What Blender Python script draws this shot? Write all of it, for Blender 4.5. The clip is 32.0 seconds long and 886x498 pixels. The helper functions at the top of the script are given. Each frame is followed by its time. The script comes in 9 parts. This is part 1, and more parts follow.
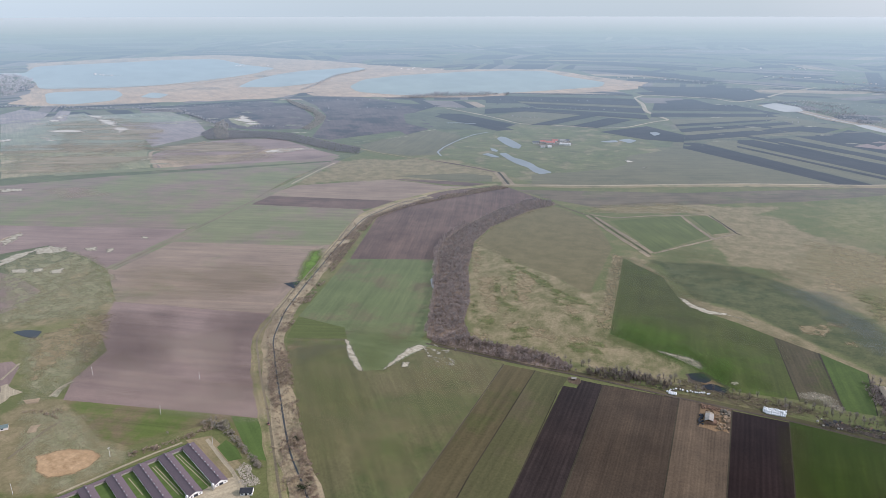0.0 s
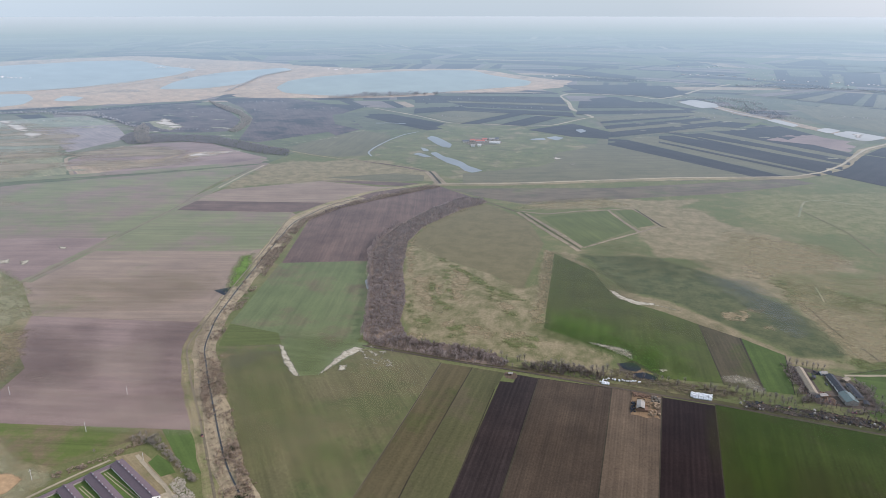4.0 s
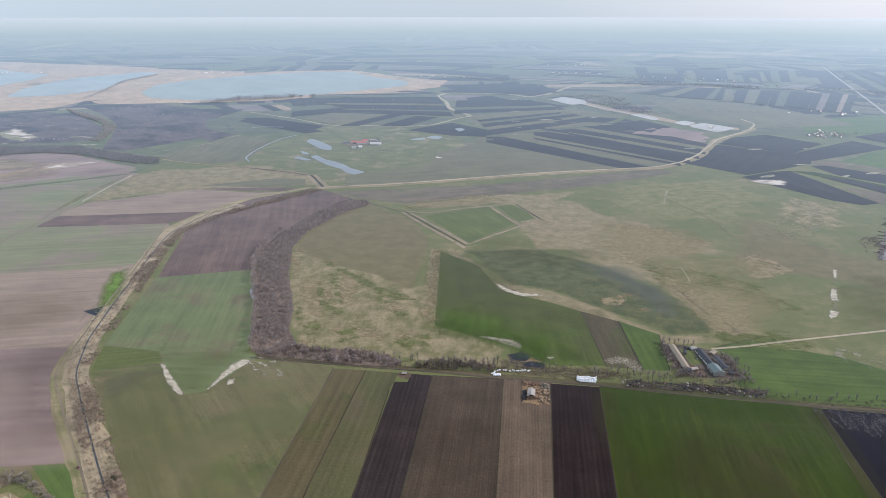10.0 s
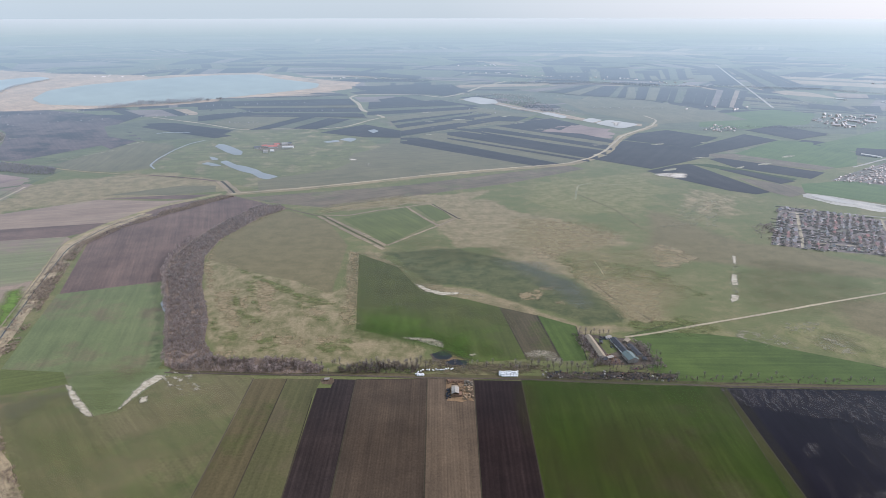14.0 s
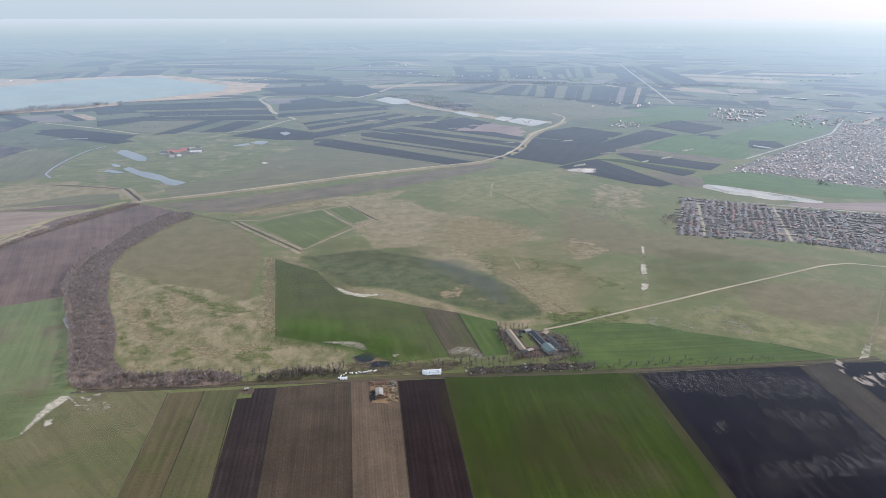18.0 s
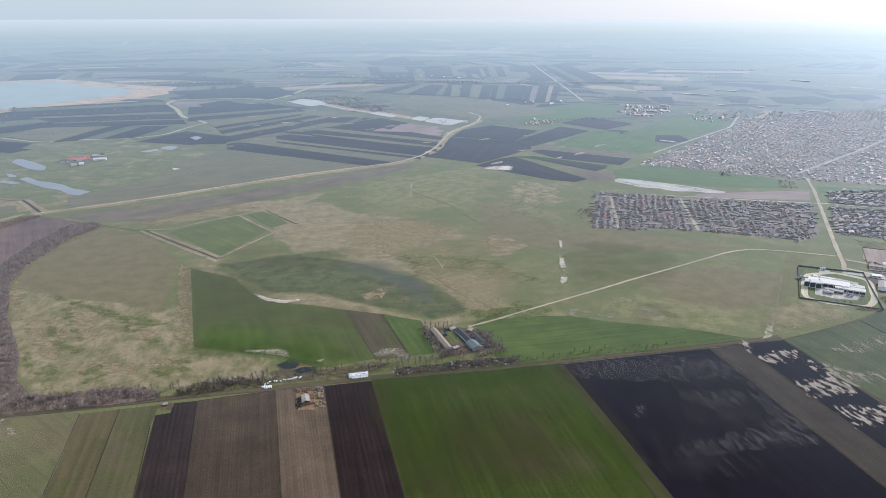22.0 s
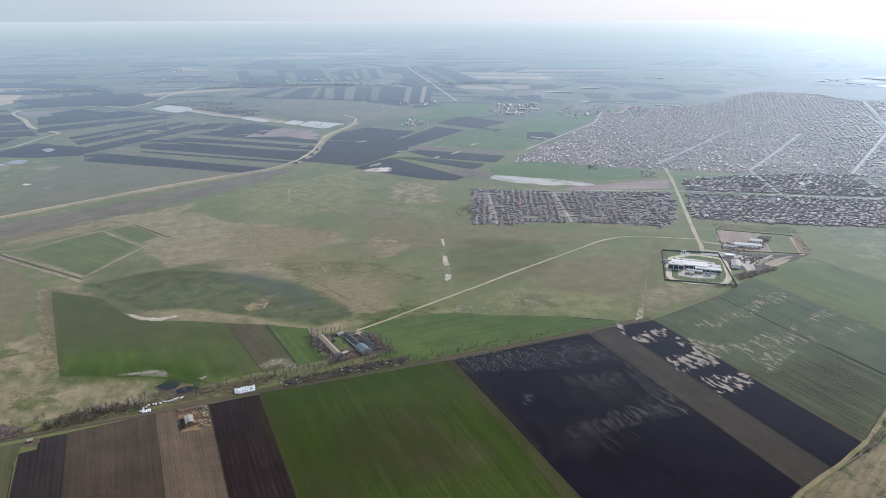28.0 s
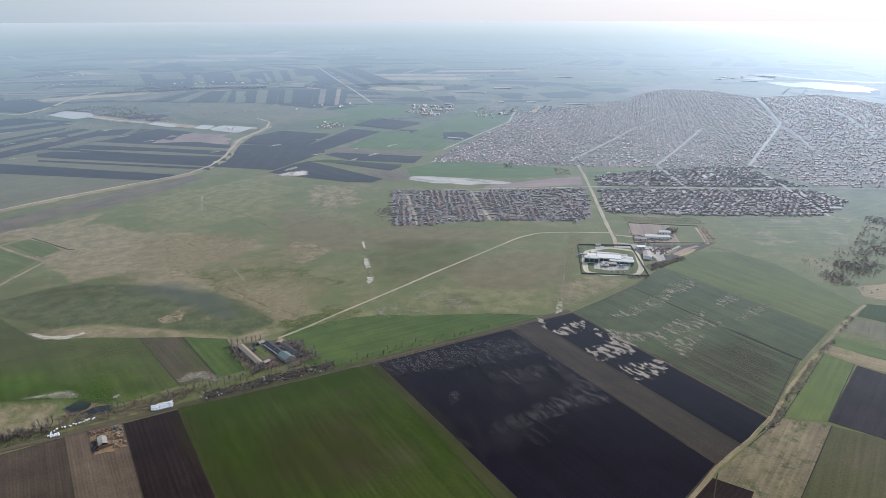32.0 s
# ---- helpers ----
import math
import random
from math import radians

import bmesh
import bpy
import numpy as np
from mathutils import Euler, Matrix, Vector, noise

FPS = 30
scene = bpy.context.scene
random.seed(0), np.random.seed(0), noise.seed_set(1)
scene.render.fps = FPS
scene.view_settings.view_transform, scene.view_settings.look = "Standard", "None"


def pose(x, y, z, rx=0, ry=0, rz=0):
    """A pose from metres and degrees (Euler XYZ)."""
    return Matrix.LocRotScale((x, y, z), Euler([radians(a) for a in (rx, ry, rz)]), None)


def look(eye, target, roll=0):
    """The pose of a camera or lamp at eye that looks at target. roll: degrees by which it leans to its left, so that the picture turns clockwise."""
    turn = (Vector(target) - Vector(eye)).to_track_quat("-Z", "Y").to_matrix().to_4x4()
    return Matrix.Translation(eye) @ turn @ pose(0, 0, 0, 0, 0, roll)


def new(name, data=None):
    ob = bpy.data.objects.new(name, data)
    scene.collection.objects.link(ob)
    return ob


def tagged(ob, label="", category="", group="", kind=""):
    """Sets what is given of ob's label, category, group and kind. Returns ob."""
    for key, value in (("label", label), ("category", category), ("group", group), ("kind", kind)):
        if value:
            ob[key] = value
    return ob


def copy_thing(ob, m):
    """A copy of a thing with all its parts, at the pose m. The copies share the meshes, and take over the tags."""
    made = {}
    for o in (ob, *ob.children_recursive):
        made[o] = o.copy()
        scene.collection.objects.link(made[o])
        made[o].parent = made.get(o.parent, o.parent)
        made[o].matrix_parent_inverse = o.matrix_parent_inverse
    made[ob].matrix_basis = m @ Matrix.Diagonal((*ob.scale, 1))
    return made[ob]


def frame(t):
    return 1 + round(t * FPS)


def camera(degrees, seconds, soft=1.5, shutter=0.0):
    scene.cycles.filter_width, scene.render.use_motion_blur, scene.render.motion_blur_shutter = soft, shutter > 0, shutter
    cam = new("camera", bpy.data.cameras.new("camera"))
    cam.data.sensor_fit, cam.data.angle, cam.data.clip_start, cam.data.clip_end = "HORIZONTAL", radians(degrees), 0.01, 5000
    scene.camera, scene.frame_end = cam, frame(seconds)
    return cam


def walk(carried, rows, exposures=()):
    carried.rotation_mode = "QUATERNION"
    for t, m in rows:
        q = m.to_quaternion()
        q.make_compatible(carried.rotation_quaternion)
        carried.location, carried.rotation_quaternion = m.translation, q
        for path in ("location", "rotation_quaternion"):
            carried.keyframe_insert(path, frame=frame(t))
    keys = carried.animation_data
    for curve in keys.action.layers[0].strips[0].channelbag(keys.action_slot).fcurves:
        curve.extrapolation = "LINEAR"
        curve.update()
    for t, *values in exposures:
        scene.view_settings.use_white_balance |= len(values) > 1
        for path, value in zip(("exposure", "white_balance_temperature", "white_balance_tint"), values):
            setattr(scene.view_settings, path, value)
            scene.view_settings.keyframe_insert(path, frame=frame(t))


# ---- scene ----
from collections import defaultdict
from mathutils.geometry import tessellate_polygon

EYE = 350.0     # the hovering height above the plain
cam = camera(65.37, 32.0, soft=0.5)
# seconds, heading (left positive), tilt, lean; the camera hovers and turns
PATH = [
    (0, 22.90, -18.94, -0.05), (0.5, 22.08, -18.93, -0.00), (1, 21.26, -18.93, -0.01), (1.5, 20.38, -18.95, 0.03), (2, 19.45, -18.95, 0.01), (2.5, 18.75, -18.97, 0.01),
    (3, 18.22, -18.97, -0.01), (3.5, 17.71, -18.96, 0.01), (5.5, 15.07, -18.95, -0.01), (6, 14.35, -18.94, -0.01), (6.5, 13.61, -18.94, 0.01), (7, 12.83, -18.93, 0.02),
    (7.5, 11.92, -18.92, 0.02), (8, 10.99, -18.91, 0.02), (8.5, 10.07, -18.90, 0.03), (9, 9.11, -18.90, 0.04), (9.5, 8.19, -18.88, 0.05), (10, 7.23, -18.88, 0.02),
    (10.5, 6.32, -18.88, 0.02), (11, 5.39, -18.86, 0.03), (11.5, 4.52, -18.85, 0.04), (12, 3.65, -18.86, 0.02), (12.5, 2.75, -18.84, 0.00), (13, 1.87, -18.83, -0.01),
    (13.5, 0.97, -18.82, -0.02), (14, 0.09, -18.80, -0.01), (14.5, -0.77, -18.78, 0.00), (16.5, -4.32, -18.76, -0.02), (17, -5.23, -18.78, 0.00), (17.5, -6.13, -18.78, 0.05),
    (18, -7.02, -18.79, 0.03), (18.5, -7.84, -18.79, 0.01), (19, -8.63, -18.79, 0.05), (19.5, -9.47, -18.79, 0.03), (20, -10.35, -18.78, 0.03), (20.5, -11.28, -18.78, 0.03),
    (21, -12.18, -18.79, 0.00), (21.5, -13.02, -18.78, 0.02), (22, -13.87, -18.77, -0.03), (22.5, -14.71, -18.76, -0.02), (23, -15.56, -18.76, -0.01), (23.5, -16.40, -18.73, -0.01),
    (24, -17.26, -18.73, -0.06), (24.5, -18.08, -18.71, -0.06), (25, -18.95, -18.72, -0.05), (25.5, -19.82, -18.69, -0.02), (27.5, -23.23, -18.65, -0.10), (28, -24.08, -18.65, -0.12),
    (28.5, -24.92, -18.65, -0.07), (29, -25.78, -18.64, -0.09), (29.5, -26.61, -18.63, -0.07), (30, -27.48, -18.61, -0.06), (30.5, -28.31, -18.61, -0.09), (31, -29.20, -18.58, -0.09),
    (31.5, -30.06, -18.57, -0.06), (32, -30.98, -18.57, -0.11),
]

walk(cam, [(t, pose(0, 0, EYE, 90 + p, -r, a)) for t, a, p, r in PATH], [(0, -0.01, 6190, 23.4), (9, 0.06, 6190, 23.4), (20, 0.08, 6150, 22.5), (28, -0.03, 6090, 21.4), (32, -0.13, 6060, 21.0)])

# ---- sky and sun ----
SUN_TURN, SUN_RISE = 68.0, 32.0      # clockwise from +y, and above the horizon
world = bpy.data.worlds.new("spring_sky")
scene.world = world
world.use_nodes = True
wn, wl = world.node_tree.nodes, world.node_tree.links
sky = wn.new("ShaderNodeTexSky")
sky.sky_type = "NISHITA"
sky.sun_disc = False
sky.sun_elevation, sky.sun_rotation = radians(SUN_RISE), radians(SUN_TURN)
sky.air_density, sky.dust_density, sky.ozone_density = 1.0, 1.0, 2.0
veil = wn.new("ShaderNodeMix")      # thin milky cloud over the whole sky
veil.data_type = "RGBA"
veil.inputs["Factor"].default_value = 0.8
way = wn.new("ShaderNodeTexCoord")
toward = wn.new("ShaderNodeVectorMath")     # the haze is brighter round the sun
toward.operation = "DOT_PRODUCT"
toward.inputs[1].default_value = (math.sin(radians(SUN_TURN)) * math.cos(radians(SUN_RISE)), math.cos(radians(SUN_TURN)) * math.cos(radians(SUN_RISE)), math.sin(radians(SUN_RISE)))
wl.new(way.outputs["Generated"], toward.inputs[0])
glow = wn.new("ShaderNodeValToRGB")
while len(glow.color_ramp.elements) < 4:
    glow.color_ramp.elements.new(0.5)
for e, (p, c) in zip(glow.color_ramp.elements, ((0.2, (0.57, 0.72, 0.77, 1)), (0.46, (0.472, 0.600, 0.630, 1)), (0.66, (0.474, 0.596, 0.622, 1)), (1.0, (0.88, 0.93, 0.93, 1)))):
    e.position, e.color = p, c
half = wn.new("ShaderNodeMapRange")
half.inputs["From Min"].default_value = -1.0
wl.new(toward.outputs["Value"], half.inputs[0])
wl.new(half.outputs[0], glow.inputs[0])
bright = wn.new("ShaderNodeMix")
bright.data_type, bright.blend_type = "RGBA", "MULTIPLY"
bright.inputs["Factor"].default_value = 1.0
bright.inputs[7].default_value = (10, 10, 10, 1)
wl.new(glow.outputs[0], bright.inputs[6])
wl.new(bright.outputs[2], veil.inputs[7])
wl.new(sky.outputs[0], veil.inputs[6])
wl.new(veil.outputs[2], wn["Background"].inputs[0])
wn["Background"].inputs[1].default_value = 0.12
sun = new("sun", bpy.data.lights.new("sun", "SUN"))
sun.data.energy, sun.data.angle, sun.data.color = 3.5, radians(0.6), (1.0, 0.95, 0.87)
sun_way = Vector((math.sin(radians(SUN_TURN)) * math.cos(radians(SUN_RISE)), math.cos(radians(SUN_TURN)) * math.cos(radians(SUN_RISE)), math.sin(radians(SUN_RISE))))
sun.matrix_world = look(sun_way * 100, (0, 0, 0))

# ---- materials ----
def link(nt, a, b):
    nt.links.new(a, b)


def math_node(nt, op, a, b=None):
    n = nt.nodes.new("ShaderNodeMath")
    n.operation = op
    for i, v in enumerate((a, b)):
        if v is None:
            continue
        if isinstance(v, (int, float)):
            n.inputs[i].default_value = v
        else:
            link(nt, v, n.inputs[i])
    return n.outputs[0]


def grazing_haze(name, tone, far_tone, rough, flat=False):
    """Mixes a rough gloss over a surface, stronger the flatter it is seen over the plain: it stands in for distance
    haze.
    """
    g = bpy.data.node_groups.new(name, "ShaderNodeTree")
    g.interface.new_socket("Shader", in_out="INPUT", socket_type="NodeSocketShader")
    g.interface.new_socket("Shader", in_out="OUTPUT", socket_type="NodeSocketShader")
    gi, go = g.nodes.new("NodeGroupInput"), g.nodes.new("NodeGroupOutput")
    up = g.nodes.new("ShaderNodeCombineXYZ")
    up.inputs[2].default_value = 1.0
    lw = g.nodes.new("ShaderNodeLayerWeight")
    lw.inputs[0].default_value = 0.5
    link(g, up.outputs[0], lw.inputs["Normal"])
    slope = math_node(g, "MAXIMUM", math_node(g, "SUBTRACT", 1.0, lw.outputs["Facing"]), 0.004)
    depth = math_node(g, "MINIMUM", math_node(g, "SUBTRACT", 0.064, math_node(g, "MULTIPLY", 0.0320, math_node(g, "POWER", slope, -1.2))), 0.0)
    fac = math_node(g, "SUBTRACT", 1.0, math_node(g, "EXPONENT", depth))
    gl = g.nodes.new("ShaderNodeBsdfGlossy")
    # towards the skyline the painted haze takes a tone near the sky's
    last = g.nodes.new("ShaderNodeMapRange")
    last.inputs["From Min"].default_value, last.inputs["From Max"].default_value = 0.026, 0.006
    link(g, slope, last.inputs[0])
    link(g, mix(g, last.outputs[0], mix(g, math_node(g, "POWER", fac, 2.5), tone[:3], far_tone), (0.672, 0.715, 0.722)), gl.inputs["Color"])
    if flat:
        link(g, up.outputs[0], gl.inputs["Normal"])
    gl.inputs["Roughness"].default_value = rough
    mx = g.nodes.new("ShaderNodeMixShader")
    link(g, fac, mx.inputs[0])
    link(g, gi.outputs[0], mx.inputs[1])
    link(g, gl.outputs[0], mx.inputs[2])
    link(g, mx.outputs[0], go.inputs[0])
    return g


def rgb(c):
    return (c[0], c[1], c[2], 1.0)


def ramp(nt, fac, stops):
    n = nt.nodes.new("ShaderNodeValToRGB")
    els = n.color_ramp.elements
    while len(els) < len(stops):
        els.new(0.5)
    for e, (p, c) in zip(els, stops):
        e.position, e.color = p, rgb(c)
    link(nt, fac, n.inputs[0])
    return n.outputs[0]


def mix(nt, fac, a, b, mode="MIX"):
    n = nt.nodes.new("ShaderNodeMix")
    n.data_type, n.blend_type = "RGBA", mode
    for sock, v in ((n.inputs["Factor"], fac), (n.inputs[6], a), (n.inputs[7], b)):
        if isinstance(v, (int, float)):
            sock.default_value = v
        elif isinstance(v, tuple):
            sock.default_value = rgb(v)
        else:
            link(nt, v, sock)
    return n.outputs[2]


def noise_node(nt, co, scale, detail=4.0, rough=0.55, stretch=None):
    if stretch:
        m = nt.nodes.new("ShaderNodeMapping")
        m.inputs["Scale"].default_value = stretch
        link(nt, co, m.inputs[0])
        co = m.outputs[0]
    n = nt.nodes.new("ShaderNodeTexNoise")
    n.inputs["Scale"].default_value = scale
    n.inputs["Detail"].default_value = detail
    n.inputs["Roughness"].default_value = rough
    link(nt, co, n.inputs["Vector"])
    return n.outputs["Fac"]


# distance haze put into the surfaces: one for ground, one for upright things
HAZE_GLOSS = grazing_haze("ground_haze", (0.54, 0.685, 0.79), (0.525, 0.61, 0.598), 0.75)
HAZE_GLOSS_UPRIGHT = grazing_haze("upright_haze", (0.82, 0.92, 1.0), (0.85, 0.90, 0.91), 0.78, True)


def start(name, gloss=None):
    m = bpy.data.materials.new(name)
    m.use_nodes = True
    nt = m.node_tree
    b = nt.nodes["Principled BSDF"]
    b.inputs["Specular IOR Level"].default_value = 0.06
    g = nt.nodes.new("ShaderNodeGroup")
    g.node_tree = gloss or HAZE_GLOSS
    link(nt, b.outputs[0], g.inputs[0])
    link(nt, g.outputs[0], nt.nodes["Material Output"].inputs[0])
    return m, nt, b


def soil(name, low, high, rows=0.0, row_depth=0.25, blot=None, blot_at=0.5, blot_size=0.012, rough=0.95, grain_depth=0.3, cloud=0.9):
    """Open ground: two tones in broad drifts and fine grain; rows: their spacing in metres along the field's
    length; blot: large soft patches of another cover."""
    m, nt, b = start(name)
    tc = nt.nodes.new("ShaderNodeTexCoord")
    ob, uv = tc.outputs["Object"], tc.outputs["UV"]
    broad = noise_node(nt, ob, 0.006, 5.0, 0.6)
    fine = noise_node(nt, ob, 0.42, 6.0, 0.8)
    drift = noise_node(nt, uv, 0.03, 5.0, 0.65, (0.22, 1.0, 1.0))
    t = math_node(nt, "ADD", math_node(nt, "MULTIPLY", broad, 0.6), math_node(nt, "MULTIPLY", drift, 0.4))
    col = ramp(nt, t, [(0.34, low), (0.66, high)])
    if blot:
        bl = noise_node(nt, ob, blot_size, 7.0, 0.68)
        f = ramp(nt, bl, [(blot_at - 0.05, (0, 0, 0)), (blot_at + 0.07, (1, 1, 1))])
        col = mix(nt, f, col, blot)
    streak = noise_node(nt, uv, 0.5, 3.0, 0.6, (0.02, 0.7, 1.0))
    col = mix(nt, 1.0, col, ramp(nt, streak, [(0.3, (1 - row_depth * 0.8,) * 3), (0.7, (1 + row_depth * 0.8,) * 3)]), "MULTIPLY")
    wide = noise_node(nt, uv, 0.11, 4.0, 0.6, (0.05, 1.0, 1.0))
    col = mix(nt, 1.0, col, ramp(nt, wide, [(0.32, (0.88, 0.89, 0.90)), (0.68, (1.13, 1.12, 1.10))]), "MULTIPLY")
    grain_depth *= 0.6
    grain = ramp(nt, fine, [(0.36, (1 - grain_depth,) * 3), (0.64, (1 + grain_depth,) * 3)])
    col = mix(nt, 1.0, col, grain, "MULTIPLY")
    clouds = noise_node(nt, ob, 0.022, 6.0, 0.62)
    col = mix(nt, cloud, col, ramp(nt, clouds, [(0.36, (0.84, 0.85, 0.87)), (0.64, (1.17, 1.16, 1.14))]), "MULTIPLY")
    height = fine
    if rows:
        w = nt.nodes.new("ShaderNodeTexWave")
        w.bands_direction = "Y"
        w.inputs["Scale"].default_value = 0.314 / rows
        w.inputs["Distortion"].default_value = 0.7
        w.inputs["Detail"].default_value = 2.0
        w.inputs["Detail Scale"].default_value = 0.6
        link(nt, uv, w.inputs["Vector"])
        uneven = noise_node(nt, uv, 0.05, 3.0, 0.5, (0.3, 1.5, 1.0))
        shade = ramp(nt, w.outputs["Fac"], [(0.15, (1 - row_depth * 0.6,) * 3), (0.85, (1 + row_depth * 0.6,) * 3)])
        col = mix(nt, uneven, col, mix(nt, 1.0, col, shade, "MULTIPLY"))
        height = math_node(nt, "ADD", fine, math_node(nt, "MULTIPLY", w.outputs["Fac"], 0.12))
    link(nt, col, b.inputs["Base Color"])
    bp = nt.nodes.new("ShaderNodeBump")
    bp.inputs["Strength"].default_value = 0.3
    bp.inputs["Distance"].default_value = 0.4
    link(nt, height, bp.inputs["Height"])
    link(nt, bp.outputs[0], b.inputs["Normal"])
    b.inputs["Roughness"].default_value = rough
    return m


def water_mat(name, deep, rough, ripple=0.05):
    m, nt, b = start(name)
    tc = nt.nodes.new("ShaderNodeTexCoord")
    n = noise_node(nt, tc.outputs["Object"], 0.01, 4.0)
    link(nt, ramp(nt, n, [(0.3, tuple(c * 0.85 for c in deep)), (0.7, tuple(c * 1.15 for c in deep))]), b.inputs["Base Color"])
    b.inputs["Roughness"].default_value = rough
    b.inputs["Specular IOR Level"].default_value = 0.5
    b.inputs["IOR"].default_value = 1.33
    bp = nt.nodes.new("ShaderNodeBump")
    bp.inputs["Strength"].default_value = ripple
    bp.inputs["Distance"].default_value = 0.2
    link(nt, noise_node(nt, tc.outputs["Object"], 0.5, 3.0), bp.inputs["Height"])
    link(nt, bp.outputs[0], b.inputs["Normal"])
    return m


def varied(name, stops, rough=0.85, per_island=True, grain=0.6, metal=0.0, shine=0.06, clump=0.0):
    """Small things: a tone of its own for each piece, or drifting from clump to clump, with grain and weathering."""
    m, nt, b = start(name, HAZE_GLOSS_UPRIGHT)
    if per_island:
        src = nt.nodes.new("ShaderNodeNewGeometry").outputs["Random Per Island"]
        if clump:
            own = noise_node(nt, nt.nodes.new("ShaderNodeTexCoord").outputs["Object"], clump, 2.0, 0.5)
            wider = nt.nodes.new("ShaderNodeMapRange")
            wider.inputs["From Min"].default_value, wider.inputs["From Max"].default_value = 0.3, 0.7
            link(nt, own, wider.inputs[0])
            src = math_node(nt, "ADD", math_node(nt, "MULTIPLY", src, 0.22), math_node(nt, "MULTIPLY", wider.outputs[0], 0.78))
    else:
        src = nt.nodes.new("ShaderNodeObjectInfo").outputs["Random"]
    n = len(stops)
    col = ramp(nt, src, [(i / max(1, n - 1), c) for i, c in enumerate(stops)]) if n > 1 else None
    tc = nt.nodes.new("ShaderNodeTexCoord")
    g = ramp(nt, noise_node(nt, tc.outputs["Object"], 0.7, 5.0, 0.7), [(0.25, (1 - grain * 0.5,) * 3), (0.75, (1 + grain * 0.4,) * 3)])
    col = mix(nt, 1.0, col if n > 1 else stops[0], g, "MULTIPLY")
    link(nt, col, b.inputs["Base Color"])
    b.inputs["Roughness"].default_value = rough
    b.inputs["Metallic"].default_value = metal
    b.inputs["Specular IOR Level"].default_value = shine
    return m


soil_black = soil("black_earth", (0.0056, 0.0049, 0.0088), (0.0102, 0.0090, 0.0153), rows=1.9, row_depth=0.16, cloud=0.6)
soil_salty = soil("salty_black_earth", (0.0054, 0.0050, 0.0083), (0.0106, 0.0098, 0.0151), rows=1.9, row_depth=0.16, cloud=0.6)
soil_dark = soil("dark_plough", (0.0158, 0.0103, 0.0102), (0.0246, 0.0162, 0.0155), rows=4.2, row_depth=0.26)
soil_brown = soil("brown_harrowed", (0.0495, 0.0359, 0.0261), (0.0705, 0.0523, 0.0377), rows=2.4, row_depth=0.14)
soil_mauve = soil("mauve_earth", (0.1681, 0.1208, 0.1093), (0.2850, 0.2135, 0.1868), rows=0, row_depth=0.06, grain_depth=0.20, cloud=0.25)
soil_pale = soil("pale_stubble", (0.1925, 0.1442, 0.1149), (0.2977, 0.2317, 0.1775), rows=0, row_depth=0.10, grain_depth=0.20, cloud=0.3, blot=(0.1674, 0.1679, 0.0930), blot_at=0.60, blot_size=0.006)
soil_dark_mauve = soil("dark_mauve_plough", (0.0946, 0.0643, 0.0556), (0.1576, 0.1101, 0.0916), rows=5.0, row_depth=0.1)
soil_grey = soil("grey_fallow", (0.0368, 0.0299, 0.0239), (0.0549, 0.0462, 0.0364), rows=4.0, row_depth=0.1)
soil_plum = soil("plum_plough", (0.0255, 0.0188, 0.0180), (0.0385, 0.0290, 0.0270), rows=4.2, row_depth=0.26)
# the stronger haze over the west is mixed into these two base colours
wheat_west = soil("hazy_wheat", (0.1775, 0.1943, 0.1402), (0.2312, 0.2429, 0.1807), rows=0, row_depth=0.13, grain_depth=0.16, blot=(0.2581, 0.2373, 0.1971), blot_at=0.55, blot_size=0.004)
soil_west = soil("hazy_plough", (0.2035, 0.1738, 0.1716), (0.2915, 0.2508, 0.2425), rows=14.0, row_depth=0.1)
verge_grass = soil("worn_verge_grass", (0.2104, 0.1796, 0.0982), (0.3016, 0.2498, 0.1431), blot=(0.1754, 0.1754, 0.0785), blot_at=0.52, blot_size=0.03)
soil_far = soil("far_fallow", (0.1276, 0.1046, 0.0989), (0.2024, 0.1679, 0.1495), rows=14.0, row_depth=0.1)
soil_dark_far = soil("far_plough", (0.0211, 0.0170, 0.0194), (0.0403, 0.0341, 0.0343), rows=34.0, row_depth=0.17)
stubble = soil("straw_stubble", (0.0838, 0.0607, 0.0423), (0.1206, 0.0896, 0.0622), rows=2.6, row_depth=0.18)
soil_embank = soil("brown_green_fallow", (0.1170, 0.0954, 0.0648), (0.1548, 0.1260, 0.0900), rows=12.0, row_depth=0.12, blot=(0.112, 0.112, 0.060), blot_at=0.57, blot_size=0.012)
furrow_soil = soil("furrow_soil", (0.040, 0.034, 0.024), (0.066, 0.056, 0.038), grain_depth=0.3)
wheat_edge = soil("thin_wheat_edge", (0.040, 0.044, 0.016), (0.052, 0.052, 0.020), rows=0, row_depth=0.16, grain_depth=0.26, cloud=0.5)
wheat_olive = soil("olive_wheat", (0.0693, 0.0720, 0.0333), (0.0924, 0.0860, 0.0425), rows=8.0, row_depth=0.10, blot=(0.0966, 0.0820, 0.0483), blot_at=0.54, blot_size=0.012, grain_depth=0.26, cloud=0.4)
soil_marbled = soil("marbled_wet_plough", (0.0750, 0.0574, 0.0607), (0.1463, 0.1114, 0.1047), rows=11.0, row_depth=0.12, blot=(0.0360, 0.0302, 0.0346), blot_at=0.52, blot_size=0.006)
soil_olive = soil("weedy_plough", (0.0623, 0.0532, 0.0306), (0.0924, 0.0760, 0.0467), rows=4.0, row_depth=0.14, blot=(0.0603, 0.0665, 0.0252), blot_at=0.55, blot_size=0.02, cloud=0.5)
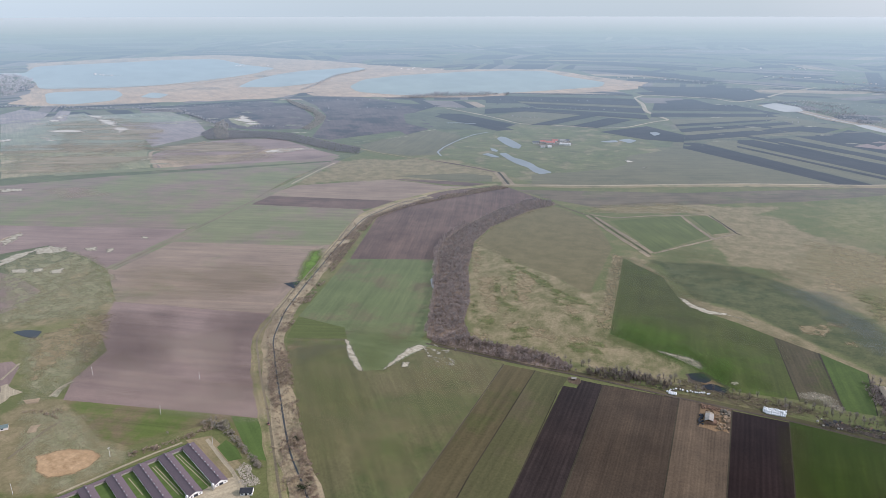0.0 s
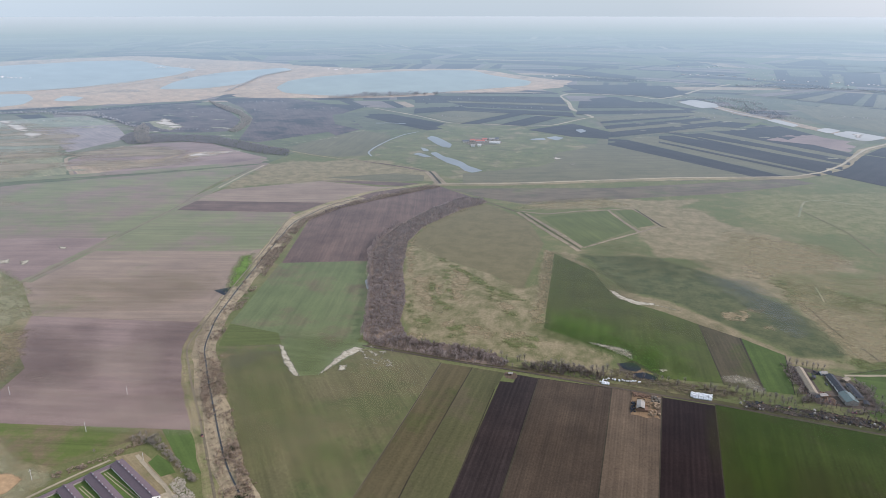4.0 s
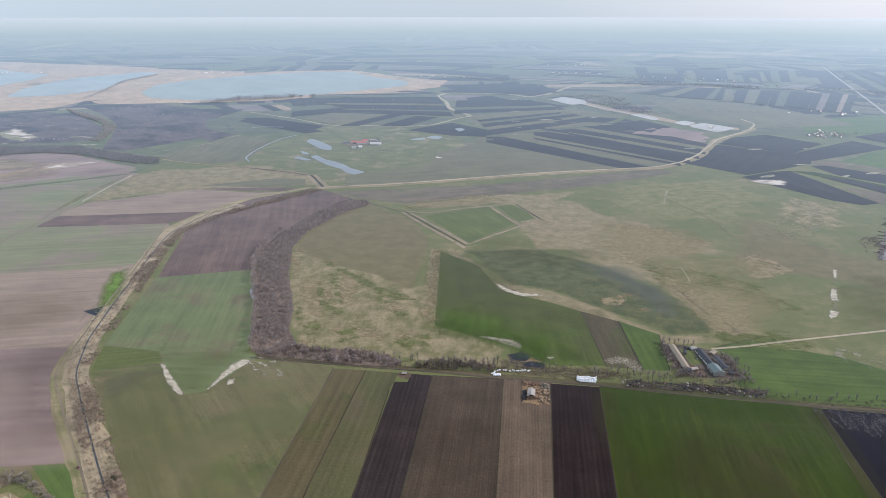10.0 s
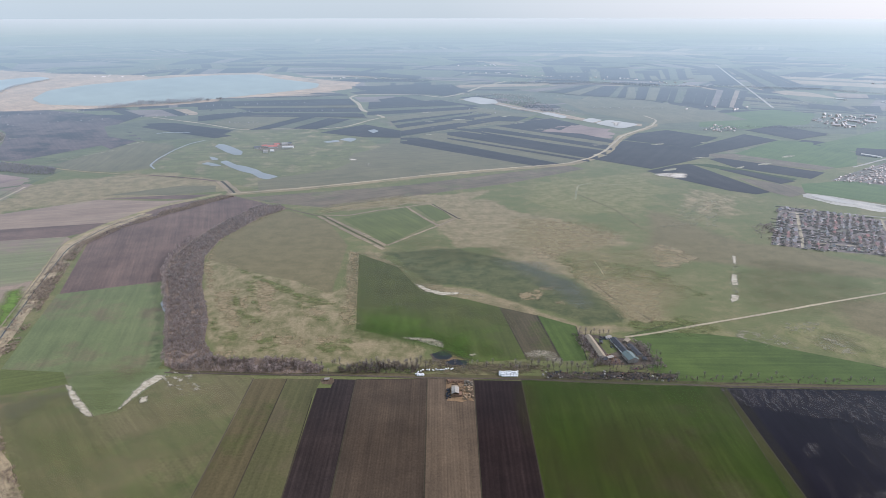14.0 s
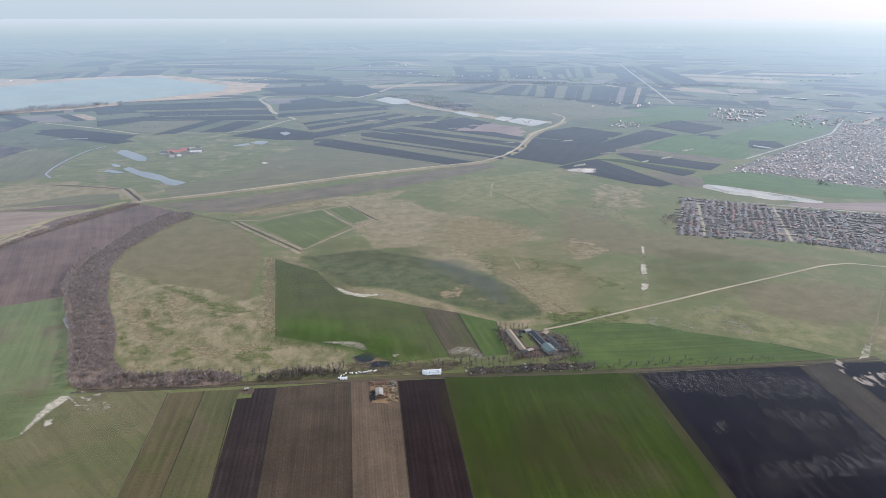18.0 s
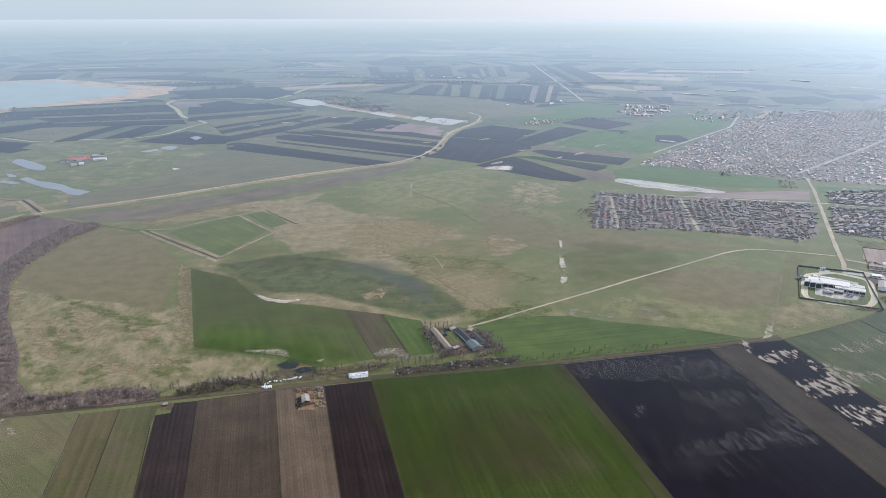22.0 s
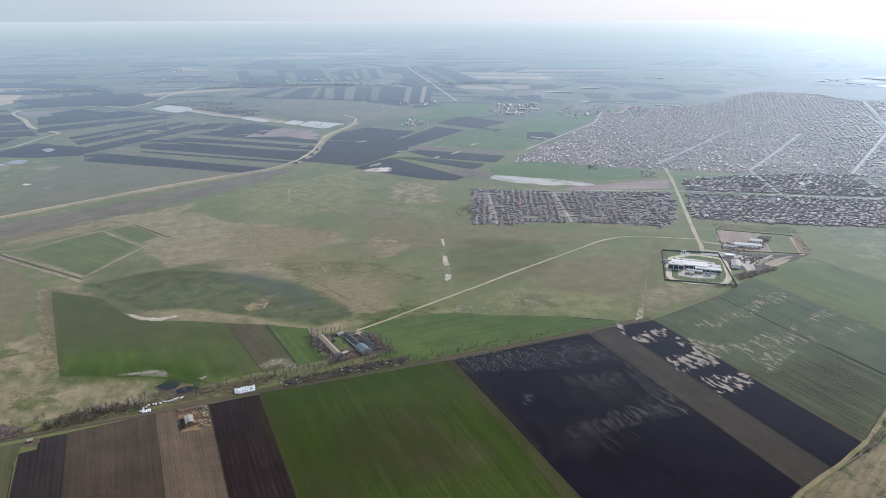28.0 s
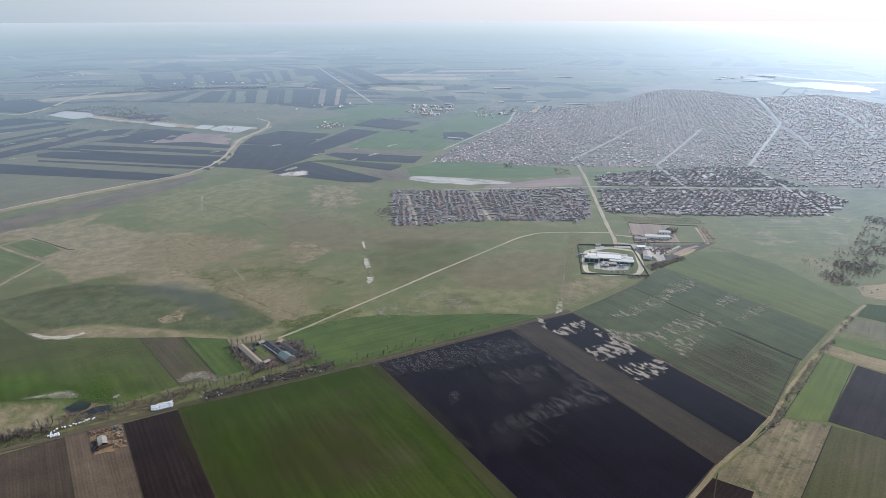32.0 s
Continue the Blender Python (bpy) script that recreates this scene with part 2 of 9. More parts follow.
weedy_strip = soil("weedy_strip", (0.0758, 0.0643, 0.0331), (0.1049, 0.0863, 0.0476), rows=9.0, row_depth=0.10, blot=(0.0680, 0.0716, 0.0290), blot_at=0.56, blot_size=0.012, grain_depth=0.26, cloud=0.4)
wheat = soil("young_wheat", (0.0304, 0.0448, 0.0088), (0.0412, 0.0573, 0.0113), rows=0, row_depth=0.2, blot=(0.0484, 0.0487, 0.0201), blot_at=0.58, blot_size=0.007, grain_depth=0.26, cloud=0.5)
mown = soil("mown_field", (0.0558, 0.0860, 0.0210), (0.0720, 0.1040, 0.0270), rows=8.0, row_depth=0.10, grain_depth=0.2)
wheat_dull = soil("dull_wheat", (0.0822, 0.0998, 0.0333), (0.1056, 0.1206, 0.0412), rows=0, row_depth=0.15, grain_depth=0.26, cloud=0.5)
wheat_big = soil("patchy_wheat", (0.0996, 0.0988, 0.0457), (0.1424, 0.1254, 0.0685), rows=0, row_depth=0.11, blot=(0.0875, 0.1026, 0.0422), blot_at=0.55, blot_size=0.007, grain_depth=0.26, cloud=0.5)
wheat_deep = soil("deep_wheat", (0.0628, 0.0737, 0.0249), (0.0799, 0.0975, 0.0249), rows=0, row_depth=0.13, blot=(0.0738, 0.1104, 0.0199), blot_at=0.56, blot_size=0.009, grain_depth=0.26, cloud=0.5)
wheat_stripe = soil("drilled_wheat", (0.1064, 0.1340, 0.0591), (0.1383, 0.1581, 0.0762), rows=7.0, row_depth=0.05, blot=(0.1366, 0.1101, 0.0716), blot_at=0.56, blot_size=0.008, grain_depth=0.26, cloud=0.5)
wheat_thin = soil("thin_wheat", (0.1119, 0.1081, 0.0646), (0.1497, 0.1369, 0.0833), rows=0, row_depth=0.13, grain_depth=0.26, cloud=0.5)
wheat_fade = soil("fading_wheat", (0.1552, 0.1691, 0.0934), (0.1974, 0.1981, 0.1127), rows=0, row_depth=0.10, blot=(0.2114, 0.1627, 0.1348), blot_at=0.50, blot_size=0.0045, grain_depth=0.10, cloud=0.3)
wheat_mid = soil("fresh_green_field", (0.0660, 0.1050, 0.0306), (0.0920, 0.1320, 0.0414), rows=0, row_depth=0.12, grain_depth=0.14, cloud=0.5)
wheat_light = soil("light_green_field", (0.088, 0.118, 0.036), (0.112, 0.138, 0.046), rows=0, row_depth=0.10, grain_depth=0.14, cloud=0.5)
wheat_thinned = soil("patchy_green_field", (0.0858, 0.1181, 0.0302), (0.1173, 0.1422, 0.0428), rows=0, row_depth=0.10, blot=(0.1602, 0.1262, 0.0731), blot_at=0.50, blot_size=0.012, grain_depth=0.14, cloud=0.4)
wheat_salt = soil("salty_wheat", (0.0558, 0.0686, 0.0333), (0.0725, 0.0842, 0.0408), rows=6.0, row_depth=0.13, grain_depth=0.2)
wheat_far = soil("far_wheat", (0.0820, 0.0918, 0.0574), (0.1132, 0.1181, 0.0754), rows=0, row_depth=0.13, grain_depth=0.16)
pasture = soil("pasture", (0.0898, 0.1074, 0.0528), (0.1214, 0.1302, 0.0686), blot=(0.165, 0.142, 0.105), blot_at=0.58, blot_size=0.004)
pasture_green = soil("green_pasture", (0.106, 0.120, 0.052), (0.142, 0.142, 0.070), blot=(0.215, 0.182, 0.112), blot_at=0.57, blot_size=0.018)
pasture_pale = soil("pale_pasture", (0.1738, 0.1848, 0.0998), (0.2475, 0.2242, 0.1368), blot=(0.3450, 0.2845, 0.1893), blot_at=0.58, blot_size=0.011)
dry_grass = soil("dry_grass", (0.1961, 0.1584, 0.0896), (0.2816, 0.2255, 0.1339), blot=(0.1174, 0.1364, 0.0518), blot_at=0.60, blot_size=0.02)
tussock_dry = soil("straw_tufts", (0.1344, 0.1134, 0.0660), (0.2128, 0.1728, 0.1100), blot=(0.0784, 0.0842, 0.0396), blot_at=0.56, blot_size=0.06)
olive_grass = soil("olive_meadow", (0.1257, 0.1153, 0.0570), (0.1557, 0.1357, 0.0710))
marsh = soil("marsh_grass", (0.050, 0.072, 0.030), (0.068, 0.085, 0.042), blot=(0.110, 0.110, 0.060), blot_at=0.66, blot_size=0.02)
reed = soil("reed", (0.3300, 0.2318, 0.1512), (0.4752, 0.3477, 0.2296), blot=(0.2376, 0.1830, 0.1232), blot_at=0.6, blot_size=0.006, rough=0.8)
bank_earth = soil("bank_earth", (0.205, 0.162, 0.108), (0.285, 0.228, 0.156), blot=(0.130, 0.120, 0.064), blot_at=0.58, blot_size=0.05)
drive_cream = soil("cream_drive", (0.40, 0.35, 0.25), (0.50, 0.44, 0.33))
yard_soil = soil("trampled_yard", (0.0622, 0.0480, 0.0380), (0.0985, 0.0783, 0.0618), grain_depth=0.45)
dry_bare = soil("dry_clay", (0.26, 0.195, 0.130), (0.35, 0.27, 0.185))
clay_orange = soil("orange_clay", (0.1632, 0.1056, 0.0612), (0.2448, 0.1652, 0.0969))
salt = soil("salt_crust", (0.26, 0.24, 0.175), (0.40, 0.37, 0.28), blot=(0.145, 0.14, 0.08), blot_at=0.50, blot_size=0.10, grain_depth=0.4)
silt_mud = soil("silty_mud", (0.30, 0.285, 0.25), (0.42, 0.40, 0.36), blot=(0.17, 0.165, 0.12), blot_at=0.60, blot_size=0.03, rough=0.6)
track_dirt = soil("dirt_track", (0.15, 0.125, 0.085), (0.21, 0.175, 0.122))
track_pale = soil("pale_track", (0.30, 0.255, 0.180), (0.39, 0.335, 0.24))
road_pale = soil("worn_road", (0.30, 0.28, 0.25), (0.40, 0.375, 0.34))
town_soil = soil("garden_soil", (0.1422, 0.1167, 0.1093), (0.2054, 0.1698, 0.1571), blot=(0.1399, 0.1317, 0.0935), blot_at=0.56, blot_size=0.03)
town_ground = soil("town_ground", (0.1529, 0.1291, 0.1142), (0.2142, 0.1800, 0.1583), blot=(0.118, 0.112, 0.092), blot_at=0.50, blot_size=0.012)
lake_water = water_mat("lake_water", (0.27, 0.315, 0.29), 0.30)
lake_green = water_mat("green_lake_water", (0.235, 0.275, 0.230), 0.30)
pond_water = water_mat("pond_water", (0.185, 0.205, 0.215), 0.35)
silt_water = water_mat("silty_water", (0.37, 0.36, 0.33), 0.5)
canal_grey = water_mat("canal_water", (0.05, 0.056, 0.060), 0.2)
dark_water = water_mat("dark_water", (0.018, 0.02, 0.022), 0.12)
wet_black = soil("wet_black_mud", (0.0095, 0.0115, 0.0175), (0.015, 0.0175, 0.0255), rough=0.35, cloud=0.5, grain_depth=0.15)

twig_grey = varied("grey_twigs", [(0.1903, 0.1594, 0.1424), (0.2656, 0.2256, 0.2053), (0.3186, 0.2687, 0.2470)], clump=0.13, grain=0.3)
twig_brown = varied("brown_scrub", [(0.1038, 0.0731, 0.0533), (0.1877, 0.1382, 0.1038), (0.3358, 0.2568, 0.1728), (0.2173, 0.1698, 0.1482), (0.4148, 0.3260, 0.2222), (0.2469, 0.1827, 0.1333), (0.1185, 0.0869, 0.0652)], clump=0.22, grain=0.3)
# haze over the far trees is put into this greyer twig colour
twig_far = varied("hazed_far_twigs", [(0.235, 0.215, 0.213), (0.30, 0.275, 0.272)], clump=0.05, grain=0.2)
twig_shade = varied("shaded_far_wood", [(0.150, 0.138, 0.142), (0.205, 0.190, 0.194)], clump=0.03, grain=0.2)
twig_pale = varied("pale_willow", [(0.22, 0.19, 0.155), (0.32, 0.28, 0.23)])
bush_grey = varied("grey_garden_trees", [(0.125, 0.118, 0.105), (0.21, 0.195, 0.178)], clump=0.1)
# twig tone darkened for the shadow inside the thickets
twig_deep = varied("shadow_toned_brush", [(0.115, 0.088, 0.070), (0.19, 0.148, 0.118)], clump=0.13, grain=0.3)
twig_town = varied("town_trees", [(0.17, 0.156, 0.155), (0.25, 0.228, 0.222), (0.33, 0.30, 0.29)], clump=0.012, grain=0.2)
twig_lilac = varied("lilac_grey_twigs", [(0.2940, 0.2590, 0.2627), (0.4340, 0.3920, 0.4047)])
twig_dark = varied("dark_thicket", [(0.2066, 0.1585, 0.1366), (0.2997, 0.2387, 0.2107), (0.3718, 0.3009, 0.2690)], clump=0.13, grain=0.3)
bush_green = varied("evergreen_bush", [(0.024, 0.036, 0.019), (0.048, 0.060, 0.029)])
bark = varied("bark", [(0.070, 0.055, 0.042), (0.11, 0.09, 0.07)], per_island=False)
plaster = varied("plaster", [(0.7320, 0.5958, 0.5107), (0.5958, 0.4511, 0.3745), (0.7491, 0.6724, 0.6129), (0.6469, 0.4767, 0.4001), (0.5107, 0.4256, 0.3830)], grain=0.3)
plaster_one = varied("plaster_wall", [(0.60, 0.50, 0.44), (0.46, 0.36, 0.31), (0.74, 0.69, 0.64), (0.40, 0.29, 0.25)], per_island=False)
tiles = varied("roofs", [(0.3032, 0.2753, 0.2753), (0.4628, 0.3072, 0.2514), (0.3511, 0.3232, 0.3192), (0.5107, 0.3591, 0.2953), (0.5905, 0.5586, 0.5347), (0.2873, 0.2753, 0.2753), (0.4309, 0.3192, 0.2673), (0.3352, 0.3072, 0.2992), (0.5426, 0.4708, 0.4229), (0.3830, 0.3431, 0.3272)], rough=0.7, shine=0.12)
tiles_dark = varied("dark_roofs", [(0.2107, 0.2052, 0.2218), (0.3215, 0.2273, 0.2052), (0.2495, 0.2440, 0.2550), (0.3438, 0.2440, 0.2163), (0.4879, 0.4767, 0.4712), (0.1995, 0.2163, 0.2218), (0.2772, 0.2606, 0.2606)], rough=0.7, shine=0.12)
tiles_one = varied("roof_sheets", [(0.0379, 0.0413, 0.0496), (0.1377, 0.0517, 0.0413), (0.0585, 0.0620, 0.0724), (0.1998, 0.0792, 0.0620), (0.0413, 0.0517, 0.0552), (0.1032, 0.0689, 0.0620), (0.1723, 0.1723, 0.1825), (0.0482, 0.0482, 0.0552)], per_island=False, rough=0.75, shine=0.06)
barn_roof = varied("mauve_roof_sheets", [(0.144, 0.110, 0.122)], rough=0.5, grain=0.25)
white_wall = varied("white_wall", [(0.78, 0.77, 0.74)], grain=0.2)
white_wrap = varied("white_wrap", [(0.75, 0.76, 0.77), (0.82, 0.82, 0.82)], rough=0.4, grain=0.2)
grey_sheet = varied("grey_sheet", [(0.30, 0.275, 0.245)], rough=0.55, grain=0.6)
beige_sheet = varied("beige_sheet", [(0.27, 0.225, 0.165)], rough=0.7, grain=0.6)
fence_dark = varied("dark_fence", [(0.09, 0.095, 0.09)])
dark_sheet = varied("dark_sheet", [(0.045, 0.047, 0.055)], rough=0.6)
teal_sheet = varied("teal_sheet", [(0.1365, 0.1800, 0.1748)], rough=0.5, grain=0.4)
rust_brick = varied("old_brick", [(0.20, 0.125, 0.085)], grain=0.9)
clay_lump = varied("clay_lumps", [(0.20, 0.14, 0.09), (0.32, 0.235, 0.155)])
old_timber = varied("old_timber", [(0.12, 0.095, 0.072), (0.22, 0.185, 0.145)])
concrete = varied("concrete", [(0.33, 0.31, 0.28)])
flat_roof = varied("bitumen_flat_roof", [(0.50, 0.485, 0.45), (0.62, 0.60, 0.56)], per_island=False, grain=0.5)
steel = varied("galvanised_steel", [(0.52, 0.53, 0.54)], rough=0.4, metal=0.7)
pole_white = varied("whitewashed_pole", [(0.55, 0.53, 0.50)])
rubble_mat = varied("rubble_stone", [(0.3213, 0.2821, 0.2188), (0.4725, 0.4277, 0.3500), (0.2457, 0.2093, 0.1663)])
red_paint = varied("red_roof", [(0.42, 0.10, 0.06)], grain=0.5)
glass = varied("window_glass", [(0.03, 0.035, 0.04)], rough=0.15, grain=0.1)
car_paint = varied("car_paint", [(0.05, 0.05, 0.06), (0.5, 0.5, 0.5), (0.3, 0.05, 0.04), (0.08, 0.12, 0.25)], rough=0.3, per_island=False)

def patch_mat(name, low, high, size, along_rows=1.0, spread=1.6, fill=0.62, hard=0.16, strong=1.0, winding=0.0):
    """Cover that lies over other ground in a soft-edged, broken patch: it thins out where its edge and its own noise fall off."""
    m, nt, b = start(name)
    tc = nt.nodes.new("ShaderNodeTexCoord")
    ob, uv = tc.outputs["Object"], tc.outputs["UV"]
    at = nt.nodes.new("ShaderNodeAttribute")
    at.attribute_name = "edge"
    n1 = noise_node(nt, uv, size, 6.0, 0.62, (along_rows, 1.0, 1.0))
    n2 = noise_node(nt, ob, 0.013, 3.0, 0.5)
    k = math_node(nt, "ADD", math_node(nt, "MULTIPLY", at.outputs["Fac"], fill), math_node(nt, "MULTIPLY", math_node(nt, "SUBTRACT", n1, 0.5), spread))
    k = math_node(nt, "ADD", k, math_node(nt, "MULTIPLY", math_node(nt, "SUBTRACT", n2, 0.5), 0.5))
    if winding:         # worn lines that follow the levels of the noise
        level = math_node(nt, "ABSOLUTE", math_node(nt, "SUBTRACT", noise_node(nt, ob, winding, 4.0, 0.6), 0.5))
        k = math_node(nt, "SUBTRACT", k, math_node(nt, "MULTIPLY", level, 14.0))
    mr = nt.nodes.new("ShaderNodeMapRange")
    mr.inputs["From Min"].default_value, mr.inputs["From Max"].default_value = 0.5 - hard, 0.5 + hard
    mr.inputs["To Max"].default_value = strong
    link(nt, k, mr.inputs[0])
    body = math_node(nt, "MULTIPLY", mr.outputs[0], math_node(nt, "MINIMUM", math_node(nt, "MULTIPLY", at.outputs["Fac"], 5.0), 1.0))
    fine = noise_node(nt, ob, 0.3, 6.0, 0.75)
    col = ramp(nt, noise_node(nt, uv, size * 1.7, 4.0, 0.6, (along_rows, 1.0, 1.0)), [(0.36, low), (0.64, high)])
    link(nt, mix(nt, 1.0, col, ramp(nt, fine, [(0.36, (0.82, 0.82, 0.82)), (0.64, (1.18, 1.18, 1.18))]), "MULTIPLY"), b.inputs["Base Color"])
    b.inputs["Roughness"].default_value = 0.95
    clear = nt.nodes.new("ShaderNodeBsdfTransparent")
    mx = nt.nodes.new("ShaderNodeMixShader")
    out = nt.nodes["Material Output"]
    top = out.inputs[0].links[0].from_socket
    link(nt, body, mx.inputs[0])
    link(nt, clear.outputs[0], mx.inputs[1])
    link(nt, top, mx.inputs[2])
    link(nt, mx.outputs[0], out.inputs[0])
    return m


# kind: material, direction of its streaks, height order, name and label
DOWN, CROSS = (0.0, 1.0), (0.97, -0.22)
PATCHES = {
    "wisp": (patch_mat("salt_wisps", (0.060, 0.056, 0.060), (0.120, 0.112, 0.112), 0.20, 0.42, 4.6, 0.40, 0.55, 0.62), DOWN, 6, "salt_bloom", "pale salt wisps along the furrows of the black field"),
    "wisp_thin": (patch_mat("thin_salt_wisps", (0.035, 0.032, 0.035), (0.070, 0.064, 0.064), 0.13, 0.20, 3.0, 0.40, 0.40, 0.5), DOWN, 6, "salt_bloom", "faint grey salt bloom in the black field"),
    "crust": (patch_mat("salt_crust_flecks", (0.23, 0.200, 0.168), (0.35, 0.305, 0.255), 0.17, 0.45, 4.8, 0.50, 0.18, 0.88), DOWN, 6, "salt_crust", "white crusted salt flecks in the black earth"),
    "green_crust": (patch_mat("salt_streaked_wheat", (0.19, 0.178, 0.125), (0.28, 0.26, 0.19), 0.20, 0.26, 4.6, 0.44, 0.26, 0.75), DOWN, 6, "salt_crust", "pale salt streaks along the drill rows of the wheat"),
    "brown_rows": (patch_mat("thin_brown_rows", (0.075, 0.062, 0.044), (0.110, 0.092, 0.064), 0.16, 0.04, 2.4, 0.58, 0.35, 0.5), DOWN, 5, "bare_rows", "brownish thin drill rows in the wheat field"),
    "brown_crop": (patch_mat("thin_brown_crop", (0.050, 0.048, 0.020), (0.066, 0.060, 0.026), 0.035, 0.25, 2.2, 0.60, 0.6, 0.55), DOWN, 5, "thin_crop", "thin brownish patch in the winter wheat"),
    "lush_crop": (patch_mat("lush_crop", (0.052, 0.098, 0.014), (0.068, 0.124, 0.018), 0.035, 0.25, 2.2, 0.62, 0.6, 0.5), DOWN, 5, "lush_crop", "brighter green part of the meadow wheat"),
    "lush_band": (patch_mat("lush_band", (0.040, 0.074, 0.012), (0.050, 0.090, 0.015), 0.02, 0.25, 1.6, 0.62, 0.7, 0.45), DOWN, 5, "lush_crop", "brighter green band in the winter wheat"),
    "lush_thin": (patch_mat("greener_crop", (0.125, 0.150, 0.056), (0.149, 0.174, 0.064), 0.03, 0.5, 2.0, 0.62, 0.6, 0.42), CROSS, 5, "green_patch", "greener patch of young wheat"),
    "dun_thin": (patch_mat("dun_crop", (0.230, 0.196, 0.114), (0.275, 0.232, 0.138), 0.03, 0.4, 2.2, 0.62, 0.6, 0.32), CROSS, 5, "bare_patch", "dun thin patch in the crop"),
    "lime_crop": (patch_mat("lime_crop", (0.096, 0.165, 0.024), (0.125, 0.200, 0.034), 0.04, 0.5, 1.6, 0.84, 0.5, 1.0), CROSS, 5, "lush_crop", "fresh lime-green young wheat beside the canal"),
    # darker tone along the edges of the harrowed field
    "dark_earth": (patch_mat("darker_earth", (0.095, 0.070, 0.064), (0.135, 0.102, 0.090), 0.02, 0.5, 1.6, 0.62, 0.7, 0.5), CROSS, 5, "damp_patch", "darker earth in the harrowed field"),
    "salt_haze": (patch_mat("salt_haze", (0.24, 0.215, 0.16), (0.36, 0.325, 0.25), 0.09, 0.7, 2.4, 0.62, 0.5, 0.75), CROSS, 6, "salt_patch", "soft pale salt bloom at the field edge"),
    "dark_litter": (patch_mat("dark_litter", (0.040, 0.033, 0.028), (0.082, 0.068, 0.056), 0.16, 0.5, 2.6, 0.74, 0.3, 0.95), CROSS, 6, "littered_ground", "dark littered ground under the tree row"),
    "olive_crop": (patch_mat("olive_grey_crop", (0.094, 0.099, 0.048), (0.112, 0.114, 0.058), 0.04, 0.4, 1.6, 0.70, 0.6, 0.6), CROSS, 5, "thin_crop", "grey-olive thin part of the wheat field"),
    "grey_earth": (patch_mat("grey_damp_earth", (0.140, 0.138, 0.086), (0.172, 0.167, 0.110), 0.07, 0.5, 2.2, 0.62, 0.5, 0.4), CROSS, 5, "bare_patch", "grey damp earth showing through the grass"),
    "pale_earth": (patch_mat("pale_dry_earth", (0.350, 0.278, 0.226), (0.430, 0.346, 0.280), 0.03, 0.4, 1.8, 0.62, 0.6, 0.5), CROSS, 5, "dry_patch", "paler dried crust on the harrowed field"),
    "salt_fade": (patch_mat("fading_salt", (0.30, 0.27, 0.20), (0.48, 0.44, 0.35), 0.14, 0.7, 1.8, 0.88, 0.26, 0.95), CROSS, 7, "salt_patch", "white salty bare patch with a ragged edge"),
    "salt_specks": (patch_mat("salt_specks", (0.26, 0.24, 0.18), (0.38, 0.35, 0.27), 0.16, 0.6, 4.0, 0.32, 0.14, 0.8), CROSS, 7, "salt_patch", "scattered pale salt specks"),
    "salt_streaks": (patch_mat("salt_streaks", (0.240, 0.228, 0.155), (0.330, 0.310, 0.225), 0.10, 0.6, 2.6, 0.74, 0.26, 0.6, 0.05), CROSS, 7, "salt_streaks", "thin winding salt streaks worn into the pasture"),
    "straw_drift": (patch_mat("straw_drift", (0.224, 0.180, 0.098), (0.339, 0.272, 0.168), 0.09, 0.75, 3.0, 0.70, 0.26, 0.72), CROSS, 4, "dry_grass", "tufted straw-coloured dry grass"),
    "dun_straw": (patch_mat("dun_straw", (0.244, 0.202, 0.116), (0.352, 0.288, 0.182), 0.08, 0.8, 2.6, 0.70, 0.30, 0.75), CROSS, 4, "dry_grass", "reddish dry grass along the marsh"),
    "clay": (patch_mat("bare_clay", (0.34, 0.225, 0.125), (0.46, 0.315, 0.185), 0.10, 0.7, 1.6, 1.05, 0.25, 0.95), CROSS, 6, "bare_ground", "dry bare clay hollow beside the poultry farm"),
    "scrub_floor": (patch_mat("scrub_floor", (0.082, 0.072, 0.040), (0.150, 0.122, 0.074), 0.14, 0.6, 2.6, 0.70, 0.35, 0.8), CROSS, 4, "weedy_ground", "brown weedy ground under the tree row"),
    "pale_grass": (patch_mat("pale_grass", (0.235, 0.232, 0.132), (0.330, 0.310, 0.196), 0.06, 0.7, 2.4, 0.66, 0.4, 0.72), CROSS, 4, "dry_grass", "pale thin spring grass of the western meadow"),
    "straw_soft": (patch_mat("soft_straw", (0.254, 0.224, 0.118), (0.330, 0.280, 0.162), 0.045, 0.7, 2.2, 0.62, 0.45, 0.6), CROSS, 4, "dry_grass", "thin straw-coloured grass on the pasture"),
    "green_drift": (patch_mat("green_drift", (0.112, 0.134, 0.043), (0.146, 0.164, 0.057), 0.09, 0.75, 3.0, 0.64, 0.30, 0.65), CROSS, 4, "green_grass", "fresh green grass in the meadow"),
    "dark_drift": (patch_mat("dark_drift", (0.092, 0.100, 0.042), (0.120, 0.122, 0.056), 0.02, 0.5, 2.2, 0.58, 0.7, 0.38), CROSS, 4, "damp_grass", "darker damp grass on the pasture"),
    # blue-grey sheen of shallow water, put into a matte colour
    "wet_film": (patch_mat("wet_film", (0.120, 0.130, 0.125), (0.165, 0.178, 0.175), 0.03, 0.3, 1.6, 0.62, 0.6, 0.5), CROSS, 6, "flooded_grass", "thin sheet of water standing in the marsh grass"),
    "far_salt": (patch_mat("far_salt", (0.46, 0.42, 0.36), (0.64, 0.59, 0.52), 0.02, 0.3, 3.0, 0.66, 0.25, 0.9), (1.0, 0.1), 9, "salt_patch", "pale flooded and salty spot on the far plain"),
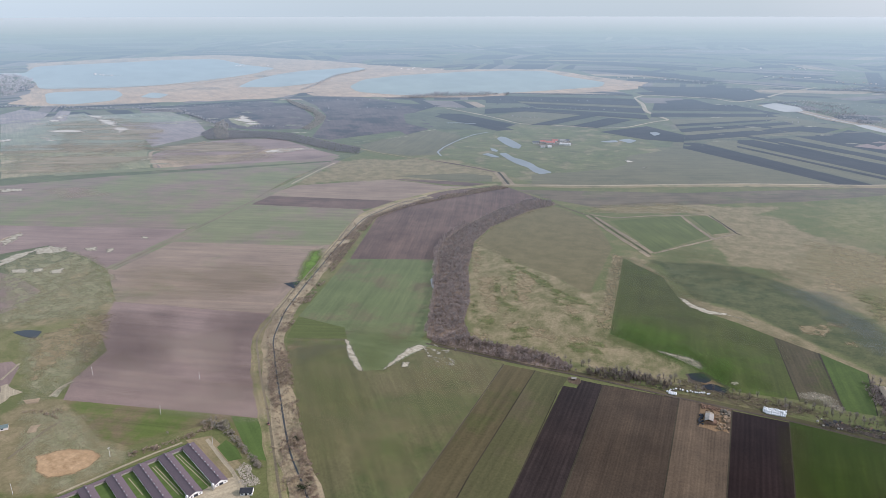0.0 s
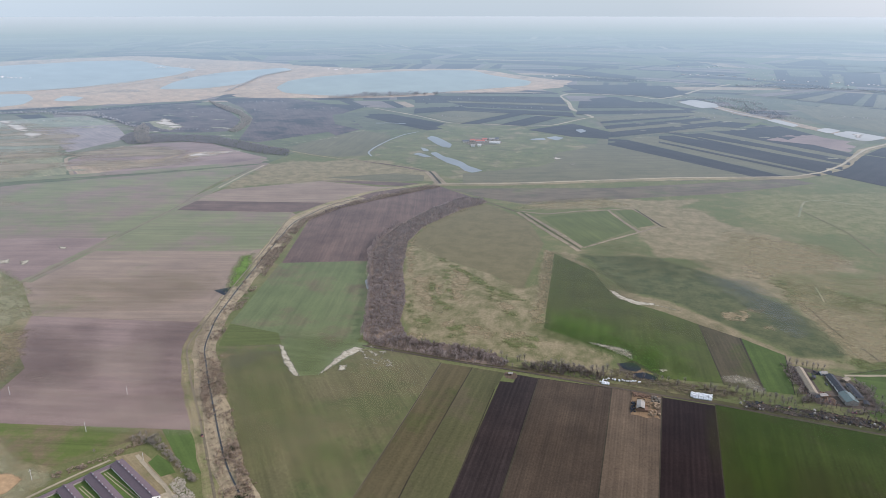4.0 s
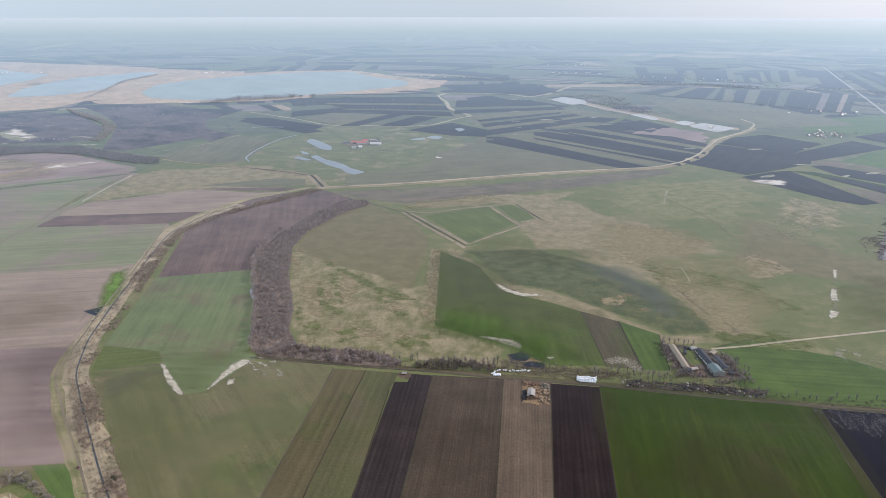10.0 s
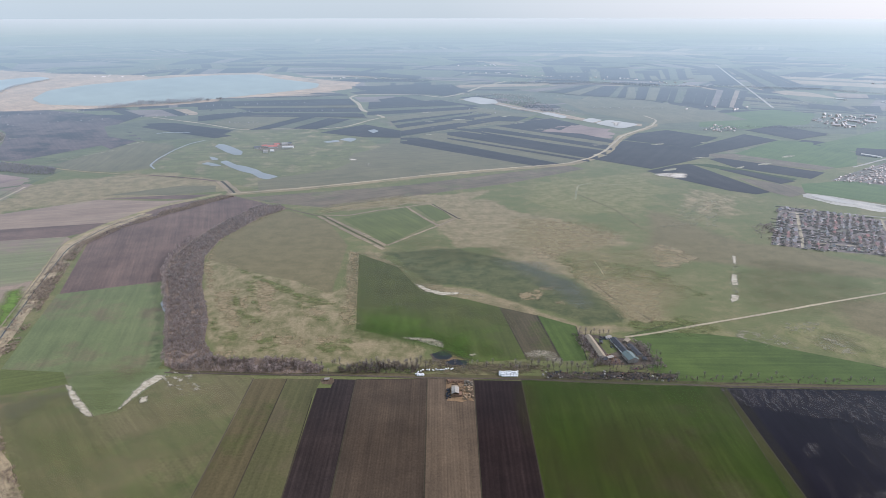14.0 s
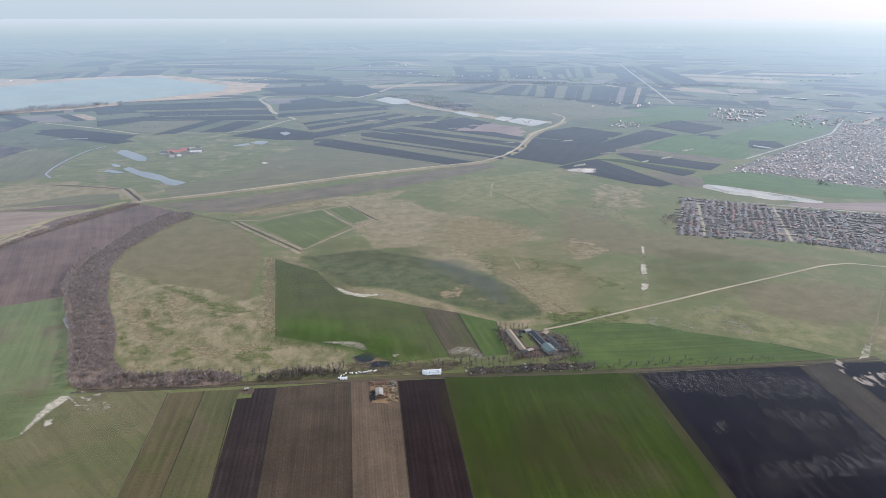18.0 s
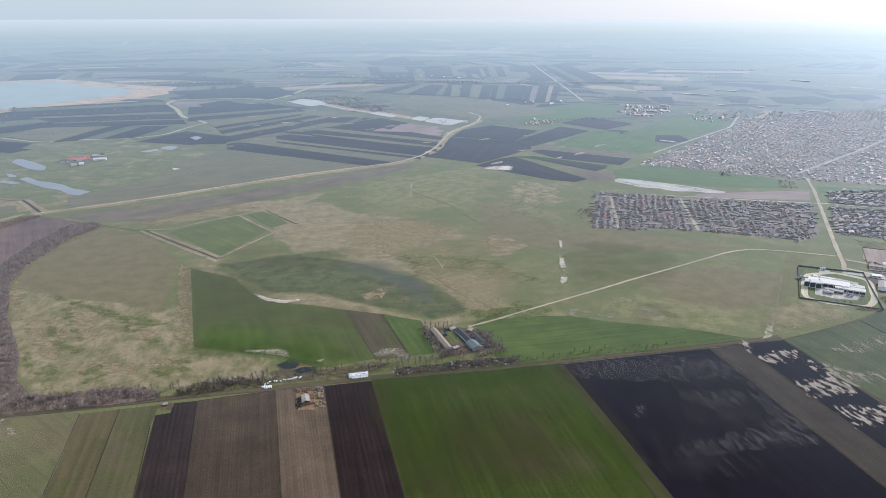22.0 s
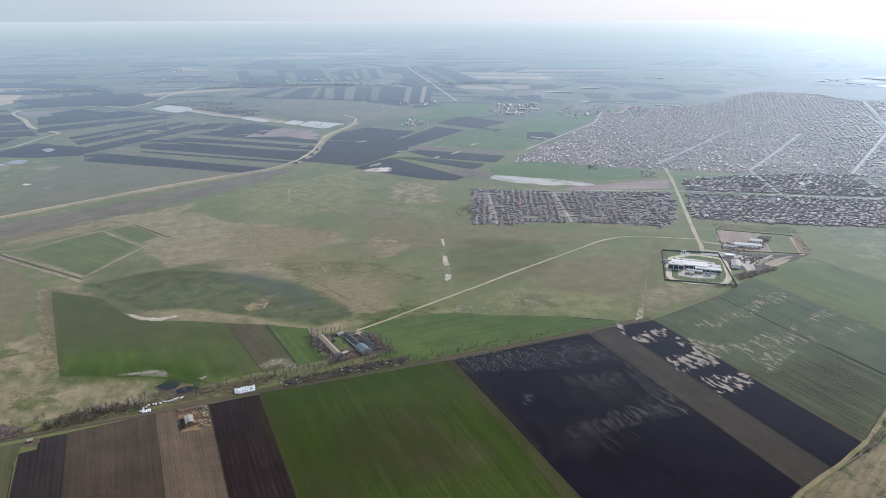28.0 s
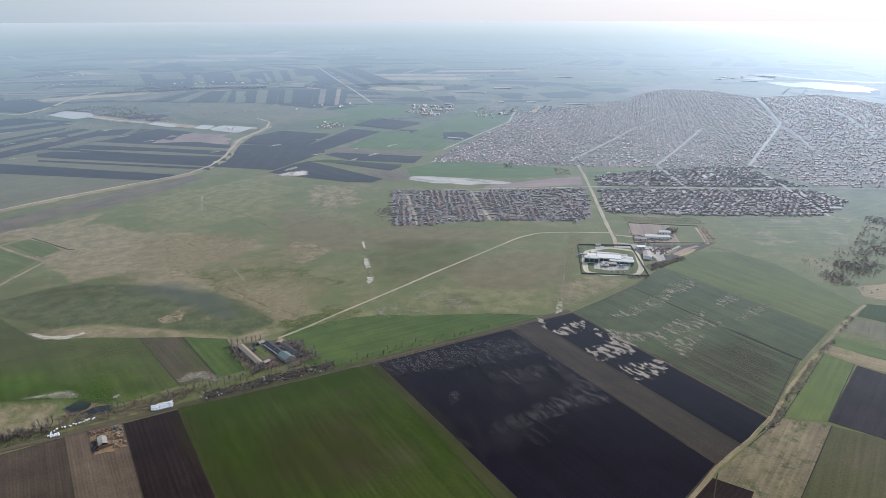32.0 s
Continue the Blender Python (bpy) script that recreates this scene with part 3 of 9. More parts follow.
    "far_pale": (patch_mat("far_pale", (0.280, 0.238, 0.164), (0.390, 0.328, 0.234), 0.012, 0.25, 3.0, 0.56, 0.35, 0.7), (1.0, 0.55), 6, "dry_grass", "pale reed and dry grass on the far plain"),
}

# ---- the lie of the land ----
# Flat for two kilometres; beyond, the plain swings up very gently, so that the far country out to the skyline lies within reach of the lens.
FLAT, RIM, RISE = 2000.0, 5150.0, 320.0


def lie(x, y, up=0.0):
    d = math.hypot(x, y)
    if d <= FLAT:
        return (x, y, up)
    w = RIM - FLAT
    q = (math.sqrt((w * EYE) ** 2 + 4 * RISE * d * EYE * (d - FLAT)) - w * EYE) / (2 * RISE * d)
    k = (FLAT + w * q) / d
    return (x * k, y * k, RISE * q * q + up)


def near_size(x, y):
    """How much smaller things stand on the drawn-in far plain."""
    d, p = math.hypot(x, y), lie(x, y)
    return math.hypot(p[0], p[1]) / max(d, 1.0)


def layer(n, x, y):
    d = math.hypot(x, y)
    return n * (0.06 + min(1.0, max(0.0, (d - 1200) / 2500)) * 0.07)


def mesh_ob(name, verts, faces, mats, slots=None, parent=None):
    me = bpy.data.meshes.new(name)
    me.from_pydata([tuple(v) for v in verts], [], [tuple(f) for f in faces])
    for m in mats if isinstance(mats, (list, tuple)) else [mats]:
        me.materials.append(m)
    if slots is not None:
        me.polygons.foreach_set("material_index", slots)
    me.update()
    ob = new(name, me)
    ob.parent = parent
    return ob


def part(name, bm, material, parent, label=""):
    me = bpy.data.meshes.new(name)
    bm.to_mesh(me)
    bm.free()
    me.materials.append(material)
    ob = new(name, me)
    ob.parent = parent
    return tagged(ob, label)


def thing(name, x, y, turn, label, category, group=""):
    e = new(name)
    e.matrix_basis = Matrix.Translation(lie(x, y)) @ Matrix.Rotation(turn, 4, "Z")
    return tagged(e, label, category, group)


def split_sheet(pts, tris, up):
    """Cuts triangles of the plan until they follow the lie of the land."""
    verts, index, out = [], {}, []

    def vid(p):
        if p not in index:
            index[p] = len(verts)
            verts.append(p)
        return index[p]

    stack = [tuple(pts[i] for i in t) for t in tris]
    while stack:
        a, b, c = stack.pop()
        worst, k = 0, None
        for i, (p, q) in enumerate(((a, b), (b, c), (c, a))):
            far = max(math.hypot(*p), math.hypot(*q))
            if far < FLAT - 300:
                continue
            l3 = (Vector(lie(*p)) - Vector(lie(*q))).length / 75.0
            if l3 > 1 and l3 > worst:
                worst, k = l3, i
        if k is None:
            out.append((vid(a), vid(b), vid(c)))
            continue
        p, q, r = ((a, b, c), (b, c, a), (c, a, b))[k]
        m = ((p[0] + q[0]) / 2, (p[1] + q[1]) / 2) if p < q else ((q[0] + p[0]) / 2, (q[1] + p[1]) / 2)
        stack += [(p, m, r), (m, q, r)]
    return verts, out


def long_axis(pts):
    best, axis = 0, (1, 0)
    for p, q in zip(pts, pts[1:] + pts[:1]):
        l = math.hypot(q[0] - p[0], q[1] - p[1])
        if l > best:
            best, axis = l, ((q[0] - p[0]) / l, (q[1] - p[1]) / l)
    return axis


SHEETS = []


def sheet(name, material, up, verts, faces, axis, label, category):
    SHEETS.append(name)
    up += (0.03 if math.hypot(*verts[0]) < 1900 else 0.01) * (len(SHEETS) % 30) * (up > 0)
    ob = mesh_ob(name, [lie(x, y, layer(up, x, y)) for x, y in verts], faces, material)
    me = ob.data
    uv = me.uv_layers.new(name="rows")
    for lp in me.loops:
        x, y = verts[lp.vertex_index]
        uv.data[lp.index].uv = (x * axis[0] + y * axis[1], y * axis[0] - x * axis[1])
    return tagged(ob, label, category, kind="structure")


def wander(pts, amount, step=40.0):
    """Rounds an outline's straight runs into slightly uneven ones."""
    out = []
    for i, (p, q) in enumerate(zip(pts, pts[1:] + pts[:1])):
        l = math.hypot(q[0] - p[0], q[1] - p[1])
        n = max(1, min(30, int(l / step)))
        for k in range(n):
            s = k / n
            x, y = p[0] + (q[0] - p[0]) * s, p[1] + (q[1] - p[1]) * s
            if k:
                w = noise.noise((x * 0.013, y * 0.013, 3.1)) * amount + noise.noise((x * 0.06, y * 0.06, 7.7)) * amount * 0.4
                x, y = x + (q[1] - p[1]) / l * w, y - (q[0] - p[0]) / l * w
            out.append((x, y))
    return out


ROUGH = {"meadow": 9.0, "bare_ground": 4.5, "reed_bed": 25.0}


BORDERED, BORDERS = ("winter_wheat_field", "ploughed_field", "fallow_field", "stubble_field"), []


def field(name, material, up, pts, label):
    if name in BORDERED and max(math.hypot(x, y) for x, y in pts) < 1000 and min(p[0] for p in pts) > -300:
        BORDERS.append((list(pts), up))
    axis = long_axis(pts)
    far = min(math.hypot(*p) for p in pts)
    amount = ROUGH.get(name, 0.8)
    pts = wander(pts, amount * (1 if far < 1500 else 1.6), 6 if name == "bare_ground" else 25 if name == "meadow" else 60)
    tris = tessellate_polygon([[Vector((x, y, 0)) for x, y in pts]])
    verts, faces = split_sheet(pts, tris, up)
    faces = [f if (verts[f[1]][0] - verts[f[0]][0]) * (verts[f[2]][1] - verts[f[0]][1]) - (verts[f[1]][1] - verts[f[0]][1]) * (verts[f[2]][0] - verts[f[0]][0]) > 0 else f[::-1] for f in faces]
    return sheet(name, material, up, verts, faces, axis, label, name.replace("_", " "))


WATERS = []


def water(name, material, up, pts, label):
    far = min(math.hypot(*p) for p in pts)
    WATERS.append(pts)
    pts = [q for p, r in zip(pts, pts[1:] + pts[:1]) for q in (p, ((p[0] + r[0]) / 2, (p[1] + r[1]) / 2))]
    pts = smooth(pts, True, 2)
    axis = (1, 0)
    pts = wander(pts, 1.0 if far < 1500 else 14.0, 8 if far < 1500 else 60)
    tris = tessellate_polygon([[Vector((x, y, 0)) for x, y in pts]])
    verts, faces = split_sheet(pts, tris, up)
    faces = [f if (verts[f[1]][0] - verts[f[0]][0]) * (verts[f[2]][1] - verts[f[0]][1]) - (verts[f[1]][1] - verts[f[0]][1]) * (verts[f[2]][0] - verts[f[0]][0]) > 0 else f[::-1] for f in faces]
    return sheet(name, material, up, verts, faces, axis, label, name)


def smooth(pts, closed=False, times=2):
    """Corner cutting."""
    for _ in range(times):
        out = [] if closed else [pts[0]]
        for p, q in zip(pts, pts[1:] + (pts[:1] if closed else [])):
            out += [(p[0] * 0.75 + q[0] * 0.25, p[1] * 0.75 + q[1] * 0.25), (p[0] * 0.25 + q[0] * 0.75, p[1] * 0.25 + q[1] * 0.75)]
        pts = out if closed else out + [pts[-1]]
    return pts


def along(pts, step):
    """Points and directions at even steps along a line."""
    out, rest = [], 0.0
    for p, q in zip(pts, pts[1:]):
        l = math.hypot(q[0] - p[0], q[1] - p[1])
        if l < 1e-6:
            continue
        s = rest
        while s < l:
            out.append((p[0] + (q[0] - p[0]) * s / l, p[1] + (q[1] - p[1]) * s / l, (q[0] - p[0]) / l, (q[1] - p[1]) / l))
            s += step
        rest = s - l
    p, q = pts[-2], pts[-1]
    l = math.hypot(q[0] - p[0], q[1] - p[1]) or 1
    out.append((q[0], q[1], (q[0] - p[0]) / l, (q[1] - p[1]) / l))
    return out


def ribbon(name, material, width, up, pts, label):
    k = 5 if name in ("bank", "ditch", "street") else 2
    pts = [(p[0] + (q[0] - p[0]) * i / k, p[1] + (q[1] - p[1]) * i / k) for p, q in zip(pts, pts[1:]) for i in range(k)] + [pts[-1]]
    pts = smooth(pts, False, 2)
    run = along(pts, max(6.0, width * 0.8))
    me = bpy.data.meshes.new(name)
    verts, faces, uvs = [], [], []
    for i, (x, y, dx, dy) in enumerate(run):
        w = width / 2 * (1 + 0.35 * noise.noise((x * 0.05, y * 0.05, 1.7)))
        v = width / 2 * (1 + 0.35 * noise.noise((x * 0.05, y * 0.05, 9.2)))
        verts += [(x - dy * w, y + dx * w), (x + dy * v, y - dx * v)]
        if i:
            k = 2 * i
            faces.append((k - 2, k - 1, k + 1, k))
    SHEETS.append(name)
    up += 0.03 * (len(SHEETS) % 30)
    ob = mesh_ob(name, [lie(x, y, layer(up, x, y)) for x, y in verts], faces, material)
    uv = ob.data.uv_layers.new(name="rows")
    for lp in ob.data.loops:
        k = lp.vertex_index
        uv.data[lp.index].uv = ((k // 2) * max(6.0, width * 0.8), (k % 2) * width)
    return tagged(ob, label, name, kind="structure")


def inside(x, y, poly):
    hit = False
    for (ax, ay), (bx, by) in zip(poly, poly[1:] + poly[:1]):
        if (ay > y) != (by > y) and x < ax + (y - ay) * (bx - ax) / (by - ay):
            hit = not hit
    return hit


CANAL = [(-233, 324), (-264, 361), (-312, 405), (-347, 446), (-403, 513), (-453, 576), (-486, 647), (-511, 728), (-549, 864), (-595, 1036), (-584, 1148), (-549, 1229)]
CANAL_SCRUB = [(-245, 311), (-291, 366), (-341, 429), (-389, 482), (-453, 568), (-481, 645), (-528, 785), (-566, 918), (-591, 1053), (-566, 1161), (-515, 1267), (-452, 1367), (-424, 1358), (-502, 1234), (-555, 1139), (-574, 1049), (-548, 942), (-504, 790), (-470, 673), (-447, 591), (-373, 501), (-309, 423), (-262, 371), (-213, 324)]
WOOD_FLOOR = [(-294, 647), (-335, 761), (-399, 916), (-414, 989), (-413, 1074), (-392, 1192), (-353, 1284), (-315, 1285), (-299, 1261), (-333, 1205), (-366, 1076), (-364, 991), (-330, 874), (-285, 763), (-270, 702), (-244, 661), (-278, 637)]
WOOD = [(-291, 647), (-331, 762), (-394, 918), (-409, 990), (-408, 1074), (-389, 1191), (-353, 1284), (-315, 1285), (-299, 1261), (-333, 1205), (-366, 1076), (-364, 991), (-330, 874), (-285, 763), (-270, 702), (-244, 661), (-278, 637)]
MEADOW = [(-356, 960), (-340, 1010), (-288, 931), (-205, 889), (-148, 850), (-140, 1000), (-128, 1000), (-104, 737), (-51, 709), (-19, 693), (-23, 645), (-108, 655), (-240, 672), (-280, 780)]
WOOD_TAIL = [(-278, 637), (-246, 664), (-220, 661), (-183, 664), (-143, 656), (-126, 642), (-128, 631), (-172, 630), (-211, 633)]
WOOD_ROW = [(-113, 636), (-104, 646), (-87, 652), (-56, 652), (-29, 644), (-30, 631), (-65, 630), (-100, 630)]
NORTH_WOOD = [(-1497, 1645), (-1533, 1734), (-1454, 1736), (-1311, 1754), (-1245, 1757), (-1063, 1678), (-926, 1627), (-899, 1557), (-979, 1564), (-1170, 1647), (-1291, 1657), (-1354, 1600), (-1404, 1572)]
NORTH_BELT = [(-1790, 2495), (-1665, 2410), (-1485, 2265), (-1339, 2107), (-1277, 1991), (-1225, 1831), (-1268, 1849), (-1323, 2012), (-1430, 2165), (-1655, 2355)]
NORTH_WILLOW = [(-1558, 1780), (-1611, 1884), (-1546, 1833), (-1353, 1601), (-1374, 1580), (-1472, 1678)]
EAST_THICKET = [(933, 515), (996, 533), (1087, 550), (1159, 540), (1032, 473), (936, 462), (914, 483)]
EAST_SCRUB = [(983, 561), (1202, 562), (1170, 468), (987, 383), (928, 419), (913, 451)]
FISH_BANK = [(225, 3235), (385, 3160), (435, 2565), (375, 2610), (260, 2845)]
SHORE = [(-1365, 2755), (-1255, 2935), (-955, 3045), (-955, 2995), (-1190, 2815), (-1330, 2700)]
ROW_A = [(-82, 646), (-52, 646), (-26, 649)]
ROW_B = [(75, 642), (132, 650), (189, 643), (224, 637)]
ROW_C = [(220, 622), (265, 620), (305, 618), (336, 619), (368, 617), (403, 616), (431, 616)]
YARD_WEST = [(148, 724), (158, 724), (166, 664), (172, 648), (158, 644), (152, 690)]
YARD_EAST = [(212, 712), (220, 706), (228, 672), (234, 640), (222, 640), (217, 674)]
FARM_SCRUB = [(100, 636), (162, 638), (212, 636), (240, 624), (232, 614), (187, 617), (130, 621), (100, 622)]
BARN_SCRUB = [(-436, 349), (-420, 371), (-404, 400), (-403, 411), (-393, 407), (-399, 394), (-413, 368), (-428, 348)]
BARN_HEDGE = [(-401, 416), (-383, 414), (-345, 393), (-319, 379), (-321, 374), (-366, 399), (-392, 410)]
DITCH_SCRUB = [(492, 302), (545, 317), (618, 345), (708, 374), (828, 412), (825, 403), (706, 366), (612, 335), (543, 309), (498, 298)]
SOUTH_THICKET = [(1295, 649), (1319, 620), (1281, 564), (1133, 517), (1073, 504), (941, 463), (926, 477), (914, 494), (959, 517), (1094, 558), (1209, 608)]
ALLOTMENT = [(646, 1286), (827, 1166), (1010, 1091), (872, 916), (822, 896), (770, 937), (694, 989), (565, 1030), (524, 1051)]
TOWN_NEAR = [(1028, 1065), (1196, 963), (1402, 822), (1381, 727), (1237, 694), (1065, 796), (906, 916)]
TOWN_MID = [(1314, 1137), (1500, 1043), (1454, 977), (1426, 845), (1050, 1083), (1113, 1168)]
TOWN = [(858, 1502), (982, 1605), (1185, 1760), (1460, 1970), (1635, 2165), (1765, 2115), (2025, 2200), (2280, 2230), (2535, 2395), (2810, 2490), (2940, 2305), (2840, 1995), (2205, 1445), (1514, 1053), (1309, 1154), (1148, 1268), (1022, 1360), (1015, 1401), (938, 1455)]
TOWN_EAST = [(2885, 2010), (3270, 1910), (2925, 1280), (1784, 681), (1564, 752), (1445, 833), (1485, 994), (1518, 1051), (2205, 1430)]
HAMLET = [(1490, 2265), (1645, 2395), (1700, 2265), (1865, 2255), (2100, 2255), (1830, 2145), (1630, 2180), (1480, 2065), (1430, 2150)]
EDGE_TREES = [(1011, 1396), (1036, 1360), (1016, 1319), (984, 1349)]
EDGE_TREES_B = [(1082, 1279), (1105, 1254), (1067, 1198), (1039, 1219)]
HAMLET_C = [(1255, 2390), (1395, 2560), (1540, 2530), (1550, 2460), (1375, 2275), (1305, 2240), (1260, 2330)]
FARMSTEAD = [(-527, 1902), (-510, 1950), (-480, 1975), (-440, 1975), (-412, 1906), (-424, 1873), (-452, 1856), (-476, 1823), (-514, 1874)]
HAMLET_B = [(831, 2242), (898, 2303), (950, 2232), (911, 2162), (829, 2173)]
COMPOUND = [(733, 798), (802, 750), (723, 636), (649, 694)]
COMPOUND_LOOP = [(725, 766), (765, 762), (789, 726), (742, 668), (714, 649), (678, 667), (657, 695), (708, 755)]
POLES = [(-572, 436), (-464, 470), (-454, 407), (-445, 341), (-476, 277)]
RUBBLE = [(-338, 368), (-338, 378), (-328, 377), (-324, 369), (-314, 366), (-308, 361), (-316, 353), (-325, 355), (-329, 363)]
WILLOW_LINE = [(-2105, 1975), (-2035, 2010), (-1875, 1990), (-1740, 1920), (-1589, 1822)]
DYKE_LINE = [(-1910, 2810), (-2000, 3080), (-2120, 3390), (-2195, 3615), (-2215, 3975)]
FAR_BELT = [(460, 3955), (690, 3920), (1025, 3600), (1395, 3560), (1775, 3485), (1935, 3305)]
FAR_BELT_B = [(1535, 3480), (1860, 3420), (2045, 3155)]
FAR_BELT_C = [(-540, 4180), (-340, 4000), (-125, 3855)]
LAKE_DYKE = [(-3145, 2365), (-2940, 2480), (-2745, 2645), (-2560, 2880), (-2570, 3260), (-2485, 3580)]
LAKE_BRUSH = [(-2660, 1845), (-2480, 1900), (-2290, 1940), (-2095, 2005), (-1890, 2020)]
LAKE_GROVE = [(-4015, 2825), (-3995, 2915), (-3575, 2695), (-3215, 2425), (-2980, 2125), (-2985, 2080)]
POND_ROW = [(150, 3180), (295, 2835), (375, 2750), (470, 2640)]
FAR_BELT_D = [(360, 3785), (570, 3730), (995, 3710), (1090, 3605)]
SPECKS = [(220, 4405), (605, 4225), (865, 4120), (1050, 4025), (1135, 3825), (-590, 4075), (2445, 3710), (1100, 2735)]
WEST_PLAIN = [(-2590, 1795), (-2135, 1875), (-1990, 2040), (-1775, 2365), (-1189, 2038), (-1145, 1752), (-1302, 1621), (-1254, 1362), (-1217, 1158), (-1463, 980)]
EAST_PLAIN = [(-100, 3100), (293, 2461), (596, 2039), (865, 2047), (1072, 2054), (697, 1440), (515, 1568), (383, 1793), (-66, 2018)]
BRUSH = [(536, 1152), (576, 1166), (546, 1074), (517, 1072)]
LOG_BANK = [(-576, 359), (-553, 364), (-534, 364), (-542, 378), (-550, 379), (-549, 370), (-567, 367)]
GREEN_HUT = [(-566, 334), (-565, 340)]
GLASSHOUSES = [(1825, 2925), (1940, 2830), (2105, 3000), (2175, 2940), (1700, 3060), (1725, 3010), (1970, 2270), (2035, 2200), (3525, 2780), (3540, 2720), (3900, 2855), (3955, 2655), (3540, 2595), (3590, 2520), (1096, 1798), (1123, 1755), (1765, 2500), (1785, 2460), (2820, 3370), (2885, 3280), (1875, 2420), (1900, 2380)]
DEPOT_FENCE = [(893, 847), (982, 769), (919, 695), (820, 758)]
SPOIL = [(811, 689), (863, 705), (863, 699), (814, 683)]
DEPOT_SCRUB = [(753, 670), (780, 668), (823, 669), (830, 659), (800, 659), (745, 651)]
PALE_TREES = [(-408, 410), (-405, 414), (-399, 413), (-392, 413), (-390, 417), (-383, 413), (-386, 408), (-403, 407)]
FARM_LINE = [(100, 633), (130, 636), (167, 634), (203, 633), (236, 624), (234, 614), (199, 616), (162, 619), (126, 621), (100, 622)]
LOOSE_BUSHES = [(979, 581), (996, 551), (1135, 581), (1103, 557), (999, 531), (920, 525), (956, 557)]
BELT_EDGE = [(-294, 647), (-313, 700), (-335, 761), (-365, 832), (-399, 916), (-414, 989), (-413, 1074)]


# ---- ground: one sheet to the skyline ----
def ground_sheet():
    radii = [0.0, 150, 300, 500, 750, 1050, 1400, 1800] + [2000 + 60 * i for i in range(70)]
    radii = [r for r in radii if r < 6000] + [6000 * 1.04 ** i for i in range(60)]
    n = 240
    verts, faces = [(0, 0)], []
    for r in radii[1:]:
        for k in range(n):
            a = 2 * math.pi * k / n
            verts.append((r * math.cos(a), r * math.sin(a)))
    for k in range(n):
        faces.append((0, 1 + k, 1 + (k + 1) % n))
    for i in range(len(radii) - 2):
        for k in range(n):
            a, b = 1 + i * n + k, 1 + i * n + (k + 1) % n
            faces.append((a, a + n, b + n, b))
    ob = sheet("ground", pasture, 0, verts, faces, (1, 0), "wide flat plain of pasture and dry spring grass", "ground")
    return ob


ground_sheet()

# ---- the pasture: one finely cut sheet whose covers shade into each other ----
COVERS = []


def cover(kind, soft, pts):
    """A drift of another grass: straw, marsh, olive, tuft or lush; soft: metres over which it thins out."""
    COVERS.append((kind, soft, pts))


def pasture_mat():
    m, nt, b = start("mixed_pasture")
    tc = nt.nodes.new("ShaderNodeTexCoord")
    ob = tc.outputs["Object"]
    n1, n2, n3 = noise_node(nt, ob, 0.012, 8.0, 0.66), noise_node(nt, ob, 0.045, 8.0, 0.74), noise_node(nt, ob, 0.42, 5.0, 0.8)
    blend = math_node(nt, "ADD", math_node(nt, "MULTIPLY", n1, 0.55), math_node(nt, "MULTIPLY", n2, 0.45))
    col = ramp(nt, blend, [(0.36, (0.098, 0.118, 0.042)), (0.50, (0.128, 0.133, 0.055)), (0.60, (0.182, 0.161, 0.080)), (0.70, (0.245, 0.202, 0.115))])
    for kind, low, high, edge in (("olive", (0.128, 0.112, 0.055), (0.164, 0.138, 0.072), 0.35), ("straw", (0.162, 0.142, 0.074), (0.258, 0.208, 0.124), 0.9), ("tuft", (0.132, 0.126, 0.056), (0.270, 0.220, 0.132), 0.6),
                                  ("marsh", (0.060, 0.072, 0.029), (0.108, 0.110, 0.048), 0.8), ("lush", (0.123, 0.131, 0.048), (0.199, 0.180, 0.088), 0.6)):
        at = nt.nodes.new("ShaderNodeAttribute")
        at.attribute_name = kind
        k = math_node(nt, "ADD", at.outputs["Fac"], math_node(nt, "MULTIPLY", math_node(nt, "SUBTRACT", n1, 0.5), edge * 2.2))
        f = ramp(nt, k, [(0.38, (0, 0, 0)), (0.62, (1, 1, 1))])
        band = (0.42, 0.61) if kind == "tuft" else (0.40, 0.61)
        col = mix(nt, math_node(nt, "MULTIPLY", f, math_node(nt, "GREATER_THAN", at.outputs["Fac"], 0.03)), col, ramp(nt, n2 if kind != "tuft" else noise_node(nt, ob, 0.05, 8.0, 0.74, (1.0, 0.65, 1.0)), [(band[0], low), (band[1], high)]))
    col = mix(nt, 0.8, col, ramp(nt, n3, [(0.36, (0.78, 0.78, 0.78)), (0.64, (1.22, 1.22, 1.22))]), "MULTIPLY")
    link(nt, col, b.inputs["Base Color"])
    bp = nt.nodes.new("ShaderNodeBump")
    bp.inputs["Strength"].default_value, bp.inputs["Distance"].default_value = 0.35, 0.5
    link(nt, n3, bp.inputs["Height"])
    link(nt, bp.outputs[0], b.inputs["Normal"])
    b.inputs["Roughness"].default_value = 0.95
    return m


def pasture_sheet():
    x0, x1, y0, y1, step = -900, 1270, 260, 1750, 8.0
    xs, ys = np.arange(x0, x1, step), np.arange(y0, y1, step)
    X, Y = np.meshgrid(xs, ys)
    verts = [(float(x), float(y), 0.05) for x, y in zip(X.ravel(), Y.ravel())]
    n = len(xs)
    faces = [(j * n + i, j * n + i + 1, (j + 1) * n + i + 1, (j + 1) * n + i) for j in range(len(ys) - 1) for i in range(n - 1) if math.hypot(xs[i + 1], ys[j + 1]) < 1990 and math.hypot(xs[i], ys[j + 1]) < 1990]
    ob = mesh_ob("pasture", verts, faces, pasture_mat())
    values = defaultdict(lambda: np.zeros(X.size))
    px, py = X.ravel(), Y.ravel()
    for kind, soft, pts in COVERS:
        signed = reach_in(px, py, pts)
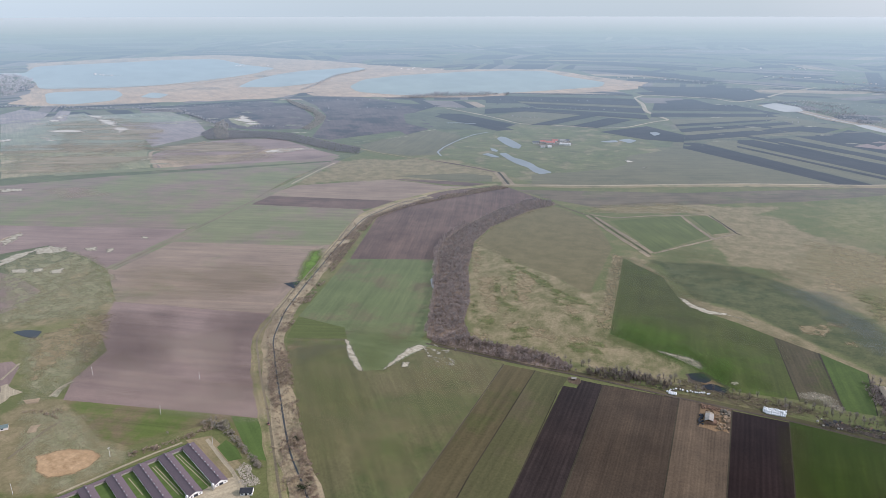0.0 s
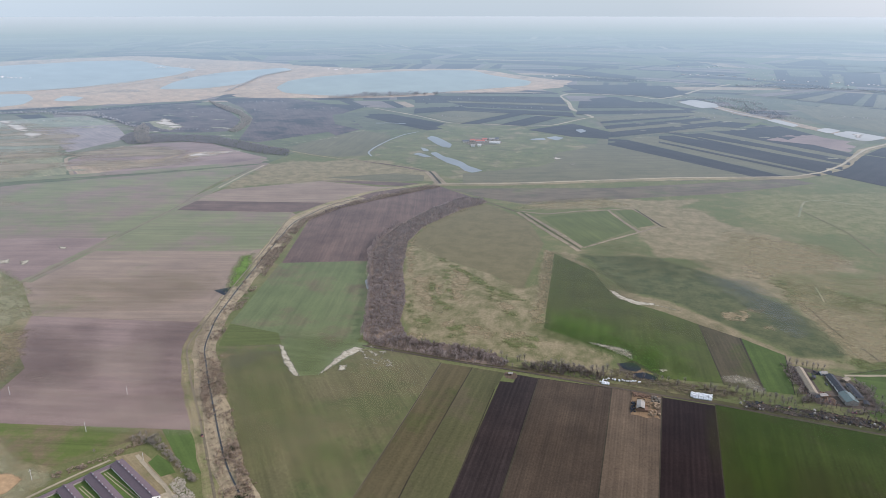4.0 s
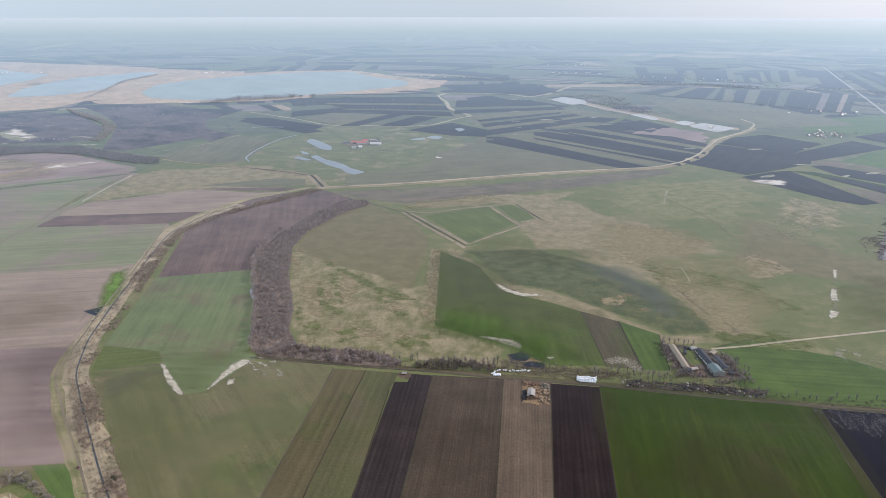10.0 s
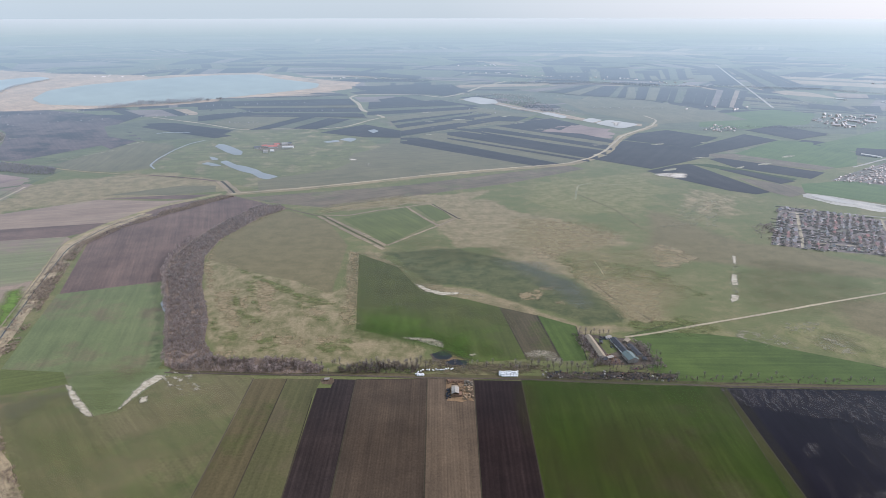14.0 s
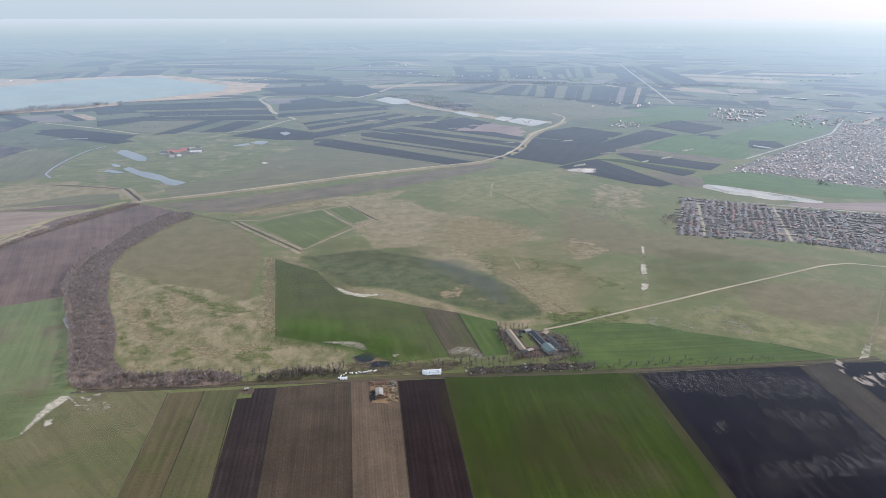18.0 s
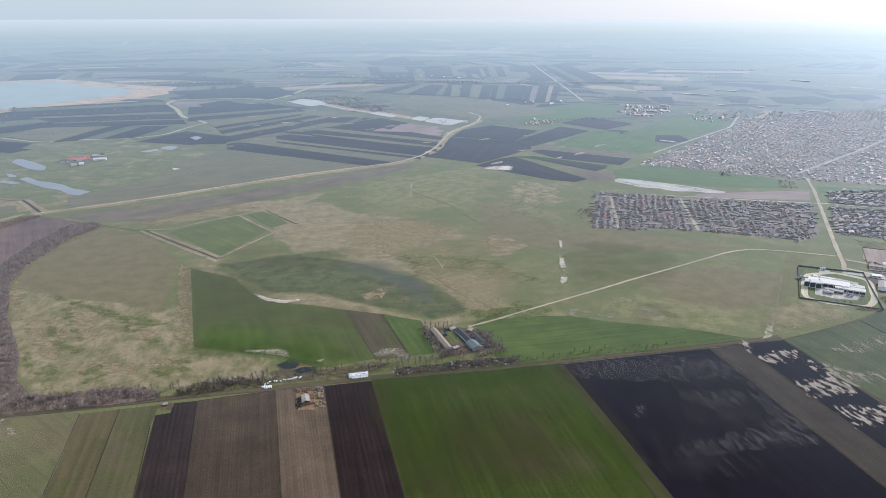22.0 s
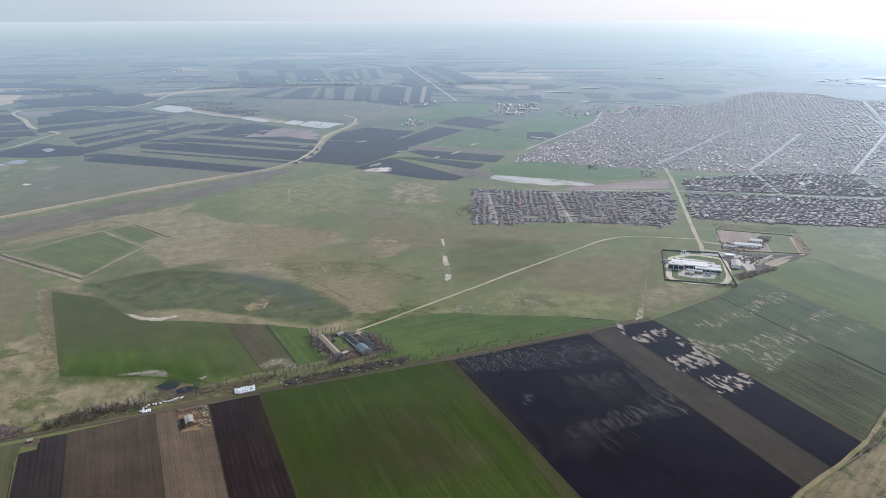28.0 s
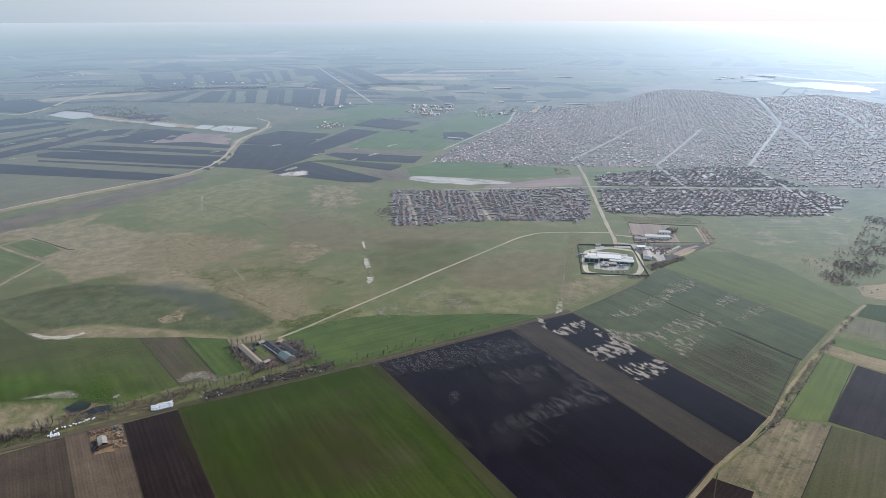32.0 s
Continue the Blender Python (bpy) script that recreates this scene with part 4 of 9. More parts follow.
        values[kind] = np.maximum(values[kind], np.clip(0.5 + signed / (2 * soft), 0, 1))
    for kind in ("straw", "marsh", "olive", "tuft", "lush"):
        at = ob.data.attributes.new(kind, "FLOAT", "POINT")
        at.data.foreach_set("value", values[kind].astype(np.float32))
    tagged(ob, "wide spring pasture of green, straw and marsh grass", "pasture", kind="structure")


def drift(kind, soft, pts):
    """A finely cut sheet whose cover thins out over so many metres at its outline."""
    material, axis, order, name, label = PATCHES[kind]
    xs, ys = [p[0] for p in pts], [p[1] for p in pts]
    x0, x1, y0, y1 = min(xs) - soft, max(xs) + soft, min(ys) - soft, max(ys) + soft
    step = max(soft / 2.5, math.sqrt((x1 - x0) * (y1 - y0) / 5000))
    gx, gy = np.arange(x0, x1 + step, step), np.arange(y0, y1 + step, step)
    X, Y = np.meshgrid(gx, gy)
    px, py = X.ravel(), Y.ravel()
    edge = np.clip(0.5 + reach_in(px, py, pts) / (2 * soft), 0, 1)
    n = len(gx)
    quads = [(j * n + i, j * n + i + 1, (j + 1) * n + i + 1, (j + 1) * n + i) for j in range(len(gy) - 1) for i in range(n - 1)]
    quads = [q for q in quads if max(edge[k] for k in q) > 0]
    used = sorted({k for q in quads for k in q})
    again = {k: i for i, k in enumerate(used)}
    ob = sheet(name, material, order, [(float(px[k]), float(py[k])) for k in used], [tuple(again[k] for k in q) for q in quads], axis, label, name.replace("_", " "))
    ob.data.attributes.new("edge", "FLOAT", "POINT").data.foreach_set("value", edge[used].astype(np.float32))
    return ob


def reach_in(px, py, pts):
    """How far points lie inside an outline (negative: outside)."""
    near, odd = np.full(px.size, 1e9), np.zeros(px.size, dtype=bool)
    for (ax, ay), (bx, by) in zip(pts, pts[1:] + pts[:1]):
        dx, dy = bx - ax, by - ay
        t = np.clip(((px - ax) * dx + (py - ay) * dy) / (dx * dx + dy * dy + 1e-9), 0, 1)
        near = np.minimum(near, np.hypot(ax + t * dx - px, ay + t * dy - py))
        with np.errstate(divide="ignore", invalid="ignore"):
            odd ^= ((ay > py) != (by > py)) & (px < ax + (py - ay) * dx / (dy if dy else 1e-9))
    return np.where(odd, near, -near)


# ---- far country: strips of field out to the skyline ----
def far_country():
    """Block beside block of long strips, ring after ring, each block with its own lie and its own width of strip."""
    rng = random.Random(11)
    kinds = [soil_dark_far, wheat_far, soil_far, wheat_thin, dry_bare]
    packs = defaultdict(lambda: ([], [], []))
    d = 2700.0
    while d < 30000:
        reach = d * rng.uniform(0.07, 0.13)
        a = -1.4
        while a < 1.35:
            span = rng.uniform(0.05, 0.16)
            weights = [0.46, 0.20, 0.17, 0.12, 0.05] if a < 0.42 else [0.22, 0.42, 0.12, 0.22, 0.02]     # more meadow to the east
            n, lean, lie_long = rng.randint(4, 11), rng.uniform(-0.05, 0.05), rng.random() < 0.62
            main = rng.choices(range(5), weights)[0]
            cuts = [0.0]
            for _ in range(n):
                cuts.append(cuts[-1] + rng.choice((0.5, 0.8, 1.0, 1.7)))
            cuts = [c / cuts[-1] for c in cuts]
            for i in range(n):
                m = main if rng.random() < 0.38 else rng.choices(range(5), weights)[0]
                u0, u1, v0, v1 = (0.0, rng.uniform(0.8, 1.0), cuts[i], cuts[i + 1]) if lie_long else (cuts[i], cuts[i + 1], 0.0, rng.uniform(0.8, 1.0))
                verts, faces, uvs = packs[m]
                base, up = len(verts), 0.5 + 0.3 * rng.random()
                nu, nv = (6, 2) if lie_long else (2, 5)
                for j in range(nu + 1):
                    for k in range(nv + 1):
                        u, v = u0 + (u1 - u0) * j / nu, v0 + (v1 - v0) * k / nv
                        r, w = d + reach * v + lean * d * (u - 0.5), a + span * u + lean * v
                        px, py = r * math.sin(w), r * math.cos(w)
                        verts.append(lie(px, py, layer(up, px, py)))
                        uvs.append((u * span * d, v * reach))
                for j in range(nu):
                    for k in range(nv):
                        q = base + j * (nv + 1) + k
                        faces.append((q, q + nv + 1, q + nv + 2, q + 1))
            if d < 5500 and rng.random() < 0.45:
                FAR_HEDGES.append([(d * math.sin(a + span * t), d * math.cos(a + span * t)) for t in (0.0, 0.5, rng.uniform(0.6, 1.0))])
            a += span
        d += reach
    for m, (verts, faces, uvs) in packs.items():
        ob = mesh_ob("far_fields", verts, faces, kinds[m])
        uv = ob.data.uv_layers.new(name="rows")
        for lp in ob.data.loops:
            uv.data[lp.index].uv = uvs[lp.vertex_index]
        tagged(ob, "distant patchwork of narrow arable strips", "fields", kind="stuff")


FAR_HEDGES = []
far_country()

# ---- fields, water, roads ----

# fields west of the canal
field("ploughed_field", soil_mauve, 2, [(-704, 586), (-498, 631), (-471, 566), (-420, 502), (-363, 438), (-559, 390), (-583, 421), (-602, 481), (-658, 520)], "large mauve-brown harrowed field beside the drainage canal")
field("winter_wheat_field", wheat_thinned, 2, [(-559, 390), (-363, 438), (-320, 387), (-343, 385), (-390, 418), (-407, 407), (-442, 358), (-479, 358), (-529, 380)], "patchy green and brown sown field above the poultry farm")
field("winter_wheat_field", wheat_mid, 3, [(-393, 430), (-362, 437), (-320, 387), (-338, 386)], "small bright green field corner beside the canal track")
field("stubble_field", soil_pale, 2, [(-703, 587), (-499, 631), (-541, 727), (-539, 746), (-585, 873), (-818, 803), (-806, 668)], "pale brown stubble field along the canal")
field("winter_wheat_field", wheat_fade, 2, [(-818, 803), (-585, 873), (-567, 896), (-625, 1088), (-848, 1038)], "olive field of young wheat fading into bare earth")
field("ploughed_field", soil_dark_mauve, 2, [(-848, 1038), (-855, 1105), (-590, 1173), (-597, 1126), (-627, 1091)], "narrow dark ploughed strip")
field("fallow_field", soil_pale, 2, [(-855, 1105), (-850, 1201), (-690, 1331), (-550, 1321), (-504, 1335), (-554, 1241), (-590, 1173)], "brown fallow strip between fields")
cover("straw", 60, [(-915, 1463), (-761, 1566), (-588, 1556), (-494, 1493), (-458, 1393), (-566, 1359), (-690, 1331), (-850, 1201), (-897, 1357)])
field("winter_wheat_field", wheat_thin, 3, [(-693, 1365), (-562, 1451), (-491, 1450), (-475, 1397), (-557, 1369)], "small green plot in the meadow")
field("ploughed_field", soil_dark_mauve, 3, [(-690, 1337), (-568, 1364), (-477, 1374), (-506, 1340), (-569, 1335)], "thin dark ploughed strip in the meadow")
field("winter_wheat_field", wheat_fade, 2, [(-1469, 910), (-1282, 1119), (-1094, 1275), (-911, 1443), (-896, 1221), (-848, 1038), (-1037, 932), (-1391, 857)], "wide olive-green field on the western plain")
field("fallow_field", wheat_fade, 2, [(-1391, 857), (-1037, 932), (-848, 1038), (-841, 866), (-1215, 738)], "brown-green fallow field on the western plain")
field("ploughed_field", soil_mauve, 2, [(-1215, 738), (-841, 866), (-818, 803), (-806, 668), (-883, 696), (-982, 713), (-1016, 648), (-1036, 618)], "mauve-brown field on the western plain")
cover("tuft", 15, [(-1007, 641), (-979, 711), (-852, 679), (-799, 642), (-837, 576), (-908, 596), (-941, 594)])
field("ploughed_field", soil_mauve, 2, [(-1012, 602), (-901, 599), (-822, 574), (-801, 524), (-803, 461)], "mauve-brown ploughed corner")
cover("tuft", 15, [(-837, 576), (-806, 644), (-708, 592), (-632, 501), (-604, 454), (-602, 393), (-643, 387), (-746, 423), (-797, 498)])
field("ploughed_field", soil_mauve, 2, [(-708, 397), (-676, 424), (-657, 419), (-627, 382), (-633, 346)], "small mauve ploughed plot")
cover("straw", 15, [(-588, 348), (-589, 379), (-560, 384), (-524, 375), (-476, 356), (-442, 358), (-428, 341), (-438, 288), (-481, 270), (-522, 281)])

# far western plain
field("ploughed_field", soil_mauve, 2, [(-1384, 1332), (-1418, 1464), (-1359, 1598), (-1231, 1677), (-1023, 1561), (-933, 1521), (-914, 1456), (-1236, 1211)], "brown ploughed field with pale salt streaks")
field("meadow", pasture_pale, 2, [(-1788, 1215), (-1500, 1430), (-1270, 1218), (-1489, 999)], "pale wet meadow with reed streaks")
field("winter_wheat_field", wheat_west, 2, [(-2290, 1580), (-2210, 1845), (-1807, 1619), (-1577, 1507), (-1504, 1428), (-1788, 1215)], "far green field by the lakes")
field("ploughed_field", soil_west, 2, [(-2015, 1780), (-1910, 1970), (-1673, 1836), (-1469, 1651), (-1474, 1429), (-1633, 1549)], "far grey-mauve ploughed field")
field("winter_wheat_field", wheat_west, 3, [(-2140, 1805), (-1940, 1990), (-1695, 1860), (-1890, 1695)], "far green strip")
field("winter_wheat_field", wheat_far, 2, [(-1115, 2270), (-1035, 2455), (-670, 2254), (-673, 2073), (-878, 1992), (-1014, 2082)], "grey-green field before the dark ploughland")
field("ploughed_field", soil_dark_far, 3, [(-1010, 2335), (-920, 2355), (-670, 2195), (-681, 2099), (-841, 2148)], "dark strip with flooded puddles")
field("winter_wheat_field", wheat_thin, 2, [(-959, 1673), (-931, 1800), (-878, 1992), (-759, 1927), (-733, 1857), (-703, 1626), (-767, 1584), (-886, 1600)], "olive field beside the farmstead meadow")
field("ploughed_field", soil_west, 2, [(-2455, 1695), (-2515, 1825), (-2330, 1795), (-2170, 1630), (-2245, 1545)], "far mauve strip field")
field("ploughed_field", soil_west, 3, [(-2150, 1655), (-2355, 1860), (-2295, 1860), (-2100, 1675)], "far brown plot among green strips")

# meadow with ponds and farmstead
field("meadow", pasture_green, 1, [(-703, 1626), (-739, 1873), (-681, 1999), (-653, 2196), (-382, 2204), (-257, 2106), (-152, 1875), (-236, 1773), (-208, 1684), (-275, 1562), (-361, 1505), (-384, 1405), (-488, 1501), (-629, 1577)], "green pasture round the farmstead and ponds")
field("winter_wheat_field", wheat_thin, 2, [(-372, 1431), (-246, 1605), (-225, 1706), (-248, 1778), (-153, 1877), (-198, 1945), (-104, 1994), (244, 1640), (35, 1577), (-271, 1440)], "large grey-green wheat field above the embankment road")
field("winter_wheat_field", wheat_thin, 2, [(-413, 1494), (-261, 1619), (-232, 1695), (-241, 1810), (-156, 1923), (-158, 2048), (-93, 2063), (233, 1631), (-385, 1396)], "green field strip under the farm road")

# striped arable land in the middle distance
field("winter_wheat_field", wheat_far, 2, [(-185, 3120), (-65, 3150), (90, 3080), (390, 2475), (526, 2137), (458, 1856), (289, 1670), (234, 1641), (-126, 1982)], "grey-green arable land behind the embankment road")
field("ploughed_field", soil_dark_far, 3, [(-130, 2058), (-78, 2060), (294, 1676), (234, 1641), (-125, 1966)], "long dark ploughed strip")
field("winter_wheat_field", wheat_thin, 3, [(-78, 2068), (-49, 2128), (5, 2149), (390, 1776), (338, 1721), (294, 1679)], "long green strip field")
field("ploughed_field", soil_dark_far, 3, [(5, 2154), (52, 2176), (435, 1852), (391, 1779)], "long narrow dark strip")
field("winter_wheat_field", wheat_thin, 3, [(52, 2181), (103, 2225), (452, 1893), (436, 1855)], "narrow green strip field")
field("ploughed_field", soil_dark_far, 4, [(77, 2208), (137, 2246), (464, 1928), (456, 1900)], "thin dark strip")
field("winter_wheat_field", wheat_thin, 3, [(137, 2257), (190, 2288), (479, 1969), (465, 1932)], "narrow green strip field")
field("ploughed_field", soil_dark_far, 4, [(165, 2291), (227, 2316), (419, 2138), (496, 2011), (479, 1969)], "thin dark strip")
field("ploughed_field", soil_dark_far, 3, [(211, 2336), (380, 2465), (454, 2318), (355, 2225), (429, 2106), (419, 2138), (227, 2316)], "dark ploughed block by the fish ponds")
field("fallow_field", soil_mauve, 3, [(356, 2230), (453, 2312), (530, 2137), (494, 2039), (429, 2106)], "reddish fallow block by the fish ponds")
field("winter_wheat_field", wheat_dull, 4, [(105, 2454), (295, 2610), (360, 2490), (182, 2352)], "bright green plot by the river")
field("winter_wheat_field", wheat_thin, 3, [(0, 2635), (120, 2770), (265, 2620), (88, 2469)], "green plot by the river")
field("ploughed_field", soil_dark_far, 4, [(88, 2463), (265, 2610), (290, 2595), (114, 2440)], "thin dark strip between green plots")
field("ploughed_field", soil_dark_far, 3, [(-155, 2915), (-20, 3000), (145, 2805), (10, 2635)], "dark plot by the river road")
field("winter_wheat_field", wheat_thin, 3, [(-155, 2545), (-40, 2605), (149, 2299), (13, 2207), (-61, 2358), (-152, 2491)], "green plot in the strips")
field("ploughed_field", soil_dark_far, 4, [(-149, 2430), (-98, 2471), (25, 2226), (-19, 2187), (-144, 2337)], "dark strip in the plots")
field("ploughed_field", soil_dark_far, 4, [(-141, 2271), (-92, 2253), (-50, 2167), (-131, 2085)], "dark wedge in the plots")
field("ploughed_field", soil_dark_far, 3, [(-275, 3475), (105, 3495), (40, 3135), (-65, 3225), (-255, 3210)], "dark field above the river road")
field("winter_wheat_field", wheat_far, 3, [(240, 3140), (465, 3255), (660, 3150), (465, 2880), (325, 2880)], "green common beyond the fish ponds")
field("winter_wheat_field", wheat_far, 3, [(450, 2845), (620, 2945), (700, 2535), (565, 2465), (500, 2600)], "green common beyond the fish ponds")
ribbon("track", track_dirt, 5, 5, [(-130, 2058), (21, 2211), (223, 2363), (410, 2485)], "field track between the strips")
field("ploughed_field", soil_dark_far, 3, [(-775, 2715), (-585, 2720), (-325, 2610), (-290, 2500), (-515, 2515), (-720, 2615)], "dark strip along the farm road")
field("winter_wheat_field", wheat_thin, 3, [(-790, 2345), (-720, 2605), (-515, 2515), (-624, 2213)], "olive block along the farm road")
field("ploughed_field", soil_dark_far, 4, [(-623, 2208), (-510, 2505), (-460, 2485), (-559, 2217)], "slanting dark strip")
field("winter_wheat_field", wheat_far, 3, [(-559, 2217), (-460, 2485), (-410, 2465), (-494, 2232)], "slanting green strip")
field("ploughed_field", soil_dark_far, 4, [(-493, 2227), (-410, 2465), (-328, 2444), (-408, 2219)], "slanting dark strip")
field("winter_wheat_field", wheat_far, 3, [(-408, 2219), (-328, 2438), (-283, 2414), (-297, 2315), (-369, 2208)], "slanting green strip")
field("winter_wheat_field", wheat_far, 2, [(-1030, 2470), (-895, 2570), (-765, 2645), (-725, 2575), (-798, 2347), (-698, 2267), (-857, 2340)], "pale meadow behind the farm road")
field("ploughed_field", soil_dark_far, 3, [(-386, 2150), (-265, 2321), (-137, 2189), (-130, 2058), (-239, 2066)], "dark field with a puddle")
field("winter_wheat_field", wheat_far, 3, [(-320, 2720), (-175, 2895), (-85, 2760), (-150, 2454), (-260, 2535)], "grey-green field by the river road")
field("ploughed_field", soil_dark_far, 3, [(-445, 3310), (-210, 3565), (-20, 3510), (-135, 3235), (-400, 3230)], "far dark field by the lake")
field("ploughed_field", soil_dark_far, 3, [(-285, 3040), (-185, 3150), (-95, 2995), (-175, 2900), (-250, 2895)], "far dark plot by the river road")
field("ploughed_field", soil_dark_far, 3, [(-990, 2261), (-970, 2355), (-822, 2237), (-641, 2091), (-683, 2048), (-853, 2165)], "dark strip with flooded streaks")
ribbon("puddle", pond_water, 9, 6, [(-890, 2136), (-850, 2155), (-794, 2156)], "narrow flooded streak in the dark strip")
ribbon("stream", pond_water, 5, 5, [(-690, 1618), (-718, 1661), (-730, 1736), (-733, 1853), (-725, 1955), (-700, 2015)], "thin pale stream winding through the meadow")
ribbon("bank", bank_earth, 11, 5, [(-499, 1491), (-474, 1448), (-436, 1378)], "bare earth bank of the canal gate")
ribbon("bank", bank_earth, 9, 5, [(-486, 1498), (-457, 1446), (-424, 1390)], "bare earth bank of the canal gate")
ribbon("ditch", furrow_soil, 5, 5.5, [(-493, 1494), (-463, 1442), (-432, 1385)], "dark ditch at the canal gate")
ribbon("hedge_bank", soil_dark_mauve, 7, 4, [(-719, 1562), (-635, 1543), (-550, 1514), (-497, 1490)], "dark brushy bank behind the meadow")

# ploughland north of the pasture
field("ploughed_field", soil_dark_far, 3, [(373, 1742), (522, 2007), (728, 1867), (685, 1770), (541, 1654), (494, 1620)], "wide dark ploughed field along the river road")
field("ploughed_field", soil_dark_far, 3, [(475, 1597), (561, 1662), (605, 1680), (678, 1394), (640, 1375), (596, 1406), (506, 1539)], "dark ploughed field with a pale salt spot")
field("ploughed_field", soil_dark_far, 3, [(528, 2019), (590, 2132), (708, 2203), (818, 2058), (681, 1896)], "dark field by the hamlet")
field("ploughed_field", soil_dark_far, 3, [(670, 1885), (922, 2123), (978, 2015), (706, 1808)], "dark ploughed field with wet spots")
field("ploughed_field", soil_dark_far, 3, [(958, 2197), (1095, 2300), (1184, 2131), (1034, 2017)], "dark ploughed field near the town")
field("winter_wheat_field", wheat_mid, 3, [(758, 1800), (973, 2015), (1053, 1995), (1094, 1815), (1007, 1660), (935, 1627)], "green wheat field near the town")
field("fallow_field", soil_embank, 3, [(695, 1802), (762, 1809), (940, 1634), (890, 1602), (695, 1752)], "pale brown fallow strip")
field("ploughed_field", soil_dark_far, 3, [(674, 1742), (713, 1752), (887, 1580), (822, 1515), (701, 1635)], "long dark strip near the settlement")
field("winter_wheat_field", wheat, 3, [(600, 1680), (657, 1673), (791, 1514), (766, 1493), (672, 1603)], "thin green strip between dark fields")
field("ploughed_field", soil_dark_far, 4, [(653, 1618), (705, 1604), (778, 1493), (731, 1466)], "dark wedge")
field("fallow_field", soil_embank, 3, [(660, 1530), (738, 1466), (782, 1406), (700, 1352), (677, 1394)], "reddish dry ground beside the pond")
field("ploughed_field", soil_dark_far, 3, [(1052, 2023), (1160, 1932), (1193, 1852), (1108, 1839), (1017, 1982)], "dark strip near the town")
field("winter_wheat_field", wheat_mid, 3, [(776, 1468), (899, 1499), (1002, 1396), (1094, 1287), (1040, 1219), (947, 1238), (839, 1318), (745, 1389)], "green field between the settlement and the town")
field("winter_wheat_field", wheat_far, 2, [(515, 2510), (755, 2610), (965, 2620), (1505, 2545), (1266, 2121), (1184, 2131), (1095, 2310), (963, 2211), (861, 2174), (714, 2224), (619, 2200)], "wide green plain beyond the ploughland")
field("winter_wheat_field", wheat_thin, 2, [(385, 2600), (630, 3120), (860, 3000), (1000, 2720), (805, 2520), (620, 2490)], "green common beyond the fish ponds")
field("winter_wheat_field", wheat_far, 3, [(1410, 2340), (1525, 2375), (1625, 2185), (1424, 1944), (1235, 1920), (1208, 2010)], "green field at the edge of the town")
field("ploughed_field", soil_dark_far, 4, [(1138, 1894), (1204, 1871), (1186, 1783), (1105, 1757), (1076, 1790)], "dark strip at the edge of the town")
field("fallow_field", soil_far, 3, [(2290, 2415), (2690, 2355), (2945, 2355), (3195, 2655), (2815, 2655)], "far pale strip field")

# fields east of the canal
field("winter_wheat_field", wheat_stripe, 2, [(-510, 842), (-385, 891), (-341, 794), (-300, 681), (-298, 640), (-393, 633), (-461, 639)], "green wheat field with faint sowing stripes beside the tree belt")
field("winter_wheat_field", wheat_dull, 2, [(-461, 639), (-393, 633), (-375, 608), (-440, 583)], "green plot beside the canal")
field("winter_wheat_field", wheat_stripe, 2, [(-393, 633), (-298, 640), (-274, 638), (-285, 622), (-305, 560), (-322, 551), (-375, 608)], "green wheat corner beside the tree belt")
field("winter_wheat_field", wheat_big, 2, [(-440, 583), (-375, 608), (-322, 551), (-305, 560), (-285, 622), (-252, 630), (-194, 622), (-193, 432), (-194, 364), (-263, 362), (-313, 428)], "broad dull green wheat field beside the canal")
field("fallow_field", weedy_strip, 2, [(-193, 620), (-159, 620), (-161, 433), (-159, 365), (-194, 364), (-193, 432)], "brown-green weedy strip field")
field("winter_wheat_field", wheat_olive, 2, [(-159, 620), (-124, 619), (-127, 584), (-124, 434), (-123, 366), (-159, 365), (-161, 433)], "narrow dull green wheat strip")
field("ploughed_field", soil_plum, 2, [(-111, 619), (-89, 618), (-86, 435), (-84, 368), (-123, 366), (-124, 434), (-125, 601), (-112, 602)], "dark freshly ploughed strip with furrows")
field("ploughed_field", soil_brown, 2, [(-89, 618), (-17, 620), (-15, 437), (-14, 370), (-84, 367), (-87, 435)], "brown harrowed field with fine furrows")
field("stubble_field", stubble, 2, [(-17, 620), (30, 619), (29, 438), (29, 371), (-14, 370), (-15, 437)], "pale brown stubble strip round a ruined shed")
field("ploughed_field", soil_dark, 2, [(30, 617), (78, 616), (77, 440), (77, 373), (29, 371), (29, 438)], "dark ploughed strip with furrows")
field("winter_wheat_field", wheat, 2, [(78, 618), (136, 612), (196, 608), (240, 606), (279, 603), (275, 349), (262, 278), (77, 373), (77, 440)], "large bright green winter wheat field")
field("fallow_field", wheat_edge, 3, [(274, 601), (279, 600), (275, 349), (275, 276), (254, 289), (262, 357)], "brown weedy margin of the wheat field")
field("ploughed_field", soil_grey, 1, [(279, 602), (348, 600), (451, 597), (490, 598), (545, 597), (540, 320), (520, 309), (482, 304), (441, 298), (348, 271), (295, 258), (274, 271), (275, 349)], "dark soil under the headlands of the black fields")
field("ploughed_field", soil_black, 2.2, [(279, 602), (348, 600), (450, 596), (441, 299), (347, 271), (295, 258), (274, 271), (275, 349)], "huge black ploughed field with pale salt streaks")
field("fallow_field", soil_grey, 2, [(452, 596), (488, 599), (480, 304), (442, 298)], "grey-brown unploughed strip between black fields")
field("ploughed_field", soil_salty, 2, [(489, 597), (544, 594), (539, 320), (521, 310), (483, 305)], "black ploughed strip with white salt flecks")
field("winter_wheat_field", wheat_salt, 2, [(546, 596), (671, 618), (669, 375), (544, 321)], "green wheat field with pale salt flecks and drill rows")
